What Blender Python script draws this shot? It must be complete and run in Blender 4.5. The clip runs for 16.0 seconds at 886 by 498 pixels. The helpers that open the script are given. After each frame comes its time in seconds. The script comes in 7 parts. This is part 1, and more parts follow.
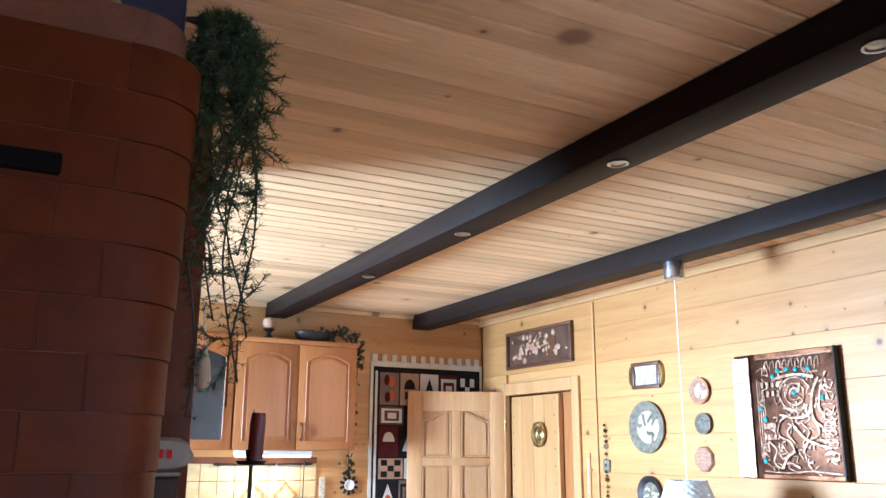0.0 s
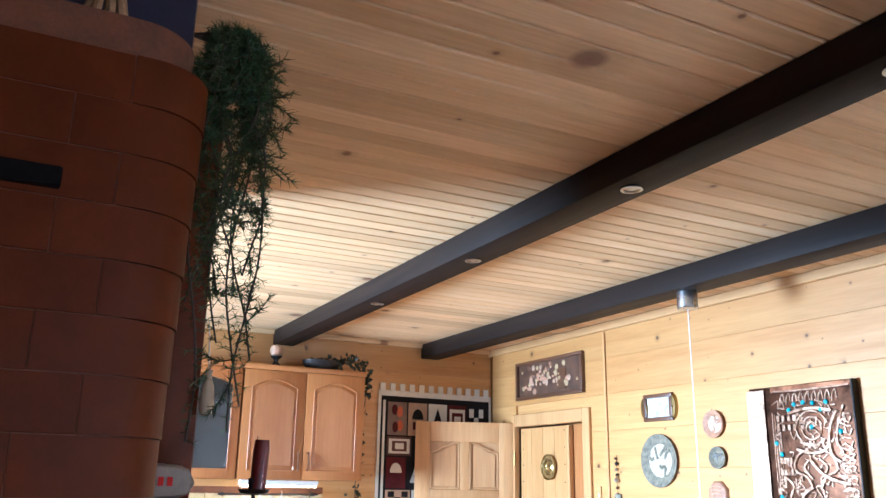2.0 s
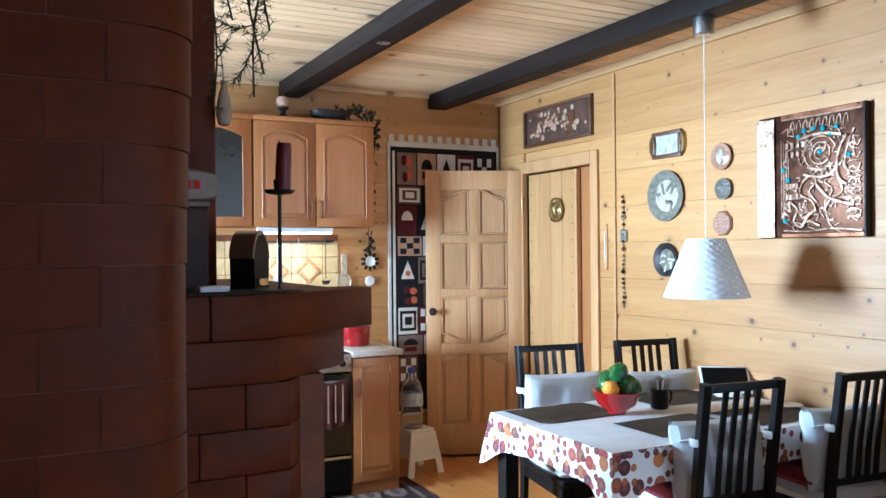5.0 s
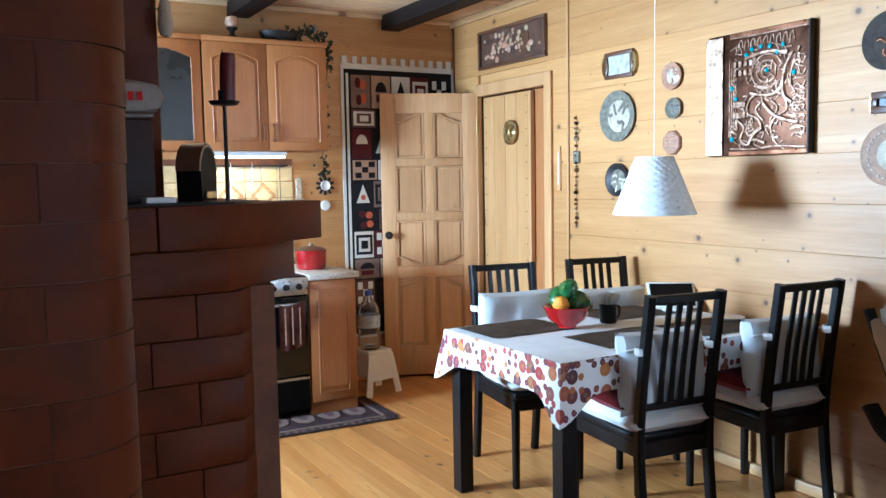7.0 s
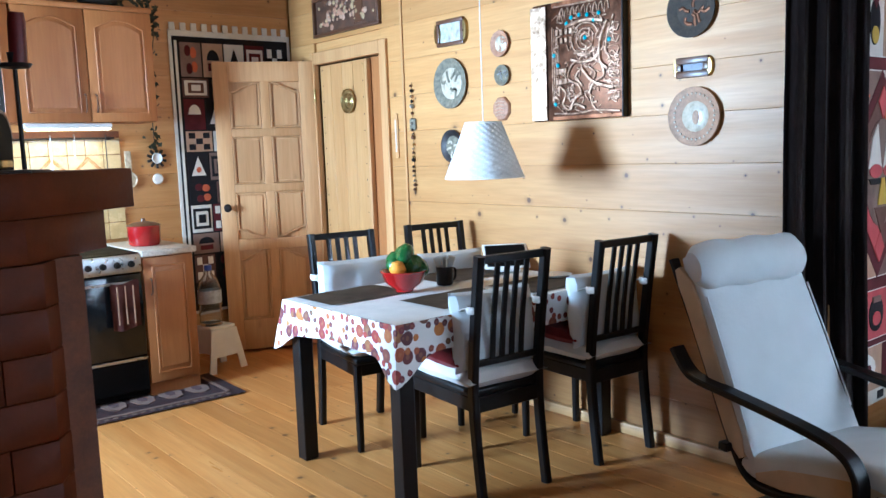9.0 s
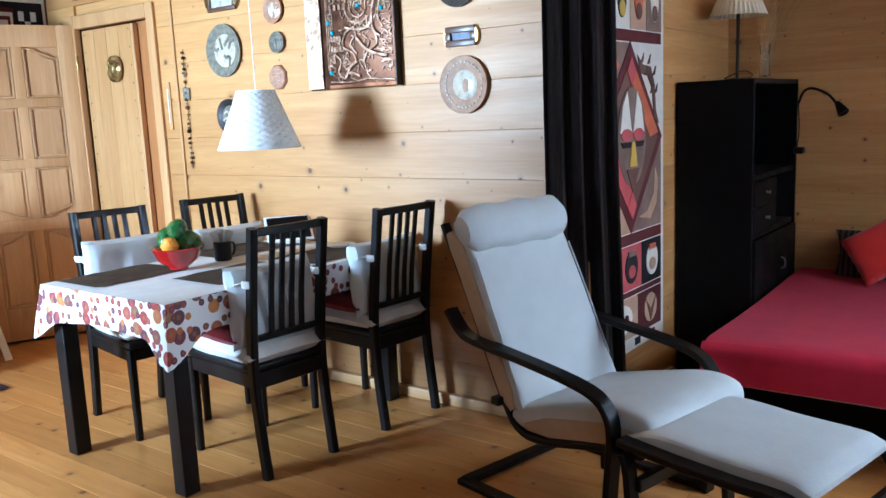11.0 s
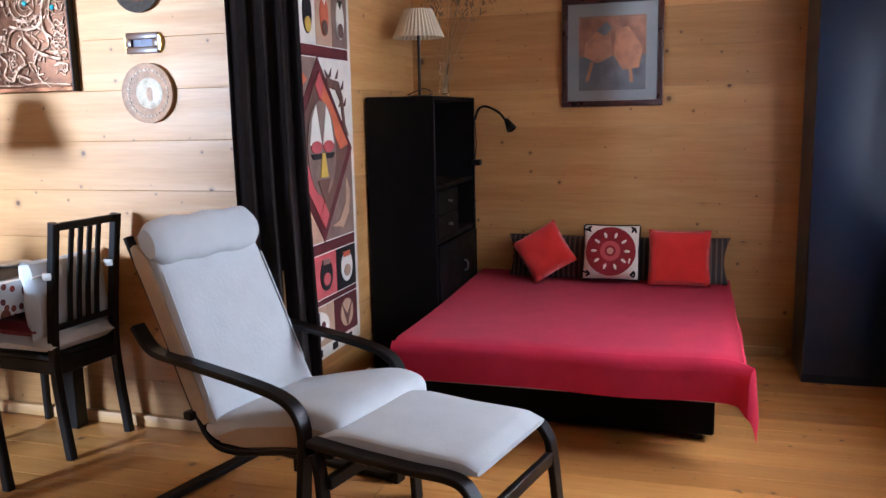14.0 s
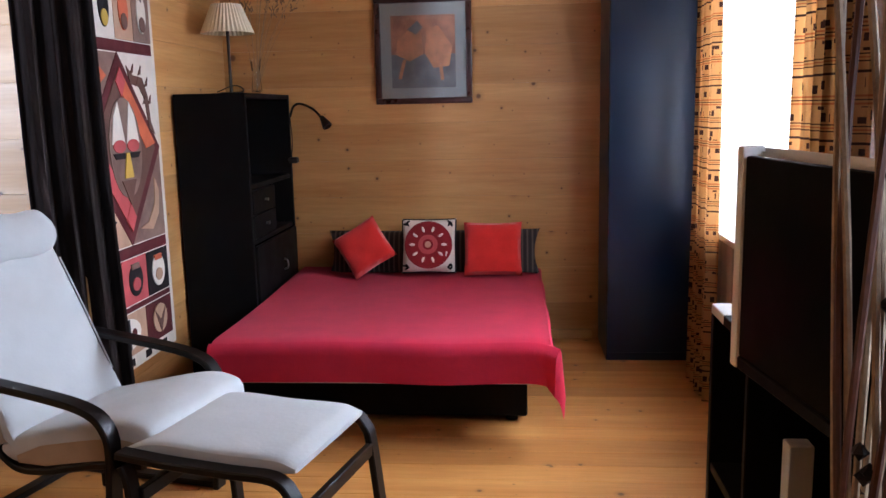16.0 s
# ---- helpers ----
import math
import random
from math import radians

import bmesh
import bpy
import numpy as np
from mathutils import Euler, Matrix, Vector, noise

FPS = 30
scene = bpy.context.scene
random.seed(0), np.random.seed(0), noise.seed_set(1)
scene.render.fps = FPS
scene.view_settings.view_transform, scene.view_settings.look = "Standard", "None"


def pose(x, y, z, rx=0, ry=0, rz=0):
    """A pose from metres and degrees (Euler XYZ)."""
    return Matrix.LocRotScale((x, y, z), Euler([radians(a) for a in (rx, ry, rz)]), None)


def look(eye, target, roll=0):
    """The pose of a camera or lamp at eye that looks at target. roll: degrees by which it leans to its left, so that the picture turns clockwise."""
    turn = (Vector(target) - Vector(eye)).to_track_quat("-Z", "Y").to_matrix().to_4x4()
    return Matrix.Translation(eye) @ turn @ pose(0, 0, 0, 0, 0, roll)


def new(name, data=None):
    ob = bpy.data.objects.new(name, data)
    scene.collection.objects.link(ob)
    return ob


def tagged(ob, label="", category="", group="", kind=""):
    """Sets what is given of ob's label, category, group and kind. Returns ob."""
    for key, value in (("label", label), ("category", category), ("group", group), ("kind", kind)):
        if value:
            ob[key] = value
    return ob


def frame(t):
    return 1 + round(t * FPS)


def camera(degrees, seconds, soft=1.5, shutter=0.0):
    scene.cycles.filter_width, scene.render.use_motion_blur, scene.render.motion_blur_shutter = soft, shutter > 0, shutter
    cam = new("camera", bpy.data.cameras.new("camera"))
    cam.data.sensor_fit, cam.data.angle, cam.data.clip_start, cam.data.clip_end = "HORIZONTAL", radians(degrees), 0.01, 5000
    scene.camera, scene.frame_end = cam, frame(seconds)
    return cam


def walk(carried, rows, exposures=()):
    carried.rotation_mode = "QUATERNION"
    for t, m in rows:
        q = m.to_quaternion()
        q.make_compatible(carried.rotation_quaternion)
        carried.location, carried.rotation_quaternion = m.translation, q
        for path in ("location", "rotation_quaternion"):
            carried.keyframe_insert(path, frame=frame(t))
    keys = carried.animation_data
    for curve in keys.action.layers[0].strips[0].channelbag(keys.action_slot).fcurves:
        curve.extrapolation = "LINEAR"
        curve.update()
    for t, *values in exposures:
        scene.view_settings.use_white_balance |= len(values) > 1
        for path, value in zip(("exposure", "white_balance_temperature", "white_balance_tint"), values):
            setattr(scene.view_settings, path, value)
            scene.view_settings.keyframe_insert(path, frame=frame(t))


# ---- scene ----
cam = camera(56.5, 16.0)
PATH = [
    (0, (0.364, 0.241, 1.661), (1.272, 1.96, 2.131), 0.3),
    (0.5, (0.376, 0.247, 1.683), (1.264, 1.954, 2.229), 0.8),
    (1, (0.382, 0.255, 1.696), (1.26, 1.953, 2.283), 1.3),
    (1.5, (0.375, 0.259, 1.679), (1.259, 1.955, 2.264), 1.2),
    (2, (0.384, 0.282, 1.657), (1.262, 1.996, 2.198), 1.0),
    (2.5, (0.384, 0.3, 1.626), (1.291, 2.029, 2.057), 0.7),
    (3, (0.372, 0.312, 1.591), (1.29, 2.061, 1.905), 0.3),
    (3.5, (0.365, 0.305, 1.574), (1.282, 2.066, 1.813), 0.0),
    (4, (0.371, 0.321, 1.547), (1.286, 2.092, 1.707), -0.4),
    (4.5, (0.373, 0.323, 1.512), (1.281, 2.103, 1.599), -0.6),
    (4.7, (0.365, 0.33, 1.502), (1.27, 2.113, 1.552), -0.7),
    (6.8, (0.381, 0.29, 1.441), (1.348, 2.034, 1.287), -0.8),
    (7, (0.376, 0.286, 1.443), (1.365, 2.016, 1.275), -1.0),
    (7.5, (0.395, 0.27, 1.432), (1.448, 1.959, 1.232), -1.6),
    (8, (0.395, 0.253, 1.432), (1.549, 1.872, 1.207), -1.8),
    (10.3, (0.502, 0.169, 1.396), (1.941, 1.525, 1.096), -2.5),
    (10.5, (0.507, 0.167, 1.412), (1.992, 1.468, 1.095), -2.5),
    (11, (0.524, 0.142, 1.397), (2.105, 1.323, 1.069), -2.5),
    (11.5, (0.536, 0.116, 1.398), (2.185, 1.196, 1.061), -2.5),
    (12, (0.526, 0.102, 1.389), (2.247, 1.066, 1.06), -2.2),
    (12.5, (0.513, 0.075, 1.388), (2.29, 0.933, 1.062), -2.0),
    (13, (0.515, 0.046, 1.387), (2.335, 0.812, 1.071), -1.9),
    (13.5, (0.511, 0.029, 1.392), (2.371, 0.694, 1.076), -1.5),
    (14, (0.502, 0.024, 1.399), (2.39, 0.6, 1.075), -1.2),
    (14.5, (0.496, 0.004, 1.391), (2.409, 0.495, 1.073), -1.3),
    (15, (0.49, -0.022, 1.392), (2.427, 0.358, 1.069), -1.8),
    (15.5, (0.496, -0.04, 1.383), (2.451, 0.224, 1.056), -1.5),
    (16, (0.479, -0.04, 1.395), (2.442, 0.134, 1.057), -1.3),
]
walk(cam, [(t, look(eye, target, roll)) for t, eye, target, roll in PATH], [(0.0, -0.66, 5050, 11), (1.0, -0.55, 5050, 11), (2.0, -0.6, 5000, 10), (3.0, -0.9, 4900, 8), (4.0, -1.05, 4800, 5), (8.0, -1.03, 4800, 5), (11.0, -0.98, 4900, 6), (13.5, -0.8, 5350, 17), (16.0, -0.64, 5500, 18)])

# world and light: daylight from a kitchen window in the west and two windows in the south
sky_world = bpy.data.worlds.new("sky")
scene.world = sky_world
sky_world.use_nodes = True
nt = sky_world.node_tree
sky = nt.nodes.new("ShaderNodeTexSky")
sky.sky_type = "NISHITA"
sky.sun_disc = False
sky.sun_elevation, sky.sun_rotation = radians(35), radians(60)
nt.links.new(sky.outputs[0], nt.nodes["Background"].inputs[0])
nt.nodes["Background"].inputs[1].default_value = 0.12


def area_lamp(name, eye, target, w, h, watts, color, spread=180):
    data = bpy.data.lights.new(name, "AREA")
    data.shape, data.size, data.size_y, data.energy, data.color = "RECTANGLE", w, h, watts, color
    ob = new(name, data)
    data.spread = radians(spread)
    ob.matrix_world = look(eye, target)
    return ob


area_lamp("window_light_west", (-1.55, 4.55, 1.5), (3.5, 3.35, 1.35), 1.1, 1.1, 440, (0.74, 0.89, 1.0), 100)
area_lamp("window_light_south", (4.4, -1.7, 1.9), (3.75, 0.1, 0.75), 3.4, 2.2, 820, (0.93, 0.98, 1.0), 125)
area_lamp("window_light_behind", (1.2, -1.12, 1.45), (2.0, 1.5, 1.2), 1.4, 1.15, 27, (0.9, 0.96, 1.0))


# ---- materials ----
def mat(name):
    m = bpy.data.materials.new(name)
    m.use_nodes = True
    n = m.node_tree.nodes
    return m, n, m.node_tree.links, n["Principled BSDF"]


def coords(n, l, scale, spread=7.0):
    """World position, shifted per object so that no two pieces show the same grain."""
    geo, info = n.new("ShaderNodeNewGeometry"), n.new("ShaderNodeObjectInfo")
    mul = n.new("ShaderNodeMath")
    mul.operation = "MULTIPLY"
    mul.inputs[1].default_value = spread
    l.new(info.outputs["Random"], mul.inputs[0])
    add = n.new("ShaderNodeVectorMath")
    l.new(geo.outputs["Position"], add.inputs[0])
    l.new(mul.outputs[0], add.inputs[1])
    sc = n.new("ShaderNodeVectorMath")
    sc.operation = "MULTIPLY"
    l.new(add.outputs[0], sc.inputs[0])
    sc.inputs[1].default_value = scale
    return sc.outputs[0], info.outputs["Random"]


def ramp(n, l, fac, stops):
    r = n.new("ShaderNodeValToRGB")
    e = r.color_ramp.elements
    while len(e) < len(stops):
        e.new(0.5)
    for k, (p, c) in zip(e, stops):
        k.position, k.color = p, (*c, 1)
    l.new(fac, r.inputs[0])
    return r.outputs[0]


def noise_of(n, l, vec, scale, detail=4.0, rough=0.55):
    t = n.new("ShaderNodeTexNoise")
    t.inputs["Scale"].default_value, t.inputs["Detail"].default_value, t.inputs["Roughness"].default_value = scale, detail, rough
    l.new(vec, t.inputs["Vector"])
    return t.outputs["Fac"]


def mix(n, l, a, b, fac, kind="MIX"):
    m = n.new("ShaderNodeMix")
    m.data_type, m.blend_type = "RGBA", kind
    for sock, v in ((m.inputs[0], fac), (m.inputs[6], a), (m.inputs[7], b)):
        if hasattr(v, "links"):
            l.new(v, sock)
        elif isinstance(v, (int, float)):
            sock.default_value = v
        else:
            sock.default_value = (*v, 1)
    return m.outputs[2]


def bump(n, l, b, height, strength, dist=0.01):
    k = n.new("ShaderNodeBump")
    k.inputs["Strength"].default_value, k.inputs["Distance"].default_value = strength, dist
    l.new(height, k.inputs["Height"])
    l.new(k.outputs[0], b.inputs["Normal"])


def surface(name, color, rough=0.6, metal=0.0, vary=0.25, scale=6.0, grain=0.15, fine=120.0, coat=0.0, tint=None):
    """A plain material with stains at one scale and grain at a finer one."""
    m, n, l, b = mat(name)
    vec, rnd = coords(n, l, (1, 1, 1))
    big, small = noise_of(n, l, vec, scale), noise_of(n, l, vec, fine, 2.0)
    dark = tuple(c * (1 - vary) for c in color)
    light = tint or tuple(min(1.0, c * (1 + vary * 0.6)) for c in color)
    c = ramp(n, l, big, [(0.3, dark), (0.7, light)])
    c = mix(n, l, c, ramp(n, l, small, [(0.3, (0.75, 0.75, 0.75)), (0.7, (1.12, 1.12, 1.12))]), grain * 2, "MULTIPLY")
    l.new(c, b.inputs["Base Color"])
    l.new(ramp(n, l, big, [(0.2, (max(0, rough - 0.08),) * 3), (0.8, (min(1, rough + 0.1),) * 3)]), b.inputs["Roughness"])
    b.inputs["Metallic"].default_value = metal
    b.inputs["Coat Weight"].default_value = coat
    bump(n, l, b, small, grain, 0.004)
    return m


def wood(name, pale, deep, knot, along, rough=0.45, size=1.0, knots=0.5, coat=0.0, dens=1.0, shift=0.25, island=False, flat=None):
    """Sawn timber: grain drawn out along one axis, darker knots, every board a little different."""
    m, n, l, b = mat(name)
    st = [9.0 * size, 9.0 * size, 9.0 * size]
    st["xyz".index(along)] = 0.55 * size
    vec, rnd = coords(n, l, st, 9.0)
    if island:
        geo = n.new("ShaderNodeNewGeometry")
        rnd = geo.outputs["Random Per Island"]
        mv = n.new("ShaderNodeVectorMath")
        mv.operation = "MULTIPLY_ADD"
        l.new(rnd, mv.inputs[0])
        mv.inputs[1].default_value = (37.0, 11.0, 23.0)
        l.new(vec, mv.inputs[2])
        vec = mv.outputs[0]
    warp = noise_of(n, l, vec, 0.8, 2.0)
    dis = n.new("ShaderNodeVectorMath")
    dis.operation = "MULTIPLY_ADD"
    l.new(warp, dis.inputs[0])
    dis.inputs[1].default_value = (1.6, 1.6, 1.6)
    l.new(vec, dis.inputs[2])
    g1, g2 = noise_of(n, l, dis.outputs[0], 1.3, 5.0), noise_of(n, l, vec, 9.0, 3.0)
    c = ramp(n, l, g1, [(0.25, deep), (0.5, tuple((p + d) / 2 for p, d in zip(pale, deep))), (0.72, pale)])
    c = mix(n, l, c, ramp(n, l, g2, [(0.3, (0.82, 0.78, 0.72)), (0.65, (1.05, 1.05, 1.05))]), 0.55, "MULTIPLY")
    vor = n.new("ShaderNodeTexVoronoi")
    vor.inputs["Scale"].default_value = 1.0
    if flat:
        # knots lie in the face of the board: the two axes of that face alone
        kv, _ = coords(n, l, (4.4 * dens,) * 3, 5.0)
        parts = n.new("ShaderNodeSeparateXYZ")
        l.new(kv, parts.inputs[0])
        face = n.new("ShaderNodeCombineXYZ")
        for to, ax in enumerate([q for q in "xyz" if q != flat]):
            l.new(parts.outputs["xyz".index(ax)], face.inputs[to])
        vor.voronoi_dimensions = "2D"
        l.new(face.outputs[0], vor.inputs["Vector"])
        sc = n.new("ShaderNodeSeparateColor")
        l.new(vor.outputs["Color"], sc.inputs[0])
        size = n.new("ShaderNodeMath")
        size.operation = "MULTIPLY_ADD"
        l.new(sc.outputs[0], size.inputs[0])
        size.inputs[1].default_value, size.inputs[2].default_value = 5.0, 0.6
        dist = n.new("ShaderNodeMath")
        dist.operation = "MULTIPLY"
        l.new(vor.outputs["Distance"], dist.inputs[0])
        l.new(size.outputs[0], dist.inputs[1])
        kd = dist.outputs[0]
        gate = n.new("ShaderNodeMath")
        gate.operation = "GREATER_THAN"
        l.new(sc.outputs[1], gate.inputs[0])
        gate.inputs[1].default_value = 0.38
    else:
        kst = [5.2 * dens, 5.2 * dens, 5.2 * dens]
        kst["xyz".index(along)] = 2.2 * dens
        kv, _ = coords(n, l, kst, 5.0)
        l.new(kv, vor.inputs["Vector"])
        kd = vor.outputs["Distance"]
    kn = ramp(n, l, kd, [(0.0, (1, 1, 1)), (0.05, (0.9, 0.9, 0.9)), (0.085, (0.25, 0.25, 0.25)), (0.2, (0, 0, 0))])
    kf = n.new("ShaderNodeMath")
    kf.operation = "MULTIPLY"
    l.new(kn, kf.inputs[0])
    kf.inputs[1].default_value = knots
    kout = kf.outputs[0]
    if flat:
        some = n.new("ShaderNodeMath")
        some.operation = "MULTIPLY"
        l.new(kout, some.inputs[0])
        l.new(gate.outputs[0], some.inputs[1])
        kout = some.outputs[0]
    c = mix(n, l, c, knot, kout)
    c = mix(n, l, c, ramp(n, l, rnd, [(0.0, (1 - shift, 1 - shift * 1.15, 1 - shift * 1.35)), (0.5, (1, 1, 1)), (1.0, (1 + shift * 0.3,) * 3)]), 0.8, "MULTIPLY")
    l.new(c, b.inputs["Base Color"])
    l.new(ramp(n, l, g1, [(0.2, (rough + 0.12,) * 3), (0.8, (rough - 0.05,) * 3)]), b.inputs["Roughness"])
    b.inputs["Coat Weight"].default_value = coat
    b.inputs["Coat Roughness"].default_value = 0.25
    bump(n, l, b, g2, 0.18, 0.003)
    return m


def cloth(name, color, vary=0.18, weave=420.0, rough=0.95, sheen=0.08, folds=0.0):
    m, n, l, b = mat(name)
    vec, rnd = coords(n, l, (1, 1, 1))
    big = noise_of(n, l, vec, 9.0, 3.0)
    w = n.new("ShaderNodeTexChecker")
    w.inputs["Scale"].default_value = weave
    l.new(vec, w.inputs["Vector"])
    c = ramp(n, l, big, [(0.25, tuple(k * (1 - vary) for k in color)), (0.75, tuple(min(1, k * (1 + vary * 0.5)) for k in color))])
    c = mix(n, l, c, ramp(n, l, w.outputs["Fac"], [(0, (0.9, 0.9, 0.9)), (1, (1.05, 1.05, 1.05))]), 0.5, "MULTIPLY")
    l.new(c, b.inputs["Base Color"])
    b.inputs["Roughness"].default_value = rough
    b.inputs["Sheen Weight"].default_value = sheen
    b.inputs["Specular IOR Level"].default_value = 0.12
    bump(n, l, b, noise_of(n, l, vec, 60.0, 3.0), 0.25 + folds, 0.004)
    return m


def glass(name, tint=(1, 1, 1), rough=0.02):
    m, n, l, b = mat(name)
    b.inputs["Base Color"].default_value = (*tint, 1)
    b.inputs["Transmission Weight"].default_value = 1.0
    b.inputs["Roughness"].default_value = rough
    b.inputs["IOR"].default_value = 1.45
    return m


def glow(name, color, strength):
    m, n, l, b = mat(name)
    b.inputs["Base Color"].default_value = (*color, 1)
    b.inputs["Emission Color"].default_value = (*color, 1)
    b.inputs["Emission Strength"].default_value = strength
    return m


PINE = dict(pale=(0.575, 0.32, 0.115), deep=(0.455, 0.215, 0.057), knot=(0.085, 0.032, 0.012))
m_wall_y = wood("pine_wall_along_y", **PINE, along="y", rough=0.42, knots=0.95, dens=1.4, flat="x")
m_wall_x = wood("pine_wall_along_x", **PINE, along="x", rough=0.42, knots=0.95, dens=1.4, flat="y")
m_ceiling = wood("pine_ceiling", (0.79, 0.565, 0.325), (0.68, 0.44, 0.215), (0.16, 0.06, 0.03), "x", rough=0.5, knots=0.9, dens=0.6, island=True, shift=0.3, flat="z")
m_floor = wood("pine_floor", (0.62, 0.305, 0.088), (0.49, 0.205, 0.043), (0.1, 0.035, 0.012), "y", rough=0.3, knots=0.95, coat=0.15, dens=1.5, flat="z")
m_trim = wood("pine_trim", (0.62, 0.36, 0.15), (0.48, 0.25, 0.09), (0.16, 0.07, 0.03), "z", rough=0.42, knots=0.5)
m_trim_y = wood("pine_trim_along_y", (0.62, 0.38, 0.17), (0.48, 0.27, 0.1), (0.16, 0.07, 0.03), "y", rough=0.42, knots=0.5)
m_door = wood("pine_door", (0.62, 0.37, 0.17), (0.52, 0.275, 0.105), (0.2, 0.09, 0.04), "z", rough=0.38, knots=0.35, coat=0.2)
m_beam = wood("dark_stained_beam", (0.02, 0.013, 0.010), (0.009, 0.006, 0.005), (0.008, 0.005, 0.004), "y", rough=0.5, knots=0.3)
m_black = surface("black_brown_stain", (0.007, 0.0055, 0.005), 0.4, vary=0.35, scale=14, grain=0.1, coat=0.05)
m_black_matt = surface("black_laminate", (0.005, 0.0045, 0.0045), 0.5, vary=0.2, scale=10, grain=0.06)
# black laminate, the window's blue reflection painted into its base colour
m_wardrobe = surface("black_laminate_window_sheen", (0.008, 0.021, 0.05), 0.32, vary=0.06, scale=1.2, grain=0.03)
m_brick = surface("red_brown_brick", (0.098, 0.0195, 0.0033), 0.48, vary=0.25, scale=9, grain=0.1, fine=90)
m_mortar = surface("brown_mortar", (0.15, 0.05, 0.018), 0.75, vary=0.3, scale=20, grain=0.3)
m_cabinet = wood("orange_alder_front", (0.42, 0.175, 0.05), (0.36, 0.14, 0.036), (0.25, 0.1, 0.03), "z", rough=0.42, knots=0.1, coat=0.1)
m_blanket = cloth("red_blanket", (0.76, 0.042, 0.096), 0.08, 300, sheen=0.1)
m_red = cloth("red_cushion", (0.56, 0.022, 0.016), 0.2, 350, sheen=0.4)
m_white_cloth = cloth("offwhite_cotton", (0.72, 0.7, 0.66), 0.1, 380)
m_grey_cloth = cloth("grey_chair_pad", (0.58, 0.6, 0.6), 0.1, 420)
m_beige = cloth("beige_cushion_edge", (0.5, 0.38, 0.25), 0.15, 420)
m_dark_curtain = cloth("dark_brown_curtain", (0.026, 0.017, 0.015), 0.3, 500, sheen=0.15)
m_maroon = cloth("maroon_pad", (0.2, 0.018, 0.018), 0.3, 300)
m_steel = surface("brushed_steel", (0.55, 0.56, 0.57), 0.3, 1.0, 0.15, 30, 0.1)
m_brass = surface("aged_brass", (0.45, 0.33, 0.13), 0.32, 1.0, 0.4, 25, 0.2)
m_white = surface("white_plastic", (0.74, 0.73, 0.7), 0.4, vary=0.08, scale=8, grain=0.05)
m_dark_iron = surface("dark_iron", (0.03, 0.024, 0.022), 0.5, 0.6, 0.3, 30, 0.2)
m_glass = glass("clear_glass")
m_plaster = surface("hall_plaster", (0.6, 0.5, 0.4), 0.8, vary=0.1, scale=3, grain=0.1)

for dull, gloss in ((m_beam, 0.1), (m_black, 0.2), (m_black_matt, 0.06), (m_brick, 0.12)):
    dull.node_tree.nodes["Principled BSDF"].inputs["Specular IOR Level"].default_value = gloss


# ---- geometry helpers ----
def mesh_of(bm, name, mats, smooth=True):
    data = bpy.data.meshes.new(name)
    bmesh.ops.recalc_face_normals(bm, faces=bm.faces)
    bm.to_mesh(data)
    bm.free()
    for m in mats if isinstance(mats, (list, tuple)) else [mats]:
        data.materials.append(m)
    if smooth:
        for p in data.polygons:
            p.use_smooth = True
        data.set_sharp_from_angle(angle=radians(38))
    return data


def part(name, bm, material, parent=None, label="", at=None, smooth=True):
    ob = new(name, mesh_of(bm, name, material, smooth))
    if parent is not None:
        ob.parent = parent
    if at is not None:
        ob.matrix_basis = at
    return tagged(ob, label)


def thing(name, label, category, at=None, group="", kind=""):
    ob = new(name)
    ob.empty_display_size = 0.05
    if at is not None:
        ob.matrix_basis = at
    return tagged(ob, label, category, group, kind)


def solid(name, bm, material, label, category, group="", kind="", at=None):
    return tagged(part(name, bm, material, None, "", at), label, category, group, kind)


def box(x0, x1, y0, y1, z0, z1, bevel=0.004, seg=1, bm=None):
    bm = bm or bmesh.new()
    m = Matrix.LocRotScale(((x0 + x1) / 2, (y0 + y1) / 2, (z0 + z1) / 2), None, (x1 - x0, y1 - y0, z1 - z0))
    vs = bmesh.ops.create_cube(bm, size=1, matrix=m)["verts"]
    if bevel:
        es = list({e for v in vs for e in v.link_edges})
        bmesh.ops.bevel(bm, geom=es, offset=bevel, segments=seg, profile=0.5, affect="EDGES")
    return bm


def lathe(profile, seg=24, bm=None, at=Matrix.Identity(4)):
    """Turns (radius, height) pairs round z."""
    bm = bm or bmesh.new()
    rings = []
    for r, z in profile:
        if r < 1e-5:
            rings.append([bm.verts.new(at @ Vector((0, 0, z)))])
        else:
            rings.append([bm.verts.new(at @ Vector((r * math.cos(a), r * math.sin(a), z))) for a in (2 * math.pi * k / seg for k in range(seg))])
    for a, b in zip(rings, rings[1:]):
        for k in range(seg):
            q = [a[k % len(a)], a[(k + 1) % len(a)], b[(k + 1) % len(b)], b[k % len(b)]]
            q = list(dict.fromkeys(q))
            if len(q) > 2:
                bm.faces.new(q)
    return bm


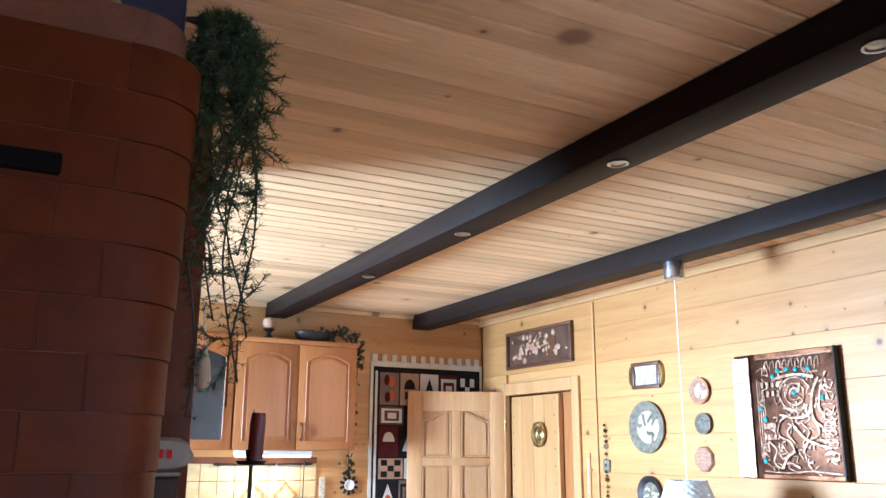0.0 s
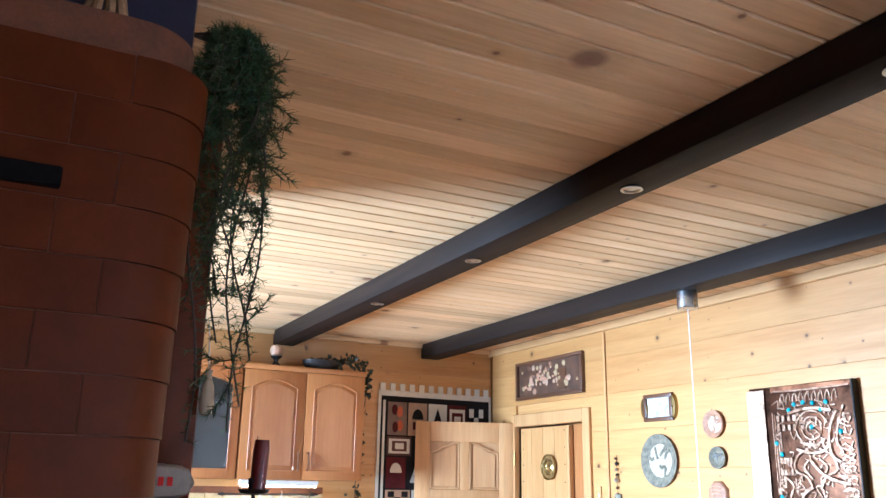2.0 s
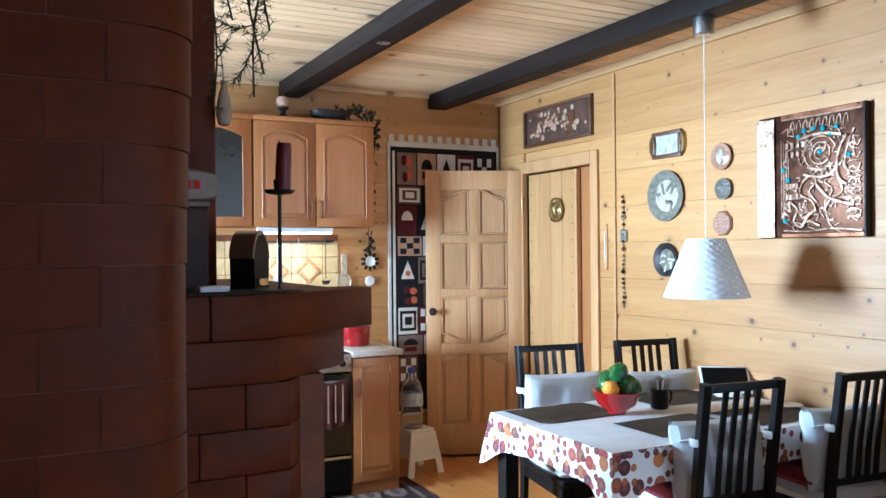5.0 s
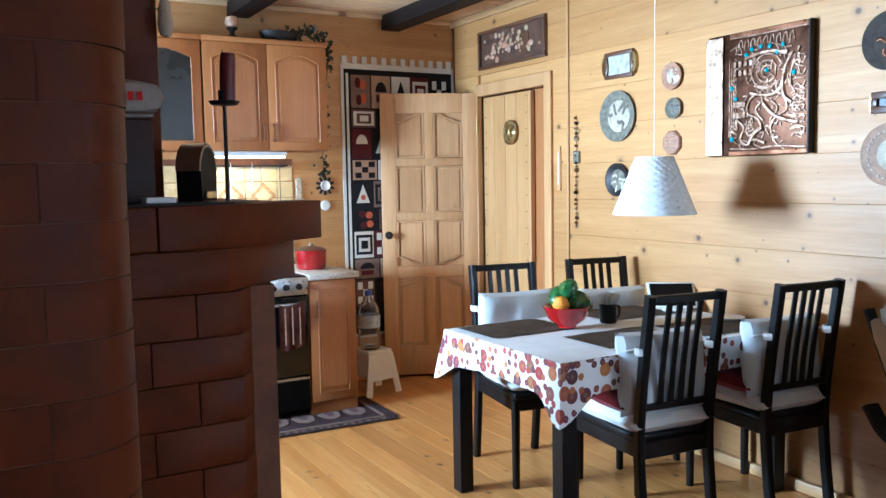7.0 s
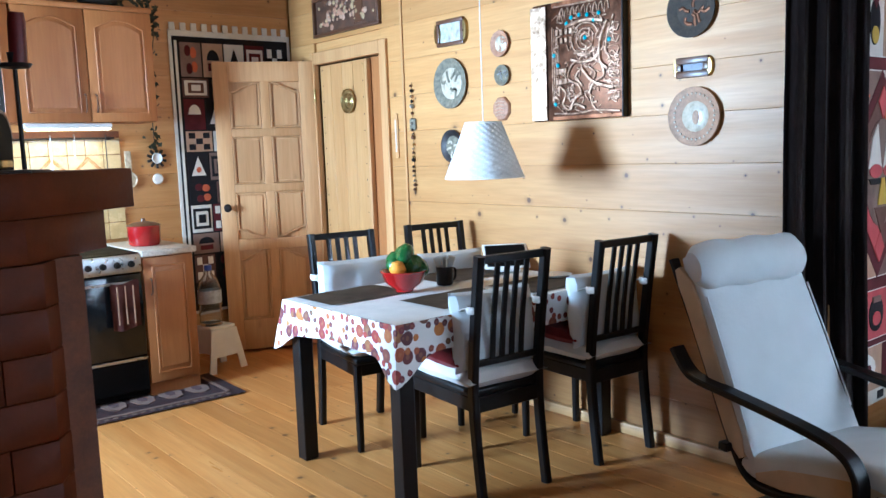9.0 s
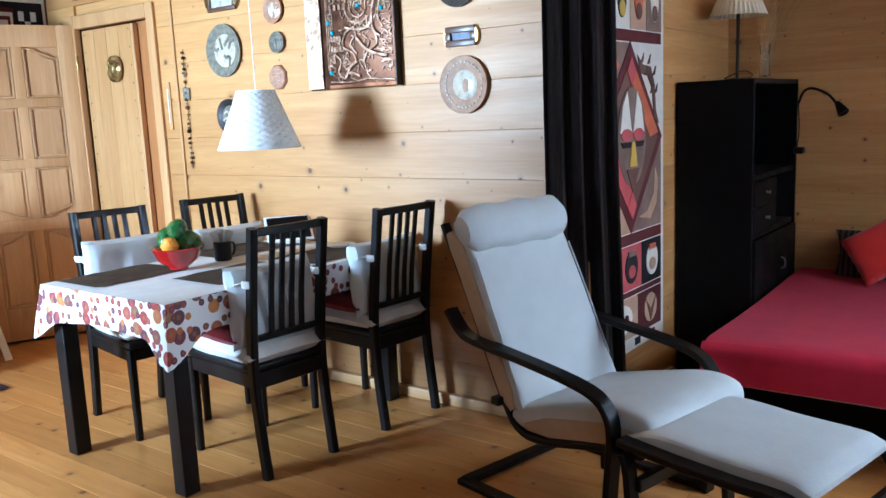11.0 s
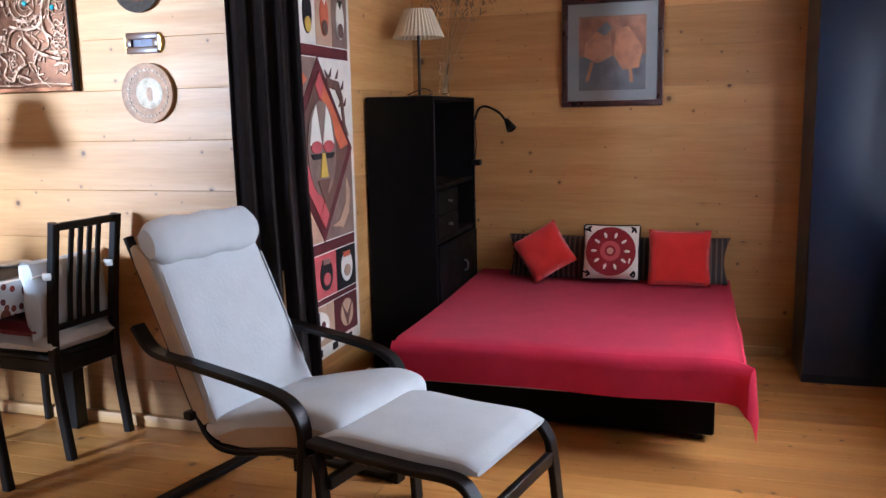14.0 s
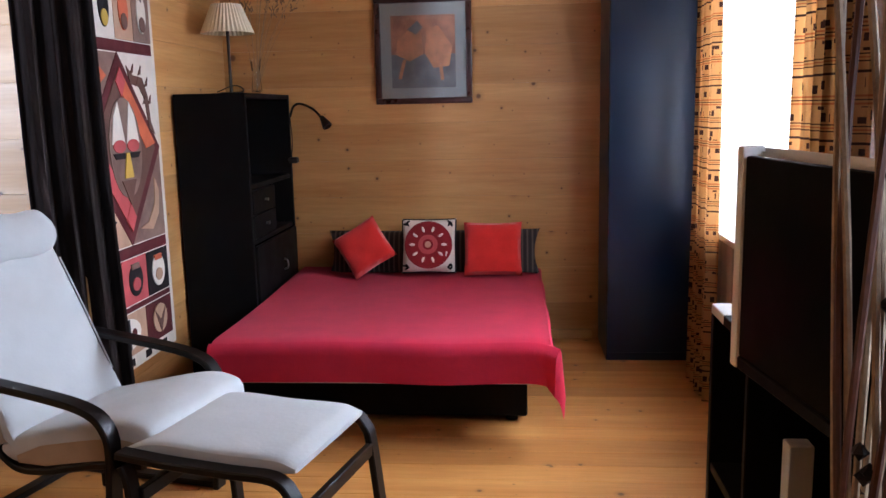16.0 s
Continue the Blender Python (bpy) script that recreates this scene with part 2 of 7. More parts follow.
def sweep(points, w, h, bm=None, up=(0, 0, 1), round_seg=0, taper=None):
    """A bar of w x h (or a round one with round_seg sides) along a line of points."""
    bm = bm or bmesh.new()
    pts = [Vector(p) for p in points]
    rings = []
    for i, p in enumerate(pts):
        d = (pts[min(i + 1, len(pts) - 1)] - pts[max(i - 1, 0)]).normalized()
        side = d.cross(Vector(up))
        if side.length < 1e-4:
            side = d.cross(Vector((1, 0, 0)))
        side.normalize()
        top = side.cross(d).normalized()
        k = taper[i] if taper else 1.0
        if round_seg:
            offs = [(math.cos(2 * math.pi * j / round_seg) * w / 2, math.sin(2 * math.pi * j / round_seg) * h / 2) for j in range(round_seg)]
        else:
            c = min(w, h) * 0.18
            offs = [(-w / 2 + c, -h / 2), (w / 2 - c, -h / 2), (w / 2, -h / 2 + c), (w / 2, h / 2 - c), (w / 2 - c, h / 2), (-w / 2 + c, h / 2), (-w / 2, h / 2 - c), (-w / 2, -h / 2 + c)]
        rings.append([bm.verts.new(p + side * a * k + top * b * k) for a, b in offs])
    m = len(rings[0])
    for a, b in zip(rings, rings[1:]):
        for j in range(m):
            bm.faces.new((a[j], a[(j + 1) % m], b[(j + 1) % m], b[j]))
    bm.faces.new(rings[0][::-1])
    bm.faces.new(rings[-1])
    return bm


def curve_pts(pts, n=6):
    """A smooth line through the points given."""
    p = [Vector(q) for q in pts]
    p = [2 * p[0] - p[1], *p, 2 * p[-1] - p[-2]]
    out = []
    for i in range(1, len(p) - 2):
        for k in range(n):
            t = k / n
            a, b, c, d = p[i - 1], p[i], p[i + 1], p[i + 2]
            out.append(0.5 * ((2 * b) + (c - a) * t + (2 * a - 5 * b + 4 * c - d) * t * t + (3 * b - a - 3 * c + d) * t ** 3))
    return out + [p[-2]]


def grid_sheet(fn, nu, nv, bm=None, thick=0.0):
    """A sheet of nu x nv cells through fn(u, v)."""
    bm = bm or bmesh.new()
    v = [[bm.verts.new(fn(i / nu, j / nv)) for j in range(nv + 1)] for i in range(nu + 1)]
    for i in range(nu):
        for j in range(nv):
            bm.faces.new((v[i][j], v[i + 1][j], v[i + 1][j + 1], v[i][j + 1]))
    if thick:
        bmesh.ops.solidify(bm, geom=bm.faces[:], thickness=thick)
    return bm


def poly(points, thick, bm=None, axis="y"):
    """A flat plate from a plan outline, thick metres deep towards minus axis."""
    bm = bm or bmesh.new()
    a = [bm.verts.new(Vector(p)) for p in points]
    off = {"x": Vector((-thick, 0, 0)), "y": Vector((0, -thick, 0)), "z": Vector((0, 0, thick))}[axis]
    b = [bm.verts.new(Vector(p) + off) for p in points]
    bm.faces.new(a)
    bm.faces.new(b[::-1])
    k = len(a)
    for i in range(k):
        bm.faces.new((a[i], a[(i + 1) % k], b[(i + 1) % k], b[i]))
    return bm


def cushion(w, d, h, puff=0.5, nu=14, seed=0, tuft=0.0):
    """A pillow lying in x, y: full in the middle, thin at its seams."""
    rnd = random.Random(seed)
    ph = [rnd.uniform(0, 6.28) for _ in range(4)]
    bm = bmesh.new()

    def f(u, v, s):
        a, b = 2 * u - 1, 2 * v - 1
        e = ((1 - abs(a) ** 3.0) * (1 - abs(b) ** 3.0)) ** puff
        pin = 1 - 0.05 * (1 - abs(a) ** 2) * abs(b) ** 4 - 0.05 * (1 - abs(b) ** 2) * abs(a) ** 4
        wob = 1 + 0.06 * math.sin(5 * a + ph[0]) * math.sin(4 * b + ph[1])
        t = 1 - tuft * max(0, math.cos(2 * math.pi * u * 1.5)) * max(0, math.cos(2 * math.pi * v * 1.5))
        return Vector((a * w / 2 * pin, b * d / 2 * pin, s * h / 2 * e * wob * t + (0.002 * s)))
    grid_sheet(lambda u, v: f(u, v, 1), nu, nu, bm)
    grid_sheet(lambda u, v: f(u, v, -1), nu, nu, bm)
    bmesh.ops.remove_doubles(bm, verts=bm.verts, dist=0.0045)
    return bm


# ---- the room ----
CZ = 2.62          # ceiling
EX = 3.60          # dining wall
NY = 5.72          # kitchen wall
BX = 5.38          # wall behind the bed
SY = -1.05         # window wall
QY = 1.68          # side wall of the bed nook
WX = -1.60         # west wall
DOOR = (4.57, 5.36, 2.03)


def wall(name, boxes, material, label):
    bm = bmesh.new()
    for b in boxes:
        box(*b, 0, 1, bm)
    return solid(name, bm, material, label, "wall", kind="structure")


def plank_run(parent, axis, lo, hi, face, out, rows, material, holes=(), name="plank", depth=0.018):
    """Horizontal boards on a wall, each an object of its own. out: the side on which the room lies."""
    cache = {}
    for z0, z1 in rows:
        spans = [(lo, hi)]
        for h0, h1, hz0, hz1 in holes:
            if z0 < hz1 - 0.01 and z1 > hz0 + 0.01:
                spans = [s for a, b in spans for s in ((a, min(b, h0)), (max(a, h1), b)) if s[1] - s[0] > 0.03]
        for a, b in spans:
            key = (round(b - a, 4), round(z1 - z0, 4))
            if key not in cache:
                w, t = b - a, z1 - z0
                bm = box(0, w, -depth, 0, 0, t, 0.0012) if axis == "x" else box(-depth, 0, 0, w, 0, t, 0.0012)
                cache[key] = mesh_of(bm, name, material)
            ob = new(name, cache[key])
            ob.parent = parent
            off = depth if out > 0 else 0.0
            ob.matrix_basis = pose(a, face + off, z0) if axis == "x" else pose(face + off, a, z0)


def courses(z0, z1, h):
    n = max(1, round((z1 - z0) / h))
    return [(z0 + (z1 - z0) * k / n + 0.0003, z0 + (z1 - z0) * (k + 1) / n - 0.0003) for k in range(n)]


floor = solid("floor", box(WX - 0.2, BX + 0.2, SY - 0.2, NY + 0.2, -0.12, -0.022, 0), m_floor, "honey-coloured varnished pine board floor", "floor", kind="structure")
hall_floor = solid("hall_floor", box(EX + 0.0, 5.6, QY + 0.2, NY + 0.2, -0.1, -0.003, 0), m_floor, "pine floor of the hall behind the doorway", "floor", kind="structure")

ew = wall("wall_east", [(EX + 0.02, EX + 0.16, QY, DOOR[0], 0, CZ), (EX + 0.02, EX + 0.16, DOOR[1], NY, 0, CZ), (EX + 0.02, EX + 0.16, DOOR[0], DOOR[1], DOOR[2], CZ)], m_wall_y, "pale pine plank dining wall with knots")
nw = wall("wall_north", [(WX, EX + 0.16, NY + 0.02, NY + 0.16, 0, CZ)], m_wall_x, "pale pine plank kitchen wall")
qw = wall("wall_nook_side", [(EX + 0.02, BX + 0.14, QY + 0.02, QY + 0.14, 0, CZ)], m_wall_x, "pine plank side wall of the sleeping nook")
bw = wall("wall_bed", [(BX + 0.02, BX + 0.16, SY - 0.14, QY + 0.14, 0, CZ)], m_wall_y, "honey pine plank wall behind the bed")
SOUTH_WINDOWS = [(0.45, 1.95, 0.85, 2.05), (3.1, 4.6, 0.8, 2.2)]
swb, x_at = [], WX
for x0, x1, z0, z1 in SOUTH_WINDOWS:
    swb += [(x_at, x0, SY - 0.16, SY - 0.02, 0, CZ), (x0, x1, SY - 0.16, SY - 0.02, 0, z0), (x0, x1, SY - 0.16, SY - 0.02, z1, CZ)]
    x_at = x1
swb.append((x_at, BX + 0.16, SY - 0.16, SY - 0.02, 0, CZ))
sw = wall("wall_south", swb, m_wall_x, "pine plank window wall")
WWIN = (3.95, 5.15, 0.95, 2.1)
ww = wall("wall_west", [(WX - 0.16, WX - 0.02, SY - 0.16, WWIN[0], 0, CZ), (WX - 0.16, WX - 0.02, WWIN[1], NY + 0.16, 0, CZ), (WX - 0.16, WX - 0.02, WWIN[0], WWIN[1], 0, WWIN[2]), (WX - 0.16, WX - 0.02, WWIN[0], WWIN[1], WWIN[3], CZ)], m_wall_y, "pine plank wall with the kitchen window")
# hall behind the doorway
wall("wall_hall", [(4.5, 4.6, QY + 0.2, NY + 0.3, 0, CZ), (EX + 0.16, 4.5, NY + 0.16, NY + 0.26, 0, CZ), (EX + 0.16, 4.5, 4.0, 4.1, 0, CZ)], m_trim, "brown wooden hall wall in shade")


# tongue-and-groove ceiling: boards across the beams
def ceiling_boards():
    bm = bmesh.new()
    y = SY - 0.05
    while y < NY + 0.1:
        w = 0.088
        box(WX - 0.05, BX + 0.1, y + 0.0012, y + w - 0.0012, CZ, CZ + 0.02, 0, 1, bm)
        y += w
    low = [e for e in bm.edges if all(v.co.z < CZ + 0.001 for v in e.verts) and abs(e.verts[0].co.y - e.verts[1].co.y) < 1e-4]
    bmesh.ops.bevel(bm, geom=low, offset=0.006, segments=1, affect="EDGES")
    box(WX - 0.2, BX + 0.2, SY - 0.2, NY + 0.2, CZ + 0.021, CZ + 0.1, 0, 1, bm)
    return bm


solid("ceiling", ceiling_boards(), m_ceiling, "pale knotty pine board ceiling with grooves", "ceiling", kind="structure")


def beam(x, w, z0, spots):
    th = thing("ceiling_beam", "dark brown stained timber ceiling beam with recessed spotlights", "beam", pose(x, 0, 0), "ceiling beams", "structure")
    part("timber", box(-w / 2, w / 2, SY, NY - 0.001, z0, CZ - 0.002, 0.006, 2), m_beam, th)
    for y in spots:
        ring = lathe([(0.024, 0.0), (0.032, -0.001), (0.034, -0.004), (0.027, -0.005), (0.024, -0.002)], 24)
        s = part("spotlight", ring, m_steel, th, "small chrome recessed spotlight", pose(0, y, z0 - 0.001))
        part("bulb", lathe([(0.0, -0.003), (0.016, -0.002), (0.024, 0.001)], 20), m_steel, s)
    return th


beam(1.965, 0.145, 2.52, (1.25, 2.12, 3.1, 4.09))
beam(3.075, 0.145, 2.515, ())

# trims
solid("trim_ceiling_east", sweep([(EX - 0.014, QY, CZ - 0.026), (EX - 0.014, NY, CZ - 0.026)], 0.028, 0.05), m_trim_y, "narrow pine cornice along the dining wall", "trim", kind="structure")
solid("trim_ceiling_north", sweep([(WX, NY - 0.012, CZ - 0.016), (EX - 0.03, NY - 0.012, CZ - 0.016)], 0.024, 0.03), m_ceiling, "narrow pine cornice on the kitchen wall", "trim", kind="structure")
solid("baseboard_east", box(EX - 0.034, EX - 0.001, QY, DOOR[0] - 0.1, 0.0, 0.055, 0.008, 2), m_trim_y, "low pine baseboard", "baseboard", kind="structure")
solid("baseboard_bed", box(BX - 0.03, BX - 0.001, -0.5, 1.2, 0.0, 0.055, 0.008, 2), m_trim_y, "low pine baseboard", "baseboard", kind="structure")
solid("baseboard_nook", box(EX + 0.02, 4.5, QY - 0.03, QY - 0.001, 0.0, 0.055, 0.008, 2), m_trim_y, "low pine baseboard", "baseboard", kind="structure")
solid("corner_post", box(EX - 0.004, EX + 0.1, QY - 0.004, QY + 0.1, 0.0, CZ, 0.006, 2), m_trim, "pine corner post of the nook", "post", kind="structure")
solid("trim_cable_duct", box(EX - 0.012, EX - 0.001, 4.33, 4.35, 0.62, CZ - 0.06, 0.003), m_trim, "thin pine strip that hides a cable", "trim", kind="structure")


# ---- doorway, leaf and plank panel ----
def doorway():
    y0, y1, zt = DOOR
    th = thing("door_1", "knotty pine panelled door standing open against the kitchen wall", "door", kind="structure")
    for name, b in (("casing", (EX - 0.022, EX + 0.17, y0 - 0.075, y0, 0, zt + 0.085)), ("casing", (EX - 0.022, EX + 0.17, y1, y1 + 0.05, 0, zt + 0.085)), ("casing", (EX - 0.022, EX + 0.17, y0, y1, zt, zt + 0.085))):
        part(name, box(*b, 0.005), m_trim, th)
    a, b = Vector((EX - 0.02, 5.37, 0)), Vector((2.945, 5.655, 0))
    ang = math.degrees(math.atan2(b.y - a.y, b.x - a.x))
    leaf = part("leaf", bmesh.new(), m_door, th, "", pose(a.x, a.y, 0.02, 0, 0, ang))
    w, h, t = (b - a).length, 2.04, 0.038
    sx = [0.0, 0.105, w / 2 - 0.032, w / 2 + 0.032, w - 0.105, w]
    rows = [(0.22, 0.72), (0.80, 1.13), (1.19, 1.52), (1.58, 1.9)]
    frame_boxes = [("stile", (0, 0.105, -t, 0, 0, h)), ("stile", (w - 0.105, w, -t, 0, 0, h)), ("muntin", (sx[2], sx[3], -t + 0.001, -0.001, 0.15, h - 0.1))]
    zs = [0.0] + [v for r in rows for v in r] + [h]
    for k in range(0, len(zs), 2):
        frame_boxes.append(("rail", (0.104, w - 0.104, -t + 0.0005, -0.0005, zs[k], zs[k + 1])))
    # fronts face the room on the plus side of the leaf's own y
    for n, q in frame_boxes:
        part(n, box(*q, 0.005, 2), m_door, leaf)
    for r, (z0, z1) in enumerate(rows):
        for c, (x0, x1) in enumerate(((sx[1], sx[2]), (sx[3], sx[4]))):
            part("panel", box(x0 - 0.004, x1 + 0.004, -t + 0.014, -0.018, z0 - 0.004, z1 + 0.004, 0.0), m_door, leaf)
            # raised field with an arched head or foot
            pts, m = [], 0.022
            arch = {3: 1, 1: -1, 0: 1}.get(r, 0)
            n = 12
            top, bot = [], []
            for k in range(n + 1):
                u = k / n
                x = x0 + m + (x1 - x0 - 2 * m) * u
                s = u if c == 0 else 1 - u
                dip = 0.06 * (0.5 - 0.5 * math.cos(math.pi * min(1, max(0, (s - 0.1) / 0.75))))
                top.append((x, 0, z1 - m - (0.06 - dip if arch == 1 else 0)))
                bot.append((x, 0, z0 + m + (0.06 - dip if arch == -1 else 0)))
            for side in (0, 1):
                y = -0.018 if side == 0 else -t + 0.014
                bm = poly([Vector(p) + Vector((0, y + (0.008 if side == 0 else 0), 0)) for p in bot + top[::-1]], 0.008)
                edge = [e for e in bm.edges if abs(e.verts[0].co.y - e.verts[1].co.y) < 1e-5 and abs(e.verts[0].co.y - (y + 0.008 if side == 0 else y - 0.008)) < 1e-4]
                bmesh.ops.bevel(bm, geom=edge, offset=0.006, segments=2, affect="EDGES")
                part("raised_field", bm, m_door, leaf)
            loop = [(px + (0.014 if px < (x0 + x1) / 2 else -0.014) * -1.0, -0.006, pz + (0.014 if pz > (z0 + z1) / 2 else -0.014)) for px, _, pz in bot + top[::-1]]
            part("bead", sweep(loop + loop[:1], 0.012, 0.012, up=(0, 1, 0)), m_door, leaf)
    k = part("door_handle", lathe([(0.0, 0.0), (0.026, 0.0), (0.026, 0.006), (0.012, 0.01), (0.011, 0.03), (0.024, 0.042), (0.027, 0.056), (0.018, 0.068), (0, 0.07)], 20), m_dark_iron, leaf, "dark round door knob", pose(w - 0.045, 0.0, 1.03, -90, 0, 0))
    for z in (0.25, 1.75):
        part("hinge", lathe([(0.0, 0), (0.009, 0), (0.009, 0.09), (0, 0.09)], 10), m_brass, leaf, "", pose(-0.004, 0.004, z))
    return th


# the leaf faces the room with the side that its local minus y turns to after the half turn
doorway()


m_wall_z = wood("pine_plank_upright", (0.52, 0.3, 0.115), (0.42, 0.21, 0.065), (0.16, 0.07, 0.03), "z", rough=0.4, knots=0.6)


def plank_panel():
    th = thing("plank_door", "plain pine plank door with nailed edges standing ajar", "door", pose(EX + 0.02, 5.34, 0), kind="structure")
    w = 0.545
    n = 4
    for k in range(n):
        part("plank", box(0, 0.03, -w * (k + 1) / n + 0.001, -w * k / n - 0.001, 0.02, 2.02, 0.003), m_wall_z, th)
    part("edge_strip", box(-0.002, 0.034, -w - 0.03, -w - 0.001, 0.02, 2.02, 0.004), m_trim, th)
    for z in [0.12 + 0.11 * k for k in range(18)]:
        for y in (-0.03, -w + 0.02):
            part("nail", lathe([(0.0, 0.003), (0.004, 0.0015), (0.005, 0)], 8), m_dark_iron, th, "", pose(0, y, z, 0, -90, 0))
    return th


plank_panel()
solid("door_jamb_board", box(EX + 0.06, EX + 0.09, DOOR[0] - 0.02, 4.80, 0, 2.03, 0.004), m_cabinet, "brown varnished board inside the doorway", "door frame", kind="structure")
brass = thing("brass_plate", "round embossed brass plate hung on the plank door", "wall plate", pose(EX + 0.018, 4.98, 1.755, 0, -90, 0))
part("dish", lathe([(0, 0.004), (0.05, 0.004), (0.055, 0.01), (0.075, 0.012), (0.083, 0.02), (0.084, 0.013), (0.07, 0.002), (0, 0)], 36), m_brass, brass)
part("relief", lathe([(0, 0.012), (0.02, 0.011), (0.028, 0.006), (0.036, 0.009), (0.046, 0.005)], 28), m_brass, brass)


# ---- windows ----
def window(name, axis, face, a0, a1, z0, z1, out, sashes):
    th = thing(name, "white-framed window full of bright daylight", "window", kind="structure")

    def bx(p0, p1, d0, d1, q0, q1):
        lo, hi = sorted((face + out * d0, face + out * d1))
        return box(p0, p1, lo, hi, q0, q1, 0.004) if axis == "x" else box(lo, hi, p0, p1, q0, q1, 0.004)
    f = 0.055
    for b in ((a0, a0 + f, z0, z1), (a1 - f, a1, z0, z1), (a0 + f, a1 - f, z0, z0 + f), (a0 + f, a1 - f, z1 - f, z1)):
        part("window_frame", bx(b[0], b[1], 0.03, 0.09, b[2], b[3]), m_white, th)
    for k in range(1, sashes):
        c = a0 + (a1 - a0) * k / sashes
        part("mullion", bx(c - 0.035, c + 0.035, 0.035, 0.085, z0 + f, z1 - f), m_white, th)
    for k in range(sashes):
        lo = a0 + (a1 - a0) * k / sashes + 0.04
        hi = a0 + (a1 - a0) * (k + 1) / sashes - 0.04
        g = part("pane", bx(lo, hi, 0.058, 0.062, z0 + f - 0.01, z1 - f + 0.01), m_glass, th)
        g.visible_shadow = False
    part("window_sill", bx(a0 - 0.04, a1 + 0.04, -0.1, 0.03, z0 - 0.03, z0), m_white, th)
    return th


for k, (x0, x1, z0, z1) in enumerate(SOUTH_WINDOWS):
    window("window_%d" % (k + 1), "x", SY - 0.02, x0, x1, z0, z1, -1, 2)
window("window_3", "y", WX - 0.02, WWIN[0], WWIN[1], WWIN[2], WWIN[3], -1, 2)


# ---- dining table and chairs ----
TX0, TX1, TY0, TY1, TZ = 2.262, 3.56, 2.705, 3.545, 0.75


def dining_table():
    th = thing("dining_table", "black-brown wooden dining table standing against the plank wall", "table", pose(0, 0, 0))
    part("tabletop", box(TX0, TX1, TY0, TY1, TZ - 0.03, TZ, 0.004), m_black, th)
    for x in (TX0 + 0.035, TX1 - 0.06):
        for y in (TY0 + 0.03, TY1 - 0.055):
            part("leg", box(x - 0.035, x + 0.035, y - 0.035, y + 0.035, 0, TZ - 0.03, 0.004), m_black, th)
    for b in ((TX0 + 0.04, TX1 - 0.04, TY0 + 0.035, TY0 + 0.057), (TX0 + 0.04, TX1 - 0.04, TY1 - 0.057, TY1 - 0.035)):
        part("apron", box(*b, TZ - 0.11, TZ - 0.03, 0.003), m_black, th)
    return th


dining_table()


def dotted_cloth():
    """White cotton with big and small dots in warm colours, in the border only."""
    m, n, l, b = mat("dotted_tablecloth")
    geo = n.new("ShaderNodeNewGeometry")
    sep = n.new("ShaderNodeSeparateXYZ")
    l.new(geo.outputs["Position"], sep.inputs[0])
    # unroll: along the hem (x + y) and down it (z)
    along = n.new("ShaderNodeMath")
    along.operation = "SUBTRACT"
    l.new(sep.outputs[0], along.inputs[0])
    l.new(sep.outputs[1], along.inputs[1])
    comb = n.new("ShaderNodeCombineXYZ")
    l.new(along.outputs[0], comb.inputs[0])
    l.new(sep.outputs[2], comb.inputs[1])
    col, wn = (0.74, 0.72, 0.7), noise_of(n, l, geo.outputs["Position"], 4.0, 2.0)
    c = ramp(n, l, wn, [(0.3, tuple(k * 0.94 for k in col)), (0.7, col)])
    for scale, rad, jit in ((15.0, 0.4, 0.7), (24.0, 0.32, 0.85)):
        vor = n.new("ShaderNodeTexVoronoi")
        vor.voronoi_dimensions = "2D"
        vor.inputs["Scale"].default_value, vor.inputs["Randomness"].default_value = scale, jit
        l.new(comb.outputs[0], vor.inputs["Vector"])
        sepc = n.new("ShaderNodeSeparateColor")
        l.new(vor.outputs["Color"], sepc.inputs[0])
        dot = ramp(n, l, sepc.outputs[0], [(0.0, (0.16, 0.02, 0.03)), (0.25, (0.08, 0.022, 0.025)), (0.45, (0.3, 0.03, 0.02)), (0.62, (0.12, 0.06, 0.035)), (0.78, (0.42, 0.15, 0.02)), (1.0, (0.2, 0.015, 0.03))])
        disc = n.new("ShaderNodeMath")
        disc.operation = "LESS_THAN"
        l.new(vor.outputs["Distance"], disc.inputs[0])
        disc.inputs[1].default_value = rad
        keep = n.new("ShaderNodeMath")
        keep.operation = "GREATER_THAN"
        l.new(sepc.outputs[1], keep.inputs[0])
        keep.inputs[1].default_value = 0.33
        both = n.new("ShaderNodeMath")
        both.operation = "MULTIPLY"
        l.new(disc.outputs[0], both.inputs[0])
        l.new(keep.outputs[0], both.inputs[1])
        core = n.new("ShaderNodeMath")
        core.operation = "LESS_THAN"
        l.new(vor.outputs["Distance"], core.inputs[0])
        core.inputs[1].default_value = rad * 0.35
        dot = mix(n, l, dot, mix(n, l, dot, (0.5, 0.25, 0.1), 0.18), core.outputs[0])
        c = mix(n, l, c, dot, both.outputs[0])
    l.new(c, b.inputs["Base Color"])
    b.inputs["Roughness"].default_value = 0.75
    bump(n, l, b, noise_of(n, l, geo.outputs["Position"], 180.0, 2.0), 0.15, 0.002)
    return m


m_dots = dotted_cloth()


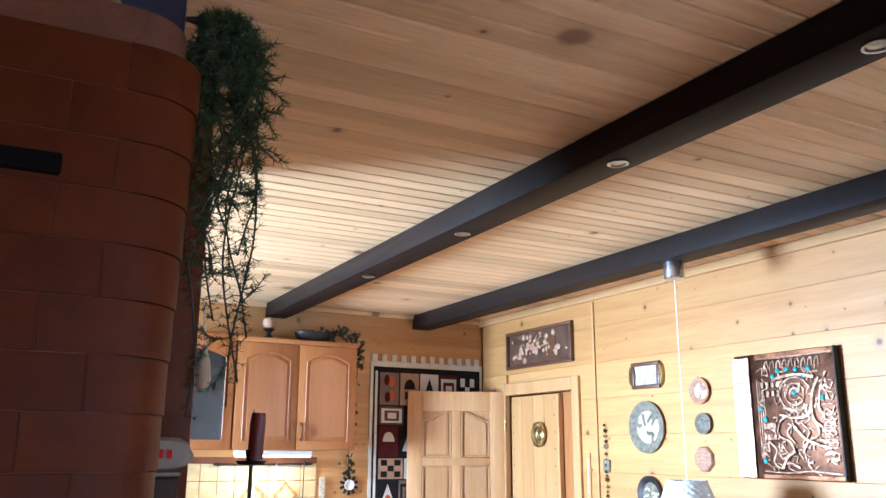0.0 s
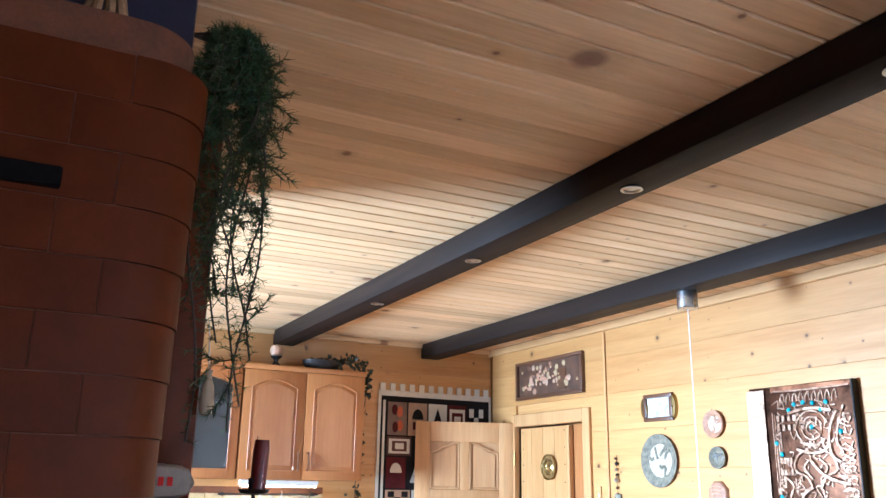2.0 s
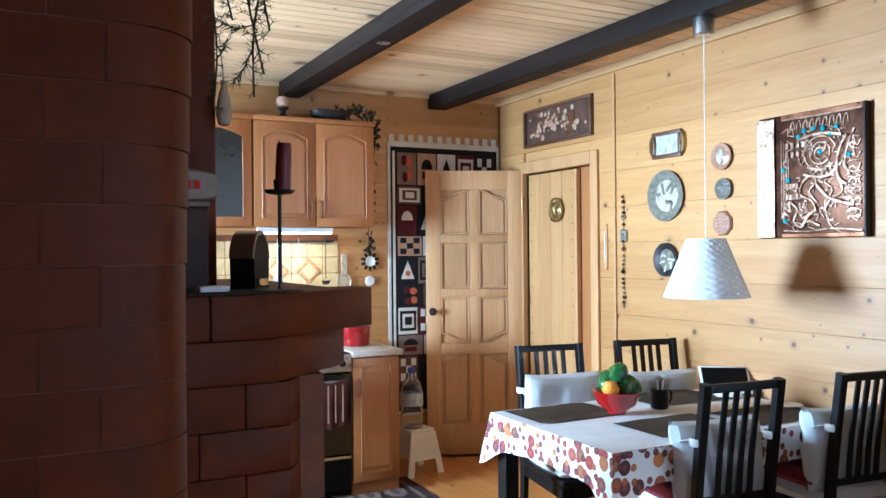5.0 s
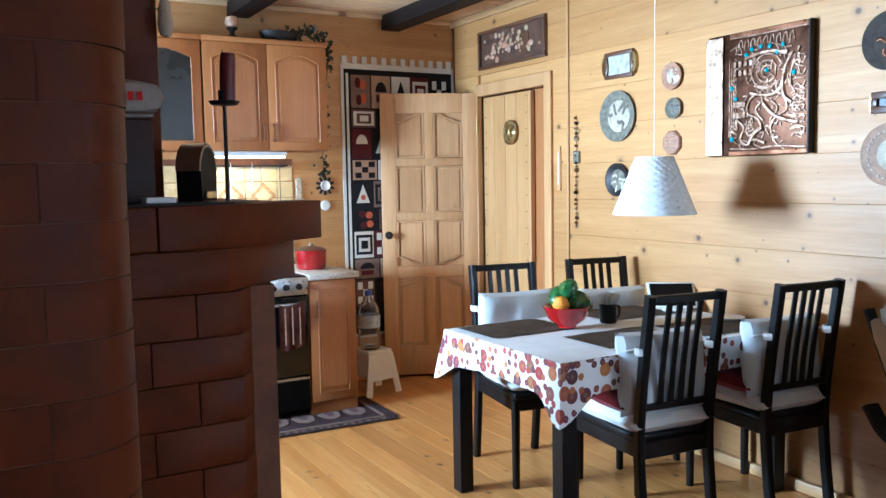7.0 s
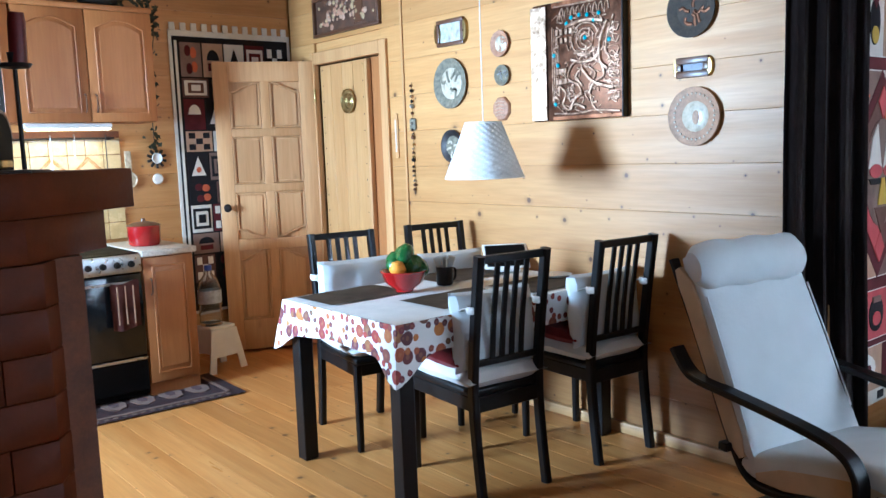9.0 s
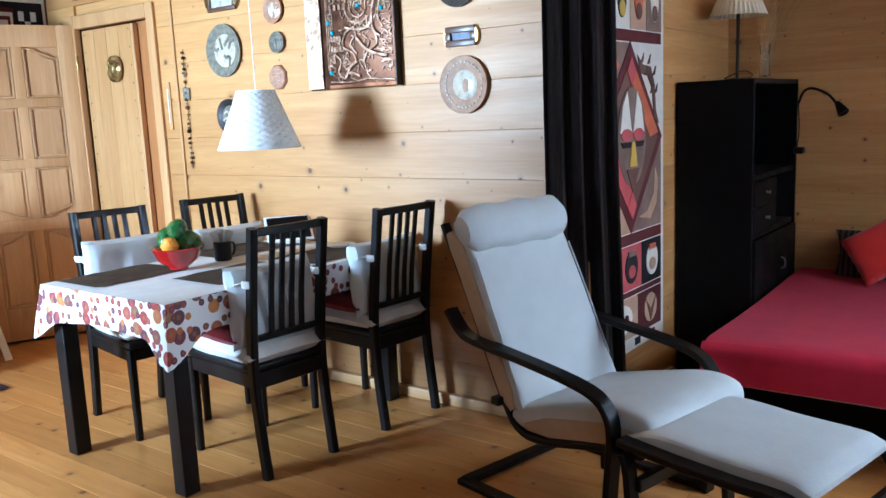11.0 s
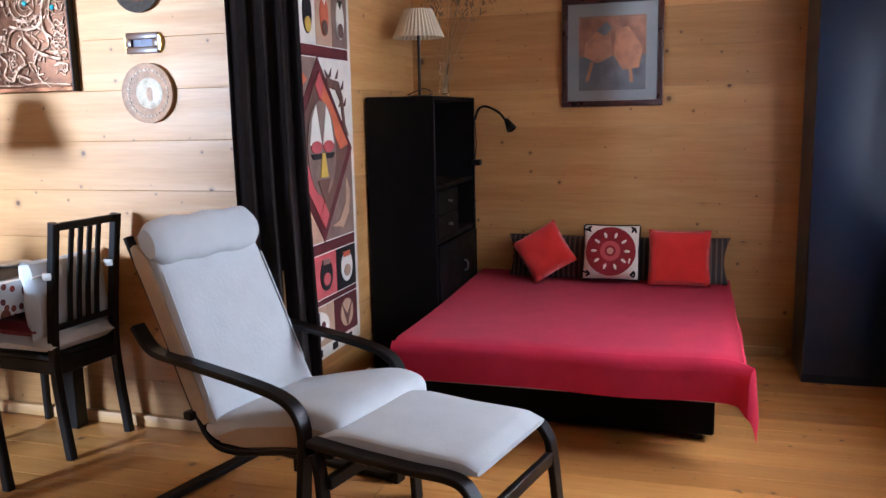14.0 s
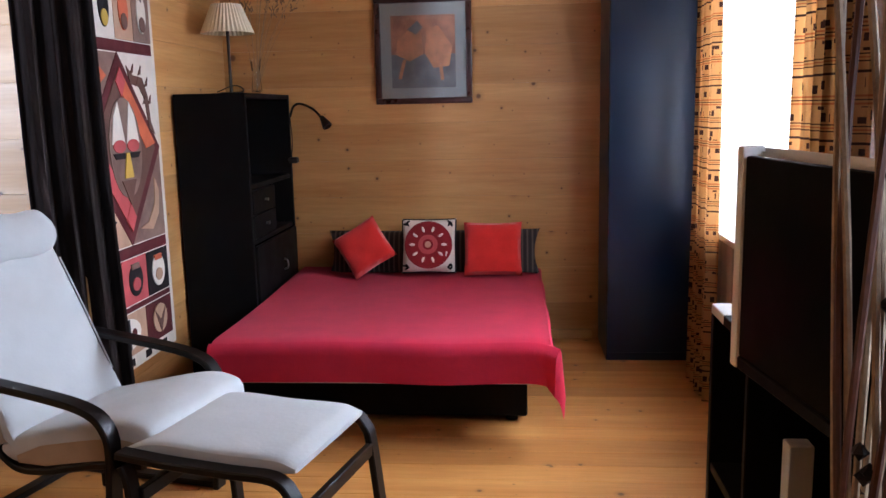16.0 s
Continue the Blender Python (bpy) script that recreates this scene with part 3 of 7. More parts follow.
def tablecloth():
    th = thing("tablecloth", "white cotton tablecloth with a border of red, brown and orange dots", "tablecloth")
    e, z = 0.012, TZ + 0.003
    x0, x1, y0, y1 = TX0 - e, TX1 + 0.004, TY0 - e, TY1 + e
    drop = 0.132
    part("cloth_top", grid_sheet(lambda u, v: Vector((x0 + (x1 - x0) * u, y0 + (y1 - y0) * v, z + 0.0012 * math.sin(9 * u) * math.sin(7 * v))), 30, 24), m_white_cloth, th)
    # the hanging border runs round three sides, with cone folds at the corners
    line = [(x1, y0), (x0, y0), (x0, y1), (x1, y1)]
    pts = []
    for (ax, ay), (bx, by) in zip(line, line[1:]):
        L = math.hypot(bx - ax, by - ay)
        k = int(L / 0.02)
        nx, ny = (by - ay) / L, -(bx - ax) / L
        pts += [(ax + (bx - ax) * i / k, ay + (by - ay) * i / k, -nx, -ny, i / k) for i in range(k + 1)]
    rows = 9
    bm = bmesh.new()
    grid = []
    for i, (px, py, nx, ny, u) in enumerate(pts):
        corner = min(math.hypot(px - x0, py - y0), math.hypot(px - x0, py - y1))
        c = math.exp(-(corner / 0.085) ** 2)
        ox, oy = (nx, ny)
        if c > 0.02:
            cx, cy = -1.0, (-1.0 if py < 3.1 else 1.0)
            ox, oy = nx * (1 - c) + cx * 0.7 * c, ny * (1 - c) + cy * 0.7 * c
        col = []
        for j in range(rows + 1):
            d = j / rows
            wave = 0.008 * math.sin(i * 0.33) * d + 0.006 * math.sin(i * 0.12 + 1)
            out = 0.003 + 0.014 * d ** 0.7 * 0.5 + wave * d + c * 0.05 * d
            dz = drop * d * (1 + 0.7 * c) + 0.006 * math.sin(i * 0.2) * d
            zz = z - 0.006 * (1 if j else 0) - dz if j else z
            col.append(bm.verts.new((px + ox * out, py + oy * out, zz)))
        grid.append(col)
    for a, b in zip(grid, grid[1:]):
        for j in range(rows):
            if (a[j].co - b[j].co).length > 1e-6 or (a[j + 1].co - b[j + 1].co).length > 1e-6:
                bm.faces.new((a[j], a[j + 1], b[j + 1], b[j]))
    bmesh.ops.remove_doubles(bm, verts=bm.verts, dist=1e-5)
    part("border", bm, m_dots, th, "hanging border with warm-coloured dots")
    return th


tablecloth()


def dining_chair(at, label, pad, high=0.0):
    """Seat towards plus y, back at minus y, origin on the floor between the rear legs."""
    th = thing("dining_chair", label, "chair", at, "chairs round the table")
    w, d = 0.375, 0.5
    X = w / 2 - 0.02
    for s in (-1, 1):
        line = curve_pts([(s * X, -0.03, 0), (s * X, 0.0, 0.24), (s * X, 0.012, 0.45), (s * X, -0.012, 0.7), (s * X, -0.055, 1.0)], 5)
        part("rear_leg", sweep(line, 0.034, 0.042, up=(0, 1, 0)), m_black, th)
        part("leg", sweep([(s * X, d - 0.04, 0), (s * X, d - 0.04, 0.42)], 0.036, 0.036, up=(0, 1, 0), taper=[0.8, 1]), m_black, th)
        part("side_rail", box(s * X - 0.012, s * X + 0.012, 0.02, d - 0.05, 0.365, 0.425, 0.003), m_black, th)
    part("front_rail", box(-X, X, d - 0.055, d - 0.032, 0.365, 0.425, 0.003), m_black, th)
    part("back_rail", box(-X, X, -0.002, 0.02, 0.36, 0.425, 0.003), m_black, th)
    part("top_rail", sweep([(-X, -0.05, 0.982), (0, -0.056, 0.982), (X, -0.05, 0.982)], 0.022, 0.032), m_black, th)
    part("lower_rail", sweep([(-X, 0.006, 0.56), (X, 0.006, 0.56)], 0.02, 0.026), m_black, th)
    for k in range(4):
        x = (k - 1.5) * 0.049
        part("slat", sweep(curve_pts([(x, 0.006, 0.56), (x, -0.012, 0.74), (x, -0.05, 0.975)], 4), 0.024, 0.012, up=(0, 1, 0)), m_black, th)
    part("seat", box(-X - 0.012, X + 0.012, 0.01, d - 0.02, 0.422, 0.452, 0.008, 2), m_black, th)
    part("seat_pad", cushion(w + 0.03, d + 0.01, 0.085, 0.3, 14, 2), m_white_cloth, th, "off-white seat cover", pose(0, 0.24, 0.488))
    if pad == "maroon":
        part("seat_cushion", cushion(w + 0.04, d - 0.08, 0.075, 0.3, 14, 4, 0.12), m_maroon, th, "maroon knitted seat cushion", pose(0, 0.275, 0.548))
    part("back_pad", cushion(w + 0.035, 0.33, 0.13, 0.3, 26, 5, 0.4), m_grey_cloth, th, "tufted grey-white back cushion", pose(0, 0.095, 0.675 + high, 84, 0, 0))
    for s in (-1, 1):
        part("tie", lathe([(0.027, -0.016), (0.031, -0.008), (0.03, 0.01), (0.027, 0.014), (0.024, 0)], 12), m_white_cloth, th, "white fabric tie", pose(s * X, -0.008, 0.785))
        part("ribbon", sweep(curve_pts([(s * X, 0.02, 0.787), (s * (X + 0.012), 0.05, 0.78), (s * (X + 0.008), 0.08, 0.765)], 3), 0.022, 0.004), m_white_cloth, th, "white fabric ribbon")
    return th


dining_chair(pose(2.71, 2.565, 0, 0, 0, -6), "black slatted dining chair with bulky grey-white cushions", "maroon")
dining_chair(pose(3.345, 2.50, 0, 0, 0, -5), "black slatted dining chair with grey-white cushions near the wall", "maroon")
dining_chair(pose(2.76, 3.80, 0, 0, 0, 170), "black slatted dining chair with maroon pad, at the far side", "maroon", 0.04)
dining_chair(pose(3.34, 3.74, 0, 0, 0, 170), "black slatted dining chair with grey cushion by the wall", "plain", 0.02)


# ---- lounge chair and footstool ----
m_lounge = cloth("grey_white_lounge_cover", (0.54, 0.565, 0.565), 0.07, 500, sheen=0.2)


def padded(line, half, thick, end=1.0):
    """A long pad that follows a line in its own y, z plane; end: its width there as a share of half."""
    bm = bmesh.new()
    pts = curve_pts(line, 6)
    rings = []
    n = len(pts)
    for i, p in enumerate(pts):
        d = (pts[min(i + 1, n - 1)] - pts[max(i - 1, 0)]).normalized()
        up = Vector((0, -d.z, d.y))
        e = min(1.0, 0.35 + 4.0 * min(i, n - 1 - i) / n)
        prof = []
        for k in range(24):
            a = 2 * math.pi * k / 24
            ca, sa = math.cos(a), math.sin(a)
            x = half * (1 + (end - 1) * i / (n - 1)) * math.copysign(abs(ca) ** 0.22, ca)
            h = thick / 2 * math.copysign(abs(sa) ** 0.4, sa) * e
            prof.append(bm.verts.new(p + Vector((x, 0, 0)) + up * h))
        rings.append(prof)
    for a, b in zip(rings, rings[1:]):
        for k in range(24):
            bm.faces.new((a[k], a[(k + 1) % 24], b[(k + 1) % 24], b[k]))
    bm.faces.new(rings[0][::-1])
    bm.faces.new(rings[-1])
    return bm


def lounge_chair(at):
    th = thing("lounge_chair", "bentwood lounge chair, black frame and grey-white cushion with neck roll", "armchair", at)
    for s in (-1, 1):
        x = s * 0.288
        arm = curve_pts([(x, 0.13, 0.0), (x, 0.115, 0.2), (x, 0.10, 0.38), (x, 0.115, 0.455), (x, 0.17, 0.505), (x, 0.30, 0.535), (x, 0.58, 0.568), (x, 0.72, 0.582), (x, 0.785, 0.607), (x, 0.845, 0.675)], 5)
        part("arm_frame", sweep(arm, 0.024, 0.058, up=(1, 0, 0)), m_black, th, "black bent armrest and leg")
        part("runner", sweep(curve_pts([(x, 0.13, 0.014), (x, 0.45, 0.012), (x, 0.82, 0.012)], 3), 0.024, 0.05, up=(1, 0, 0)), m_black, th)
        xs = s * 0.25
        seat = curve_pts([(xs, 0.02, 0.335), (xs, 0.2, 0.315), (xs, 0.42, 0.27), (xs, 0.54, 0.285), (xs, 0.62, 0.40), (xs, 0.75, 0.68), (xs, 0.9, 0.985)], 6)
        part("seat_rail", sweep(seat, 0.022, 0.036, up=(1, 0, 0)), m_black, th)
    part("rear_bar", box(-0.295, 0.295, 0.77, 0.82, 0.004, 0.03, 0.004), m_black, th)
    part("front_bar", box(-0.295, 0.295, 0.125, 0.15, 0.27, 0.315, 0.004), m_black, th)
    part("cross_bar", box(-0.295, 0.295, 0.6, 0.64, 0.36, 0.39, 0.004), m_black, th)
    part("seat_cushion", padded([(0, -0.015, 0.385), (0, 0.02, 0.42), (0, 0.11, 0.426), (0, 0.3, 0.385), (0, 0.5, 0.335), (0, 0.56, 0.335)], 0.265, 0.1), m_lounge, th)
    part("back_cushion", padded([(0, 0.51, 0.345), (0, 0.585, 0.45), (0, 0.69, 0.68), (0, 0.78, 0.87), (0, 0.845, 0.995)], 0.265, 0.085, 0.96), m_lounge, th)
    for s in (-1, 1):
        part("cushion_edge", padded([(0, 0.56, 0.35), (0, 0.61, 0.445), (0, 0.715, 0.67), (0, 0.81, 0.87), (0, 0.865, 0.955)], 0.014, 0.07), m_beige, th, "beige side panel", pose(s * 0.255, 0.0, 0.0))
        part("seat_edge", padded([(0, -0.02, 0.355), (0, 0.1, 0.38), (0, 0.3, 0.35), (0, 0.5, 0.305)], 0.014, 0.075), m_beige, th, "beige side panel", pose(s * 0.252, 0.0, 0.0))
        part("seam", sweep(curve_pts([(s * 0.258, 0.545, 0.445), (s * 0.254, 0.65, 0.685), (s * 0.25, 0.735, 0.87)], 5), 0.007, 0.007, round_seg=6, up=(1, 0, 0)), m_lounge, th)
    # the neck roll: a full bolster, slack at its ends
    bm = bmesh.new()
    rings = []
    for k in range(17):
        u = -1 + k / 8
        e = (1 - abs(u) ** 9) ** 0.5 if abs(u) < 1 else 0.0
        e = 0.62 + 0.38 * e
        row = []
        for j in range(22):
            a = 2 * math.pi * j / 22
            p, q = 0.088 * e * math.cos(a), 0.058 * e * math.sin(a)
            row.append(bm.verts.new((0.262 * u - 0.008, 0.782 + 0.46 * p - 0.88 * q, 0.972 + 0.88 * p + 0.46 * q + 0.004 * math.sin(9 * u))))
        rings.append(row)
    for a, b in zip(rings, rings[1:]):
        for j in range(22):
            bm.faces.new((a[j], a[(j + 1) % 22], b[(j + 1) % 22], b[j]))
    bm.faces.new(rings[0][::-1])
    bm.faces.new(rings[-1])
    part("neck_roll", bm, m_lounge, th, "grey-white neck roll")
    return th


def footstool(at):
    th = thing("footstool", "bentwood footstool with black frame and grey-white pad", "footstool", at)
    for s in (-1, 1):
        x = s * 0.262
        rail = curve_pts([(x, 0.26, 0.405), (x, 0.1, 0.395), (x, -0.1, 0.39), (x, -0.25, 0.388), (x, -0.305, 0.345), (x, -0.325, 0.27), (x, -0.355, 0.0)], 5)
        part("side_frame", sweep(rail, 0.024, 0.055, up=(1, 0, 0)), m_black, th, "black bent side frame and leg")
        part("rear_leg", sweep(curve_pts([(x, 0.25, 0.37), (x, 0.23, 0.3), (x, 0.21, 0.0)], 3), 0.024, 0.05, up=(1, 0, 0)), m_black, th)
    part("front_bar", box(-0.25, 0.25, -0.335, -0.31, 0.25, 0.295, 0.004), m_black, th)
    part("rear_bar", box(-0.25, 0.25, 0.2, 0.225, 0.25, 0.295, 0.004), m_black, th)
    part("pad", padded([(0, 0.29, 0.385), (0, 0.15, 0.415), (0, -0.05, 0.41), (0, -0.22, 0.41), (0, -0.305, 0.402)], 0.236, 0.055), m_lounge, th, "grey-white pad")
    return th


lounge_chair(pose(3.01, 1.02, 0, 0, 0, -13))
footstool(pose(2.895, 0.82, 0, 0, 0, -13))


# ---- bed ----
def bed():
    x0, x1, y0, y1, zt = 3.72, 5.34, -0.17, 1.24, 0.445
    th = thing("bed", "low double bed on a black base with a mattress", "bed")
    part("bed_base", box(x0 + 0.27, x1, y0 + 0.08, y1 - 0.02, 0.03, 0.25, 0.008), m_black_matt, th)
    for x in (x0 + 0.33, x1 - 0.1):
        for y in (y0 + 0.15, y1 - 0.1):
            part("leg", lathe([(0, 0), (0.028, 0), (0.03, 0.06), (0, 0.06)], 14), m_black, th, "", pose(x, y, 0))
    part("mattress", box(x0 + 0.03, x1, y0 + 0.025, y1 - 0.01, 0.25, zt - 0.012, 0.04, 3), m_grey_cloth, th)
    cov = thing("bed_blanket", "crimson red blanket spread over the bed, its corner hanging down", "blanket")
    # one sheet: flat on top, rolling over the foot and the free side
    lx, ly = x1 - x0, y1 - y0
    fa, fb = 0.19, 0.2

    def f(u, v):
        s, r = u * (lx + fa) - fa, v * (ly + fb) - fb
        rad = 0.045
        wob = 0.006 * math.sin(6 * u + 2 * v) + 0.004 * math.sin(11 * v + 3 * u)
        x, y, z = x0 + max(s, 0), y0 + max(r, 0), zt + wob
        cs = max(0.0, -s)
        cr = max(0.0, -r)
        fold = 0.012 * math.sin(r * 11) * min(1, cs / 0.1)
        fold2 = 0.014 * math.sin(s * 10) * min(1, cr / 0.1)
        edge = lambda q: (min(q, rad), max(0.0, q - rad))
        if cs and cr:
            d = math.hypot(cs, cr)
            k = 0.03 + 0.1 * d
            a = math.atan2(cr, cs)
            x -= k * math.cos(a) + 0.02
            y -= k * math.sin(a) + 0.02
            z -= min(d * 1.1, 0.33)
            return Vector((x, y, z))
        for q, ax in ((cs, 0), (cr, 1)):
            if q:
                a, b = edge(q)
                o = rad * math.sin(a / rad * 1.3) * 0.7
                dz = a * 0.45 * (a / rad) + b
                if ax == 0:
                    x -= o * 0.8 - fold * 0.5 + (0.01 if b else 0)
                else:
                    y -= o * 0.8 - fold2 * 0.5
                z -= dz
        # softened edges
        t = min(1.0, max(0.0, min(s, 9)) / 0.08) if s >= 0 else 0
        t2 = min(1.0, max(0.0, r) / 0.08) if r >= 0 else 0
        if s >= 0:
            z -= 0.02 * (1 - t) ** 2
        if r >= 0:
            z -= 0.012 * (1 - t2) ** 2
        return Vector((x, y, z))
    part("sheet", grid_sheet(f, 80, 70, None, -0.006), m_blanket, cov)
    return th


bed()

# ---- wall decorations of the dining wall ----
m_copper = surface("embossed_copper", (0.3, 0.16, 0.092), 0.34, 1.0, 0.45, 30, 0.3, 60, tint=(0.52, 0.35, 0.24))
m_copper_dark = surface("darkened_copper", (0.1, 0.043, 0.022), 0.42, 0.9, 0.6, 18, 0.3, 60)
# paler copper for the left edge: window shine put into the mottled tint
m_copper_bright = surface("copper_painted_shine", (0.3, 0.18, 0.1), 0.4, 1.0, 0.6, 26, 0.4, 40, tint=(0.7, 0.5, 0.34))
m_copper_mid = surface("brown_copper", (0.26, 0.115, 0.06), 0.32, 1.0, 0.5, 18, 0.3, 60)
m_turquoise = surface("turquoise_stone", (0.03, 0.3, 0.33), 0.3, vary=0.3, scale=60)
m_ivory = surface("ivory_glaze", (0.52, 0.44, 0.32), 0.3, vary=0.25, scale=40, grain=0.15, coat=0.3)
m_stone = surface("grey_carved_stone", (0.2, 0.175, 0.12), 0.8, vary=0.5, scale=35, grain=0.4)
m_basalt = surface("dark_brown_stone", (0.05, 0.036, 0.024), 0.8, vary=0.5, scale=35, grain=0.4)
m_terracotta = surface("terracotta_relief", (0.4, 0.2, 0.11), 0.6, vary=0.35, scale=40, grain=0.35)
m_pink_clay = surface("pink_clay_plate", (0.42, 0.25, 0.15), 0.55, vary=0.25, scale=30, grain=0.3)
m_walnut = wood("walnut_frame", (0.13, 0.055, 0.025), (0.07, 0.03, 0.014), (0.04, 0.02, 0.01), "y", rough=0.35, knots=0.1, coat=0.3)
m_paper = surface("aged_print", (0.55, 0.5, 0.4), 0.6, vary=0.5, scale=28, grain=0.25, tint=(0.62, 0.6, 0.52))
m_slate = surface("slate_grey_print", (0.16, 0.15, 0.15), 0.6, vary=0.35, scale=12, grain=0.25)
m_orange_print = surface("orange_brown_print", (0.36, 0.14, 0.07), 0.6, vary=0.45, scale=14, grain=0.25)


def on_east(y, z, d=0.0):
    """Local z points into the room, local x along minus y, local y up."""
    return Matrix(((0, 0, -1, EX - d), (-1, 0, 0, y), (0, 1, 0, z), (0, 0, 0, 1)))


def copper_relief():
    y0, y1, z0, z1 = 2.635, 3.205, 1.53, 2.11
    w, h = y1 - y0, z1 - z0
    th = thing("copper_relief", "embossed copper relief panel with turquoise studs and a smooth bright edge", "wall relief", on_east((y0 + y1) / 2, (z0 + z1) / 2))
    part("panel", box(-w / 2, w / 2, -h / 2, h / 2, 0.0, 0.032, 0.006, 2), m_copper_dark, th)
    part("bright_edge", box(-0.05, 0.05, -h / 2 + 0.004, h / 2 - 0.012, 0.0, 0.005, 0.002), m_copper_bright, th, "smooth copper edge with shine in its colour", pose(-w / 2 + 0.049, 0, 0.04, 0, 3.5, 0))
    # black strip standing in for the shade on the panel's right side
    part("edge", box(w / 2 - 0.006, w / 2 + 0.006, -h / 2, h / 2, 0.0, 0.04, 0.003), m_black, th, "shaded side painted black")
    part("border_band", box(-w / 2 + 0.132, w / 2 - 0.008, h / 2 - 0.03, h / 2 - 0.002, 0.03, 0.0345, 0.002), m_copper_mid, th, "plain copper border")
    part("border_band", box(-w / 2 + 0.132, w / 2 - 0.008, -h / 2 + 0.002, -h / 2 + 0.022, 0.03, 0.0345, 0.002), m_copper_mid, th, "plain copper border")
    rnd = random.Random(11)
    cx, cy = 0.065, 0.02

    def ridge(pts, r=0.007):
        part("ridge", sweep(curve_pts([(a, b, 0.034) for a, b in pts], 4), r * 1.6, r * 1.8, up=(0, 0, 1), round_seg=6), m_copper, th)
    for k in range(4):
        x = -0.15 + 0.013 * k
        ridge([(x, -0.2 + 0.012 * k), (x, 0.0), (x, 0.17 - 0.01 * k)], 0.004)
    for k in range(9):
        a = -0.1 + k * 0.035
        ridge([(a, 0.2), (a + 0.005, 0.235), (a + 0.02, 0.25), (a + 0.026, 0.215)], 0.005)
    for r in (0.03, 0.055, 0.085):
        ridge([(cx + r * math.cos(t), cy + 0.07 + r * 0.9 * math.sin(t)) for t in [0.3 + 0.75 * k for k in range(8)]], 0.007)
    for s in (-1, 1):
        ridge([(cx + s * 0.03, cy - 0.02), (cx + s * 0.09, cy - 0.05), (cx + s * 0.11, cy - 0.11), (cx + s * 0.05, cy - 0.14), (cx + s * 0.02, cy - 0.19)], 0.01)
        ridge([(cx + s * 0.02, cy - 0.06), (cx + s * 0.06, cy - 0.1), (cx + s * 0.02, cy - 0.15)], 0.008)
    for k in range(7):
        y = -0.21 + 0.052 * k
        ridge([(0.2, y), (0.225, y + 0.02), (0.25, y + 0.005), (0.265, y + 0.03)], 0.006)
        ridge([(0.19, y + 0.03), (0.215, y + 0.045), (0.26, y + 0.04)], 0.004)
    # broad curved tail, mouth, crown and stepped blocks round the mask
    ridge([(0.2, 0.16), (0.165, 0.1), (0.15, 0.03), (0.16, -0.03), (0.2, -0.06)], 0.013)
    ridge([(0.235, 0.18), (0.2, 0.1), (0.19, 0.03), (0.215, -0.02)], 0.009)
    ridge([(cx - 0.09, cy - 0.02), (cx - 0.03, cy - 0.035), (cx + 0.04, cy - 0.035), (cx + 0.08, cy - 0.01)], 0.012)
    ridge([(cx - 0.07, cy + 0.01), (cx, cy), (cx + 0.06, cy + 0.012)], 0.008)
    ridge([(cx - 0.12, cy + 0.14), (cx - 0.04, cy + 0.155), (cx + 0.04, cy + 0.155), (cx + 0.11, cy + 0.14)], 0.014)
    ridge([(cx - 0.02, cy - 0.07), (cx + 0.04, cy - 0.13), (cx + 0.12, cy - 0.16), (cx + 0.17, cy - 0.17)], 0.014)
    ridge([(-0.1, -0.12), (-0.06, -0.16), (-0.08, -0.21), (-0.04, -0.24), (0.0, -0.215), (0.06, -0.235)], 0.01)
    ridge([(-0.03, -0.24), (0.0, -0.19), (0.045, -0.165)], 0.016)
    for k in range(16):
        x, y = -0.115 + 0.03 * (k % 4) * (0.6 if k > 7 else 1.0), (0.14 - 0.042 * (k // 4)) if k < 8 else (-0.05 - 0.05 * (k // 4 - 2))
        part("block", box(x - 0.01, x + 0.01, y - 0.015, y + 0.015, 0.03, 0.042, 0.003), m_copper, th)
    for k in range(18):
        y = -0.2 + 0.024 * (k // 2)
        ridge([(0.2 + 0.035 * (k % 2), y), (0.215 + 0.035 * (k % 2), y + 0.006), (0.232 + 0.035 * (k % 2), y)], 0.006)
    for k in range(80):
        x, y = rnd.uniform(-0.13, 0.25), rnd.uniform(-0.24, 0.2)
        a, q = rnd.uniform(0, 6.28), rnd.uniform(0.02, 0.045)
        ridge([(x, y), (x + q * math.cos(a), y + q * math.sin(a)), (x + q * math.cos(a + 1.2), y + q * 1.3 * math.sin(a + 1.2))], rnd.uniform(0.003, 0.007))
    ridge([(-0.14, -0.255), (0.0, -0.26), (0.12, -0.25), (0.27, -0.26)], 0.006)
    ridge([(-0.14, 0.265), (0.0, 0.262), (0.27, 0.265)], 0.006)
    for x, y in ((cx, cy + 0.075), (-0.135, 0.03), (-0.11, -0.02), (-0.13, -0.21), (-0.02, 0.2), (0.03, 0.205), (0.08, 0.2), (0.12, 0.17), (0.15, 0.2), (0.21, 0.07), (-0.05, 0.175)):
        part("turquoise_stud", lathe([(0.011, 0), (0.011, 0.004), (0.006, 0.008), (0, 0.009)], 10), m_turquoise, th, "turquoise stud", pose(x, y, 0.038))
    return th


copper_relief()


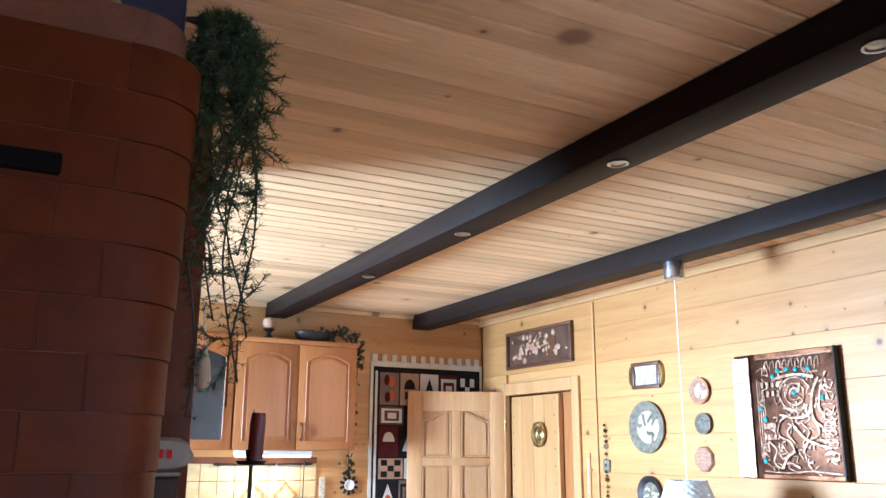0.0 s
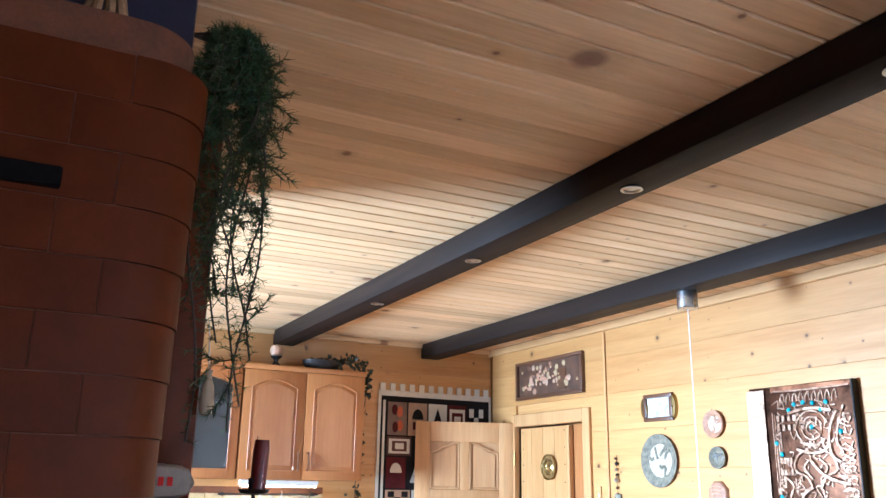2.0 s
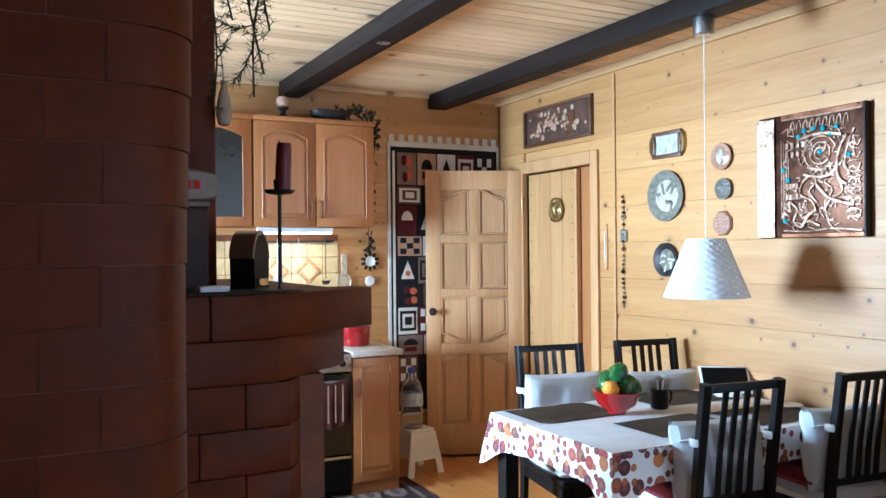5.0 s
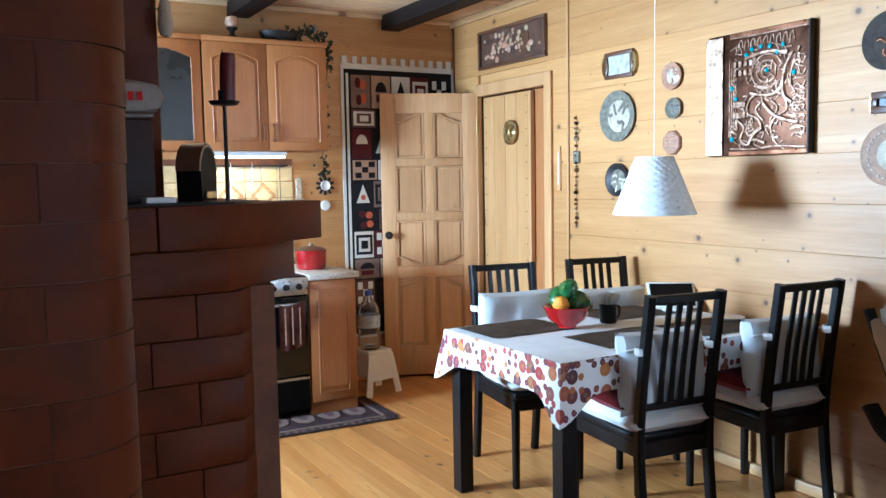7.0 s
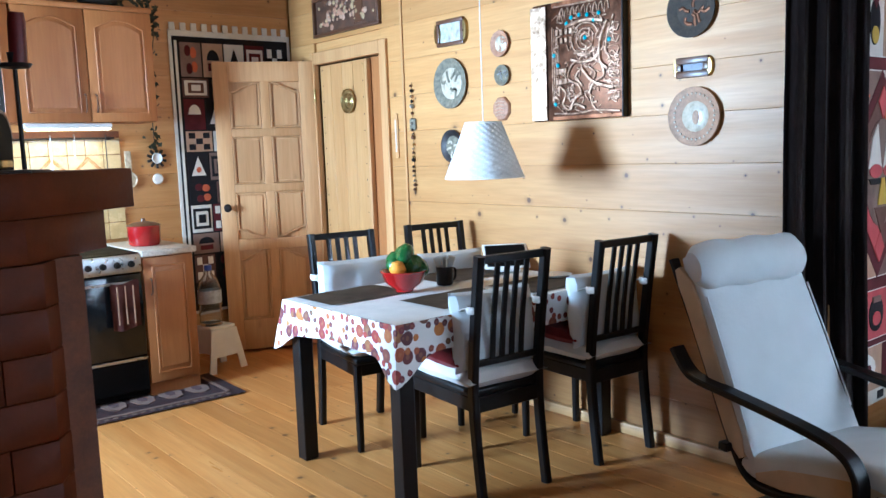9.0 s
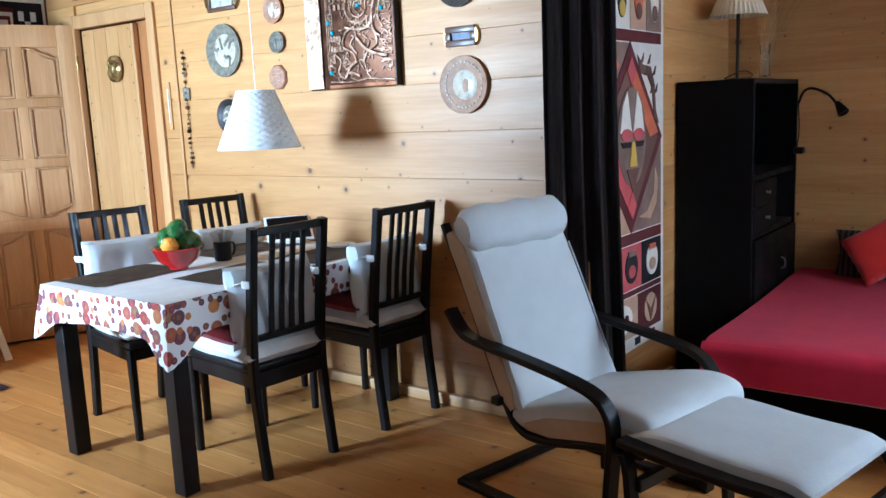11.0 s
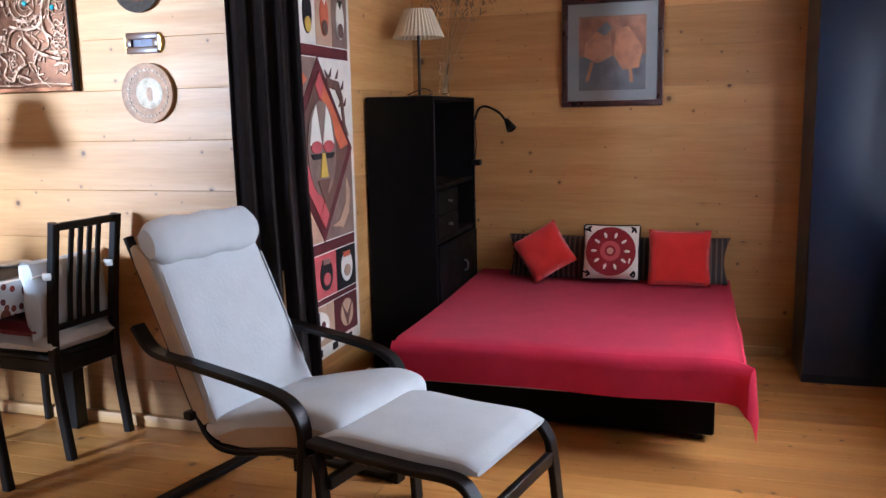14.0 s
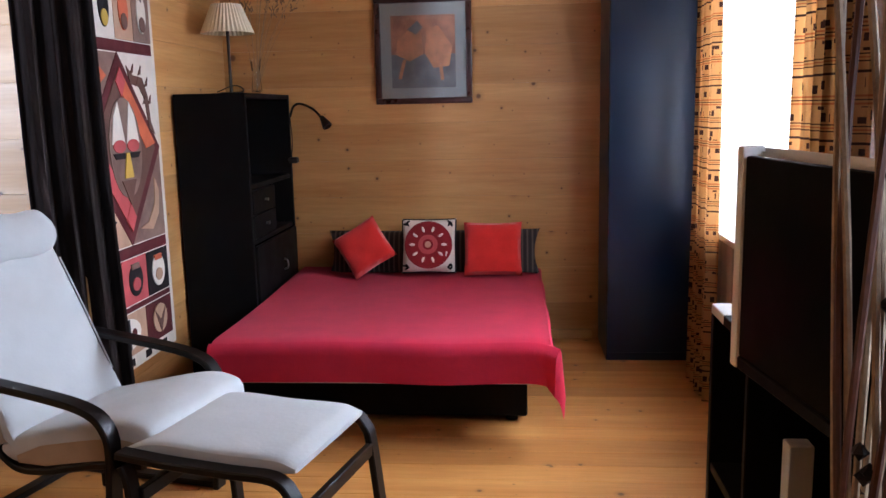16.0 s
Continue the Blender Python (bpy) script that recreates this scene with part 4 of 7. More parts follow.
def wall_plate(name, label, y, z, r, rim, face, motif, seed, depth=0.02, squash=1.0):
    th = thing(name, label, "wall plate", on_east(y, z))
    part("rim", lathe([(0, 0.003), (r * 0.55, 0.003), (r * 0.7, 0.008), (r * 0.93, depth), (r, depth), (r, depth - 0.006), (r * 0.75, 0.0), (0, 0)], 40, at=Matrix.Diagonal((1, squash, 1, 1))), rim, th)
    part("centre", lathe([(0, 0.008), (r * 0.6, 0.007), (r * 0.66, 0.004)], 32, at=Matrix.Diagonal((1, squash, 1, 1))), face, th)
    rnd = random.Random(seed)
    for k in range(7):
        a, q = rnd.uniform(0, 6.28), rnd.uniform(0.1, 0.45) * r
        p = [(q * math.cos(a), q * math.sin(a) * squash, 0.009)]
        for _ in range(3):
            a += rnd.uniform(-1.2, 1.2)
            p.append((p[-1][0] + 0.16 * r * math.cos(a), p[-1][1] + 0.16 * r * math.sin(a), 0.009))
        part("motif", sweep(curve_pts(p, 4), 0.13 * r, 0.004, round_seg=6), motif, th)
    return th


wall_plate("plate_carved", "large round grey plate carved with pale figures", 3.886, 1.783, 0.143, m_stone, m_ivory, m_stone, 1)
wall_plate("plate_dark", "dark round plate with white ornament, half behind the lamp", 3.888, 1.424, 0.095, m_dark_iron, m_stone, m_ivory, 2)
wall_plate("plate_small", "small round plate in red and ivory quarters", 3.467, 1.959, 0.069, m_terracotta, m_ivory, m_terracotta, 3)
wall_plate("plate_stone", "small round dark stone disc with carving", 3.455, 1.792, 0.055, m_stone, m_stone, m_steel, 4)
wall_plate("stone_plate", "round dark carved stone plate", 2.29, 1.965, 0.118, m_basalt, m_basalt, m_copper_dark, 5)


def beaded_plate():
    th = thing("plate_beaded", "large pink clay plate with a beaded rim and pale centre", "wall plate", on_east(2.274, 1.512))
    r = 0.127
    part("rim", lathe([(0, 0.004), (r * 0.5, 0.004), (r * 0.62, 0.012), (r * 0.9, 0.016), (r, 0.022), (r * 1.0, 0.014), (r * 0.7, 0), (0, 0)], 44), m_pink_clay, th)
    part("centre", lathe([(0, 0.0075), (r * 0.5, 0.0065), (r * 0.54, 0.004)], 32), m_ivory, th, "pale centre")
    for k in range(30):
        a = 2 * math.pi * k / 30
        part("bead", lathe([(0.006, 0), (0.004, 0.005), (0, 0.006)], 8), m_ivory, th, "", pose(r * 0.78 * math.cos(a), r * 0.78 * math.sin(a), 0.0135))
    part("figure", lathe([(0, 0.0035), (0.016, 0.0025), (0.022, 0)], 14, at=Matrix.Diagonal((0.8, 1.4, 1, 1))), m_pink_clay, th, "", pose(0.004, -0.004, 0.0075))
    return th


beaded_plate()

clay = thing("plate_oval", "small rounded terracotta tile with relief", "wall plate", on_east(3.47, 1.614))
part("tile", lathe([(0, 0.024), (0.04, 0.023), (0.06, 0.018), (0.068, 0.008), (0.068, 0)], 8, at=Matrix.Rotation(radians(22.5), 4, "Z")), m_terracotta, clay)
for k in range(5):
    part("groove", sweep([(-0.035, -0.036 + 0.018 * k, 0.024), (0.0, -0.03 + 0.018 * k, 0.025), (0.035, -0.036 + 0.018 * k, 0.024)], 0.006, 0.004), m_pink_clay, clay)


def small_frame(name, label, y, z, w, h, border, face, ears=False):
    th = thing(name, label, "picture", on_east(y, z))
    for b in ((-w / 2, w / 2, h / 2 - border, h / 2), (-w / 2, w / 2, -h / 2, -h / 2 + border), (-w / 2, -w / 2 + border, -h / 2 + border, h / 2 - border), (w / 2 - border, w / 2, -h / 2 + border, h / 2 - border)):
        part("frame_bar", box(*b, 0.0, 0.022, 0.004, 2), m_walnut, th)
    part("picture", box(-w / 2 + border, w / 2 - border, -h / 2 + border, h / 2 - border, 0.002, 0.01, 0), face, th, "printed picture")
    if ears:
        for s in (-1, 1):
            part("side_piece", lathe([(0, 0.02), (h * 0.3, 0.018), (h * 0.36, 0.008), (h * 0.36, 0)], 16, at=Matrix.Diagonal((0.55, 1.25, 1, 1))), m_brass, th, "rounded brass-brown side piece", pose(s * w * 0.5, 0, 0))
    return th


small_frame("picture_small", "small brown framed print with rounded sides", 3.872, 2.07, 0.23, 0.15, 0.022, m_paper, True)
blue_gem = surface("blue_stone", (0.02, 0.025, 0.07), 0.3, vary=0.4, scale=40)
small_frame("picture_gem", "small dark octagonal wooden plaque with a blue centre", 2.282, 1.722, 0.16, 0.087, 0.028, blue_gem, True)


def still_life():
    y0, y1, z0, z1 = 4.545, 5.33, 2.21, 2.475
    th = thing("still_life_picture", "long dried-flower picture in a dark brown frame above the doorway", "picture", on_east((y0 + y1) / 2, (z0 + z1) / 2))
    w, h, b = y1 - y0, z1 - z0, 0.022
    for q in ((-w / 2, w / 2, h / 2 - b, h / 2), (-w / 2, w / 2, -h / 2, -h / 2 + b), (-w / 2, -w / 2 + b, -h / 2 + b, h / 2 - b), (w / 2 - b, w / 2, -h / 2 + b, h / 2 - b)):
        part("frame_bar", box(*q, 0, 0.03, 0.004, 2), m_walnut, th)
    part("ground", box(-w / 2 + b, w / 2 - b, -h / 2 + b, h / 2 - b, 0.002, 0.008, 0), surface("dark_picture_ground", (0.085, 0.035, 0.014), 0.6, vary=0.5, scale=14), th)
    rnd = random.Random(4)
    pal = [surface("pale_blossom", (0.4, 0.27, 0.13), 0.7, vary=0.4, scale=40), m_pink_clay, m_terracotta, m_walnut]
    for k in range(90):
        x, y = rnd.gauss(-0.06, 0.17), rnd.gauss(0.02, 0.05)
        if abs(x) < w / 2 - 0.05 and abs(y) < h / 2 - 0.04:
            r = rnd.uniform(0.01, 0.024)
            part("blossom", lathe([(0, 0.006), (r * 0.6, 0.005), (r, 0.0)], 7), pal[k % 4], th, "", pose(x, y, 0.0085))
    part("vase", box(0.1, 0.2, -0.09, 0.05, 0.008, 0.013, 0.004), m_walnut, th)
    return th


still_life()


def hanging_charms(y, z0, z1, label, seed):
    th = thing("hanging_charm", label, "wall ornament", on_east(y, 0))
    part("cord", sweep([(0, z0, 0.008), (0.001, (z0 + z1) / 2, 0.008), (0, z1, 0.008)], 0.003, 0.003, round_seg=5, up=(1, 0, 0)), m_dark_iron, th)
    rnd = random.Random(seed)
    z, k = z1 - 0.02, 0
    while z > z0 + 0.01:
        r = rnd.uniform(0.007, 0.014) * (1.6 if z > z1 - 0.33 and k % 3 == 1 else 1)
        part("bead", lathe([(0, -r), (r * 0.8, -r * 0.5), (r, 0), (r * 0.8, r * 0.6), (0, r)], 10), rnd.choice([m_steel, m_dark_iron, m_brass, m_walnut]), th, "", pose(rnd.uniform(-0.006, 0.006), z, 0.014, 90, 0, 0))
        z -= r * 2 + rnd.uniform(0.002, 0.018)
        k += 1
    part("pendant", box(-0.03, 0.03, z1 - 0.29, z1 - 0.22, 0.004, 0.014, 0.004), m_stone, th, "grey metal pendant")
    return th


hanging_charms(4.257, 1.13, 1.82, "long string of metal charms and beads on the wall", 8)
thermo = thing("thermometer", "narrow pale wooden wall thermometer", "thermometer", on_east(4.43, 1.5))
part("board", box(-0.016, 0.016, -0.14, 0.14, 0, 0.01, 0.003), m_trim, thermo)
part("tube", sweep([(0, -0.1, 0.013), (0, 0.1, 0.013)], 0.006, 0.006, round_seg=8, up=(1, 0, 0)), m_white, thermo)


# ---- pendant lamp over the table ----
def pendant_lamp(x, y):
    th = thing("pendant_lamp", "white woven pendant lampshade on a thin cord from a steel canopy", "ceiling lamp", pose(x, y, 0))
    part("canopy", lathe([(0, 2.515), (0.045, 2.515), (0.047, 2.51), (0.047, 2.44), (0.043, 2.435), (0, 2.435)], 28), m_steel, th, "brushed steel canopy")
    part("cord", lathe([(0.0024, 1.52), (0.0024, 2.44)], 8), m_white, th)
    zt, zb, rt, rb = 1.525, 1.272, 0.085, 0.185
    sh = bmesh.new()
    seg, rows = 72, 36
    ring = []
    for j in range(rows + 1):
        v = j / rows
        z, r = zt + (zb - zt) * v, rt + (rb - rt) * v
        row = []
        for k in range(seg):
            a = 2 * math.pi * k / seg
            wv = 0.0028 * (1 if ((k // 2) + (j // 2)) % 2 else -1)
            row.append(sh.verts.new(((r + wv) * math.cos(a), (r + wv) * math.sin(a), z)))
        ring.append(row)
    for a, b in zip(ring, ring[1:]):
        for k in range(seg):
            sh.faces.new((a[k], a[(k + 1) % seg], b[(k + 1) % seg], b[k]))
    part("shade", sh, m_shade, th, "white woven shade")
    for r, z in ((rt, zt), (rb, zb)):
        part("rim", sweep([(r * math.cos(a), r * math.sin(a), z) for a in [2 * math.pi * k / 40 for k in range(41)]], 0.008, 0.01, round_seg=6), m_shade, th)
    part("socket", lathe([(0, 1.53), (0.02, 1.53), (0.022, 1.45), (0, 1.45)], 16), m_white, th)
    part("bulb", lathe([(0, 1.45), (0.014, 1.445), (0.03, 1.41), (0.028, 1.385), (0, 1.37)], 18), m_white, th)
    part("spoke", box(-rt, rt, -0.003, 0.003, zt - 0.004, zt, 0.001), m_steel, th)
    return th


m_shade = surface("white_woven_shade", (0.7, 0.69, 0.66), 0.7, vary=0.08, scale=30, grain=0.2)
pendant_lamp(3.085, 3.075)


# ---- table things ----
def fruit_bowl():
    th = solid("fruit_bowl", lathe([(0, 0.004), (0.04, 0.004), (0.042, 0.012), (0.085, 0.045), (0.108, 0.095), (0.113, 0.1), (0.11, 0.103), (0.1, 0.09), (0.07, 0.045), (0, 0.02)], 36), surface("red_glass_glaze", (0.36, 0.008, 0.008), 0.12, vary=0.2, scale=8, grain=0.03, coat=0.6), "glossy red bowl holding peppers and an orange", "bowl", at=pose(2.71, 3.24, TZ + 0.008))
    mg = surface("green_pepper", (0.018, 0.085, 0.018), 0.25, vary=0.4, scale=25, grain=0.05, coat=0.4)
    mo = surface("orange_peel", (0.72, 0.27, 0.02), 0.45, vary=0.15, scale=60, grain=0.2)
    for k, (x, y, z, r) in enumerate(((0.03, -0.03, 0.135, 0.056), (-0.02, 0.035, 0.14, 0.054), (0.055, 0.03, 0.12, 0.05), (0.0, -0.01, 0.185, 0.05), (0.06, -0.045, 0.115, 0.046))):
        bm = bmesh.new()
        ring = []
        for j in range(9):
            v = j / 8
            row = []
            for i in range(20):
                a = 2 * math.pi * i / 20
                q = r * math.sin(math.pi * min(max(v, 0.03), 0.97)) ** 0.6 * (1 + 0.1 * math.cos(3 * a + k))
                row.append(bm.verts.new((q * math.cos(a), q * math.sin(a), r * 1.9 * (v - 0.5) - (0.012 if j in (0, 8) else 0) * (1 if j else -1))))
            ring.append(row)
        for a, b in zip(ring, ring[1:]):
            for i in range(20):
                bm.faces.new((a[i], a[(i + 1) % 20], b[(i + 1) % 20], b[i]))
        bm.faces.new(ring[0][::-1]); bm.faces.new(ring[-1])
        pep = solid("green_pepper", bm, mg, "shiny dark green bell pepper in the red bowl", "pepper", "peppers in the bowl", at=pose(2.71 + x, 3.24 + y, TZ + z, 60 + 25 * k, 20 * k, 40 * k))
    solid("orange", lathe([(0, -0.04), (0.024, -0.033), (0.04, 0), (0.024, 0.033), (0, 0.04)], 20), mo, "orange fruit at the edge of the red bowl", "fruit", at=pose(2.645, 3.20, TZ + 0.125))
    return th


fruit_bowl()


def mug():
    th = thing("mug", "black mug with white paper napkins stuck in it", "mug", pose(2.955, 3.24, TZ + 0.008))
    part("body", lathe([(0, 0.0), (0.036, 0.0), (0.04, 0.006), (0.041, 0.09), (0.037, 0.09), (0.035, 0.01), (0, 0.008)], 28), m_black, th)
    part("handle", sweep(curve_pts([(0.038, 0, 0.075), (0.065, 0, 0.072), (0.07, 0, 0.045), (0.06, 0, 0.022), (0.038, 0, 0.02)], 4), 0.011, 0.011, round_seg=8, up=(0, 1, 0)), m_black, th)
    nap = thing("paper_napkins", "folded white paper napkins standing in the mug", "napkins", pose(2.955, 3.24, TZ + 0.05))
    rnd = random.Random(5)
    for k in range(5):
        a = k * 1.25
        f = lambda u, v, a=a, k=k: Vector(((u - 0.5) * (0.035 + 0.075 * v) * math.cos(a) - 0.015 * math.sin(a) * (0.5 + v) * (1 + 0.4 * math.sin(6 * u + k)), (u - 0.5) * (0.035 + 0.075 * v) * math.sin(a) + 0.015 * math.cos(a) * (0.5 + v) * (1 + 0.4 * math.sin(6 * u + k)), 0.105 * v * (1 - 0.25 * abs(u - 0.5))))
        part("napkin", grid_sheet(f, 8, 6, None, 0.001), m_white_cloth, nap)
    return th


mug()
m_woven = cloth("brown_woven_mat", (0.17, 0.125, 0.085), 0.35, 260, sheen=0.0)
for k, (x, y, rz) in enumerate(((2.52, 3.38, 0), (2.78, 2.93, 0), (3.2, 3.42, 0), (3.28, 2.9, 0))):
    pm = solid("place_mat", grid_sheet(lambda u, v: Vector(((u - 0.5) * 0.44, (v - 0.5) * 0.31, 0.0012 * math.sin(14 * u) * math.sin(11 * v) + 0.003)), 20, 16, None, 0.003), m_woven, "brown woven place mat on the white tablecloth", "place mat", "place mats on the table", at=pose(x, y, TZ + 0.005, 0, 0, rz))

tab = thing("tablet", "white tablet leaning in a stand on the table", "tablet", pose(3.42, 3.27, TZ + 0.012, 0, 0, -35))
part("slab", box(-0.12, 0.12, -0.005, 0.005, 0, 0.17, 0.004, 2), m_white, tab, "", pose(0, 0.03, 0.012, -48, 0, 0))
part("screen", box(-0.108, 0.108, -0.002, 0.002, 0.012, 0.158, 0.001), m_black_matt, tab, "dark screen", pose(0, 0.026, 0.0165, -48, 0, 0))
part("stand", box(-0.06, 0.06, -0.01, 0.1, 0, 0.014, 0.004), m_white, tab)
solid("coaster_plate", lathe([(0, 0.003), (0.05, 0.003), (0.072, 0.012), (0.076, 0.012), (0.055, 0), (0, 0)], 32), m_white, "small white saucer with a rim on the table", "saucer", at=pose(3.47, 2.98, TZ + 0.009))


# ---- dark curtain and nook quilt ----
def hanging(name, label, p, q, z0, z1, folds, depth, material, flare=0.0, group="", lean=0.0):
    p, q = Vector(p), Vector(q)
    d = q - p
    nrm = Vector((-d.y, d.x)).normalized()
    rnd = random.Random(len(label))
    ph = [rnd.uniform(0, 6.28) for _ in range(3)]

    def f(u, v):
        s = u + 0.012 * math.sin(9 * v + ph[0])
        w = depth * (0.55 + 0.45 * v) * (math.sin(2 * math.pi * folds * u + ph[1] + 0.5 * math.sin(3 * v)) + 0.3 * math.sin(4.7 * math.pi * folds * u + ph[2]))
        c = p + d * (s * (1 + flare * v) - flare * v / 2)
        return Vector((c.x + nrm.x * w + lean * v, c.y + nrm.y * w, z1 + (z0 - z1) * v))
    th = thing(name, label, "curtain", group=group)
    part("fabric", grid_sheet(f, int(folds * 14), 26, None, 0.003), material, th)
    return th


cur = hanging("dark_curtain", "heavy dark brown curtain gathered at the nook corner", (3.425, 1.79), (3.605, 1.575), 0.02, 2.5, 3.6, 0.03, m_dark_curtain, 0.1, lean=0.075)
part("curtain_rod", sweep([(3.42, 1.80, 2.51), (3.62, 1.565, 2.51)], 0.022, 0.022, round_seg=10), m_dark_iron, cur)

m_q_white = cloth("quilt_white", (0.68, 0.64, 0.56), 0.12, 420)
m_q_maroon = cloth("quilt_maroon", (0.085, 0.014, 0.016), 0.3, 420)
m_q_taupe = cloth("quilt_taupe", (0.2, 0.13, 0.1), 0.35, 420)
m_q_pink = cloth("quilt_rose", (0.42, 0.075, 0.075), 0.25, 420)
m_q_sand = cloth("quilt_sand", (0.44, 0.28, 0.18), 0.25, 420)
m_q_black = cloth("quilt_black", (0.014, 0.012, 0.013), 0.3, 420)
m_q_brown = cloth("quilt_brown", (0.12, 0.06, 0.045), 0.3, 420)
m_q_orange = cloth("quilt_orange", (0.5, 0.12, 0.05), 0.3, 420)
m_q_yellow = cloth("quilt_yellow", (0.55, 0.36, 0.06), 0.2, 420)


def patchwork(name, label, at, w, h):
    th = thing(name, label, "wall hanging", at)
    part("backing", box(0, w, 0, h, 0, 0.006, 0.002), m_q_white, th)

    def rect(x0, x1, y0, y1, m, lift=1):
        part("patch", box(x0 * w, x1 * w, y0, y1, 0.0055, 0.0062 + 0.0022 * lift, 0.0006), m, th)

    def shape(pts, m, lift=2):
        bm = bmesh.new()
        poly([(x * w, y, 0.006 + 0.0022 * lift) for x, y in pts], -0.0035, bm, "z")
        part("patch", bm, m, th)

    def oval(cx, cy, rx, ry, m, lift=3, n=18, a0=0.0, a1=6.2832):
        full = abs(a1 - a0 - 6.2832) < 1e-3
        pts = [(cx + rx * math.cos(a0 + (a1 - a0) * k / n), cy + ry * math.sin(a0 + (a1 - a0) * k / n)) for k in range(n if full else n + 1)]
        shape(pts, m, lift)
    return th, rect, shape, oval


def nook_quilt():
    w, z0, z1 = 0.755, 0.265, 2.06
    at = Matrix(((1, 0, 0, 3.63), (0, 0, -1, QY - 0.004), (0, 1, 0, 0.0), (0, 0, 0, 1)))
    th, rect, shape, oval = patchwork("patchwork_quilt", "tall red, brown and white patchwork hanging with a large diamond", at @ pose(0, z0, 0), w, z1 - z0)
    Z = lambda z: z - z0
    rect(0.02, 0.95, Z(1.665), Z(1.715), m_q_maroon)
    rect(0.02, 0.95, Z(0.765), Z(0.815), m_q_maroon)
    rect(0.02, 0.95, Z(0.525), Z(0.55), m_q_maroon)
    for k, m in enumerate((m_q_black, m_q_white, m_q_sand, m_q_taupe)):
        rect(0.02 + 0.235 * k, 0.25 + 0.235 * k, Z(1.72), Z(1.99), m)
        oval(0.135 + 0.235 * k, Z(1.85), 0.06, 0.09, (m_q_maroon, m_q_black, m_q_orange, m_q_white)[k])
        oval(0.135 + 0.235 * k, Z(1.8), 0.04, 0.035, (m_q_sand, m_q_yellow, m_q_brown, m_q_brown)[k], 4)
        shape([(0.1 + 0.235 * k, Z(1.94)), (0.17 + 0.235 * k, Z(1.94)), (0.135 + 0.235 * k, Z(1.9))], (m_q_yellow, m_q_maroon, m_q_white, m_q_black)[k], 4)
    rect(0.02, 0.95, Z(2.0), Z(2.05), m_q_maroon)
    # field with the big diamond
    rect(0.02, 0.485, Z(1.24), Z(1.66), m_q_taupe)
    rect(0.49, 0.95, Z(1.24), Z(1.66), m_q_white)
    rect(0.02, 0.485, Z(0.82), Z(1.235), m_q_sand)
    rect(0.49, 0.95, Z(0.82), Z(1.235), m_q_taupe)
    c = (0.485, Z(1.24))
    dia = lambda a, b: [(c[0] - a, c[1]), (c[0], c[1] - b), (c[0] + a, c[1]), (c[0], c[1] + b)]
    shape(dia(0.475, 0.425), m_q_maroon, 2)
    shape(dia(0.40, 0.36), m_q_brown, 3)
    shape([(c[0] - 0.4, c[1]), (c[0], c[1] - 0.36), (c[0] + 0.02, c[1] - 0.25), (c[0] - 0.27, c[1])], m_q_pink, 4)
    shape([(c[0] + 0.4, c[1] + 0.02), (c[0], c[1] + 0.36), (c[0] + 0.02, c[1] + 0.24), (c[0] + 0.27, c[1])], m_q_orange, 4)
    shape([(c[0] - 0.06, c[1] + 0.3), (c[0], c[1] + 0.36), (c[0] + 0.06, c[1] + 0.3), (c[0], c[1] + 0.23)], m_q_pink, 5)
    shape([(c[0] - 0.06, c[1] - 0.3), (c[0], c[1] - 0.36), (c[0] + 0.06, c[1] - 0.3), (c[0], c[1] - 0.23)], m_q_pink, 5)
    oval(c[0], c[1] + 0.01, 0.2, 0.22, m_q_taupe, 5, 22)
    shape([(c[0] - 0.17, c[1] + 0.03), (c[0] - 0.13, c[1] + 0.15), (c[0] - 0.07, c[1] + 0.21), (c[0] - 0.01, c[1] + 0.03)], m_q_white, 6)
    shape([(c[0] + 0.01, c[1] + 0.03), (c[0] + 0.07, c[1] + 0.21), (c[0] + 0.13, c[1] + 0.15), (c[0] + 0.17, c[1] + 0.03)], m_q_white, 6)
    oval(c[0] - 0.085, c[1] + 0.02, 0.075, 0.028, m_q_pink, 7)
    oval(c[0] + 0.085, c[1] + 0.02, 0.075, 0.028, m_q_pink, 7)
    shape([(c[0] - 0.17, c[1] - 0.01), (c[0] + 0.17, c[1] - 0.01), (c[0] + 0.14, c[1] - 0.035), (c[0] - 0.14, c[1] - 0.035)], m_q_black, 7)
    shape([(c[0] - 0.02, c[1] - 0.01), (c[0] + 0.02, c[1] - 0.01), (c[0] + 0.055, c[1] - 0.12), (c[0] - 0.055, c[1] - 0.12)], m_q_yellow, 8)
    shape([(c[0] - 0.09, c[1] - 0.13), (c[0] + 0.09, c[1] - 0.13), (c[0], c[1] - 0.24)], m_q_brown, 7)
    # creatures in the corners
    shape([(0.58, Z(1.61)), (0.66, Z(1.57)), (0.78, Z(1.56)), (0.84, Z(1.48)), (0.86, Z(1.36)), (0.91, Z(1.30)), (0.83, Z(1.33)), (0.80, Z(1.46)), (0.73, Z(1.52)), (0.62, Z(1.53))], m_q_brown, 3)
    for px, pz in ((0.64, 1.575), (0.74, 1.57), (0.82, 1.52), (0.85, 1.44), (0.78, 1.44), (0.7, 1.52)):
        shape([(px - 0.02, Z(pz)), (px + 0.02, Z(pz + 0.005)), (px + 0.03, Z(pz + 0.045))], m_q_brown, 4)
    shape([(0.06, Z(1.6)), (0.13, Z(1.63)), (0.25, Z(1.6)), (0.33, Z(1.56)), (0.24, Z(1.52)), (0.12, Z(1.5)), (0.16, Z(1.56))], m_q_orange, 3)
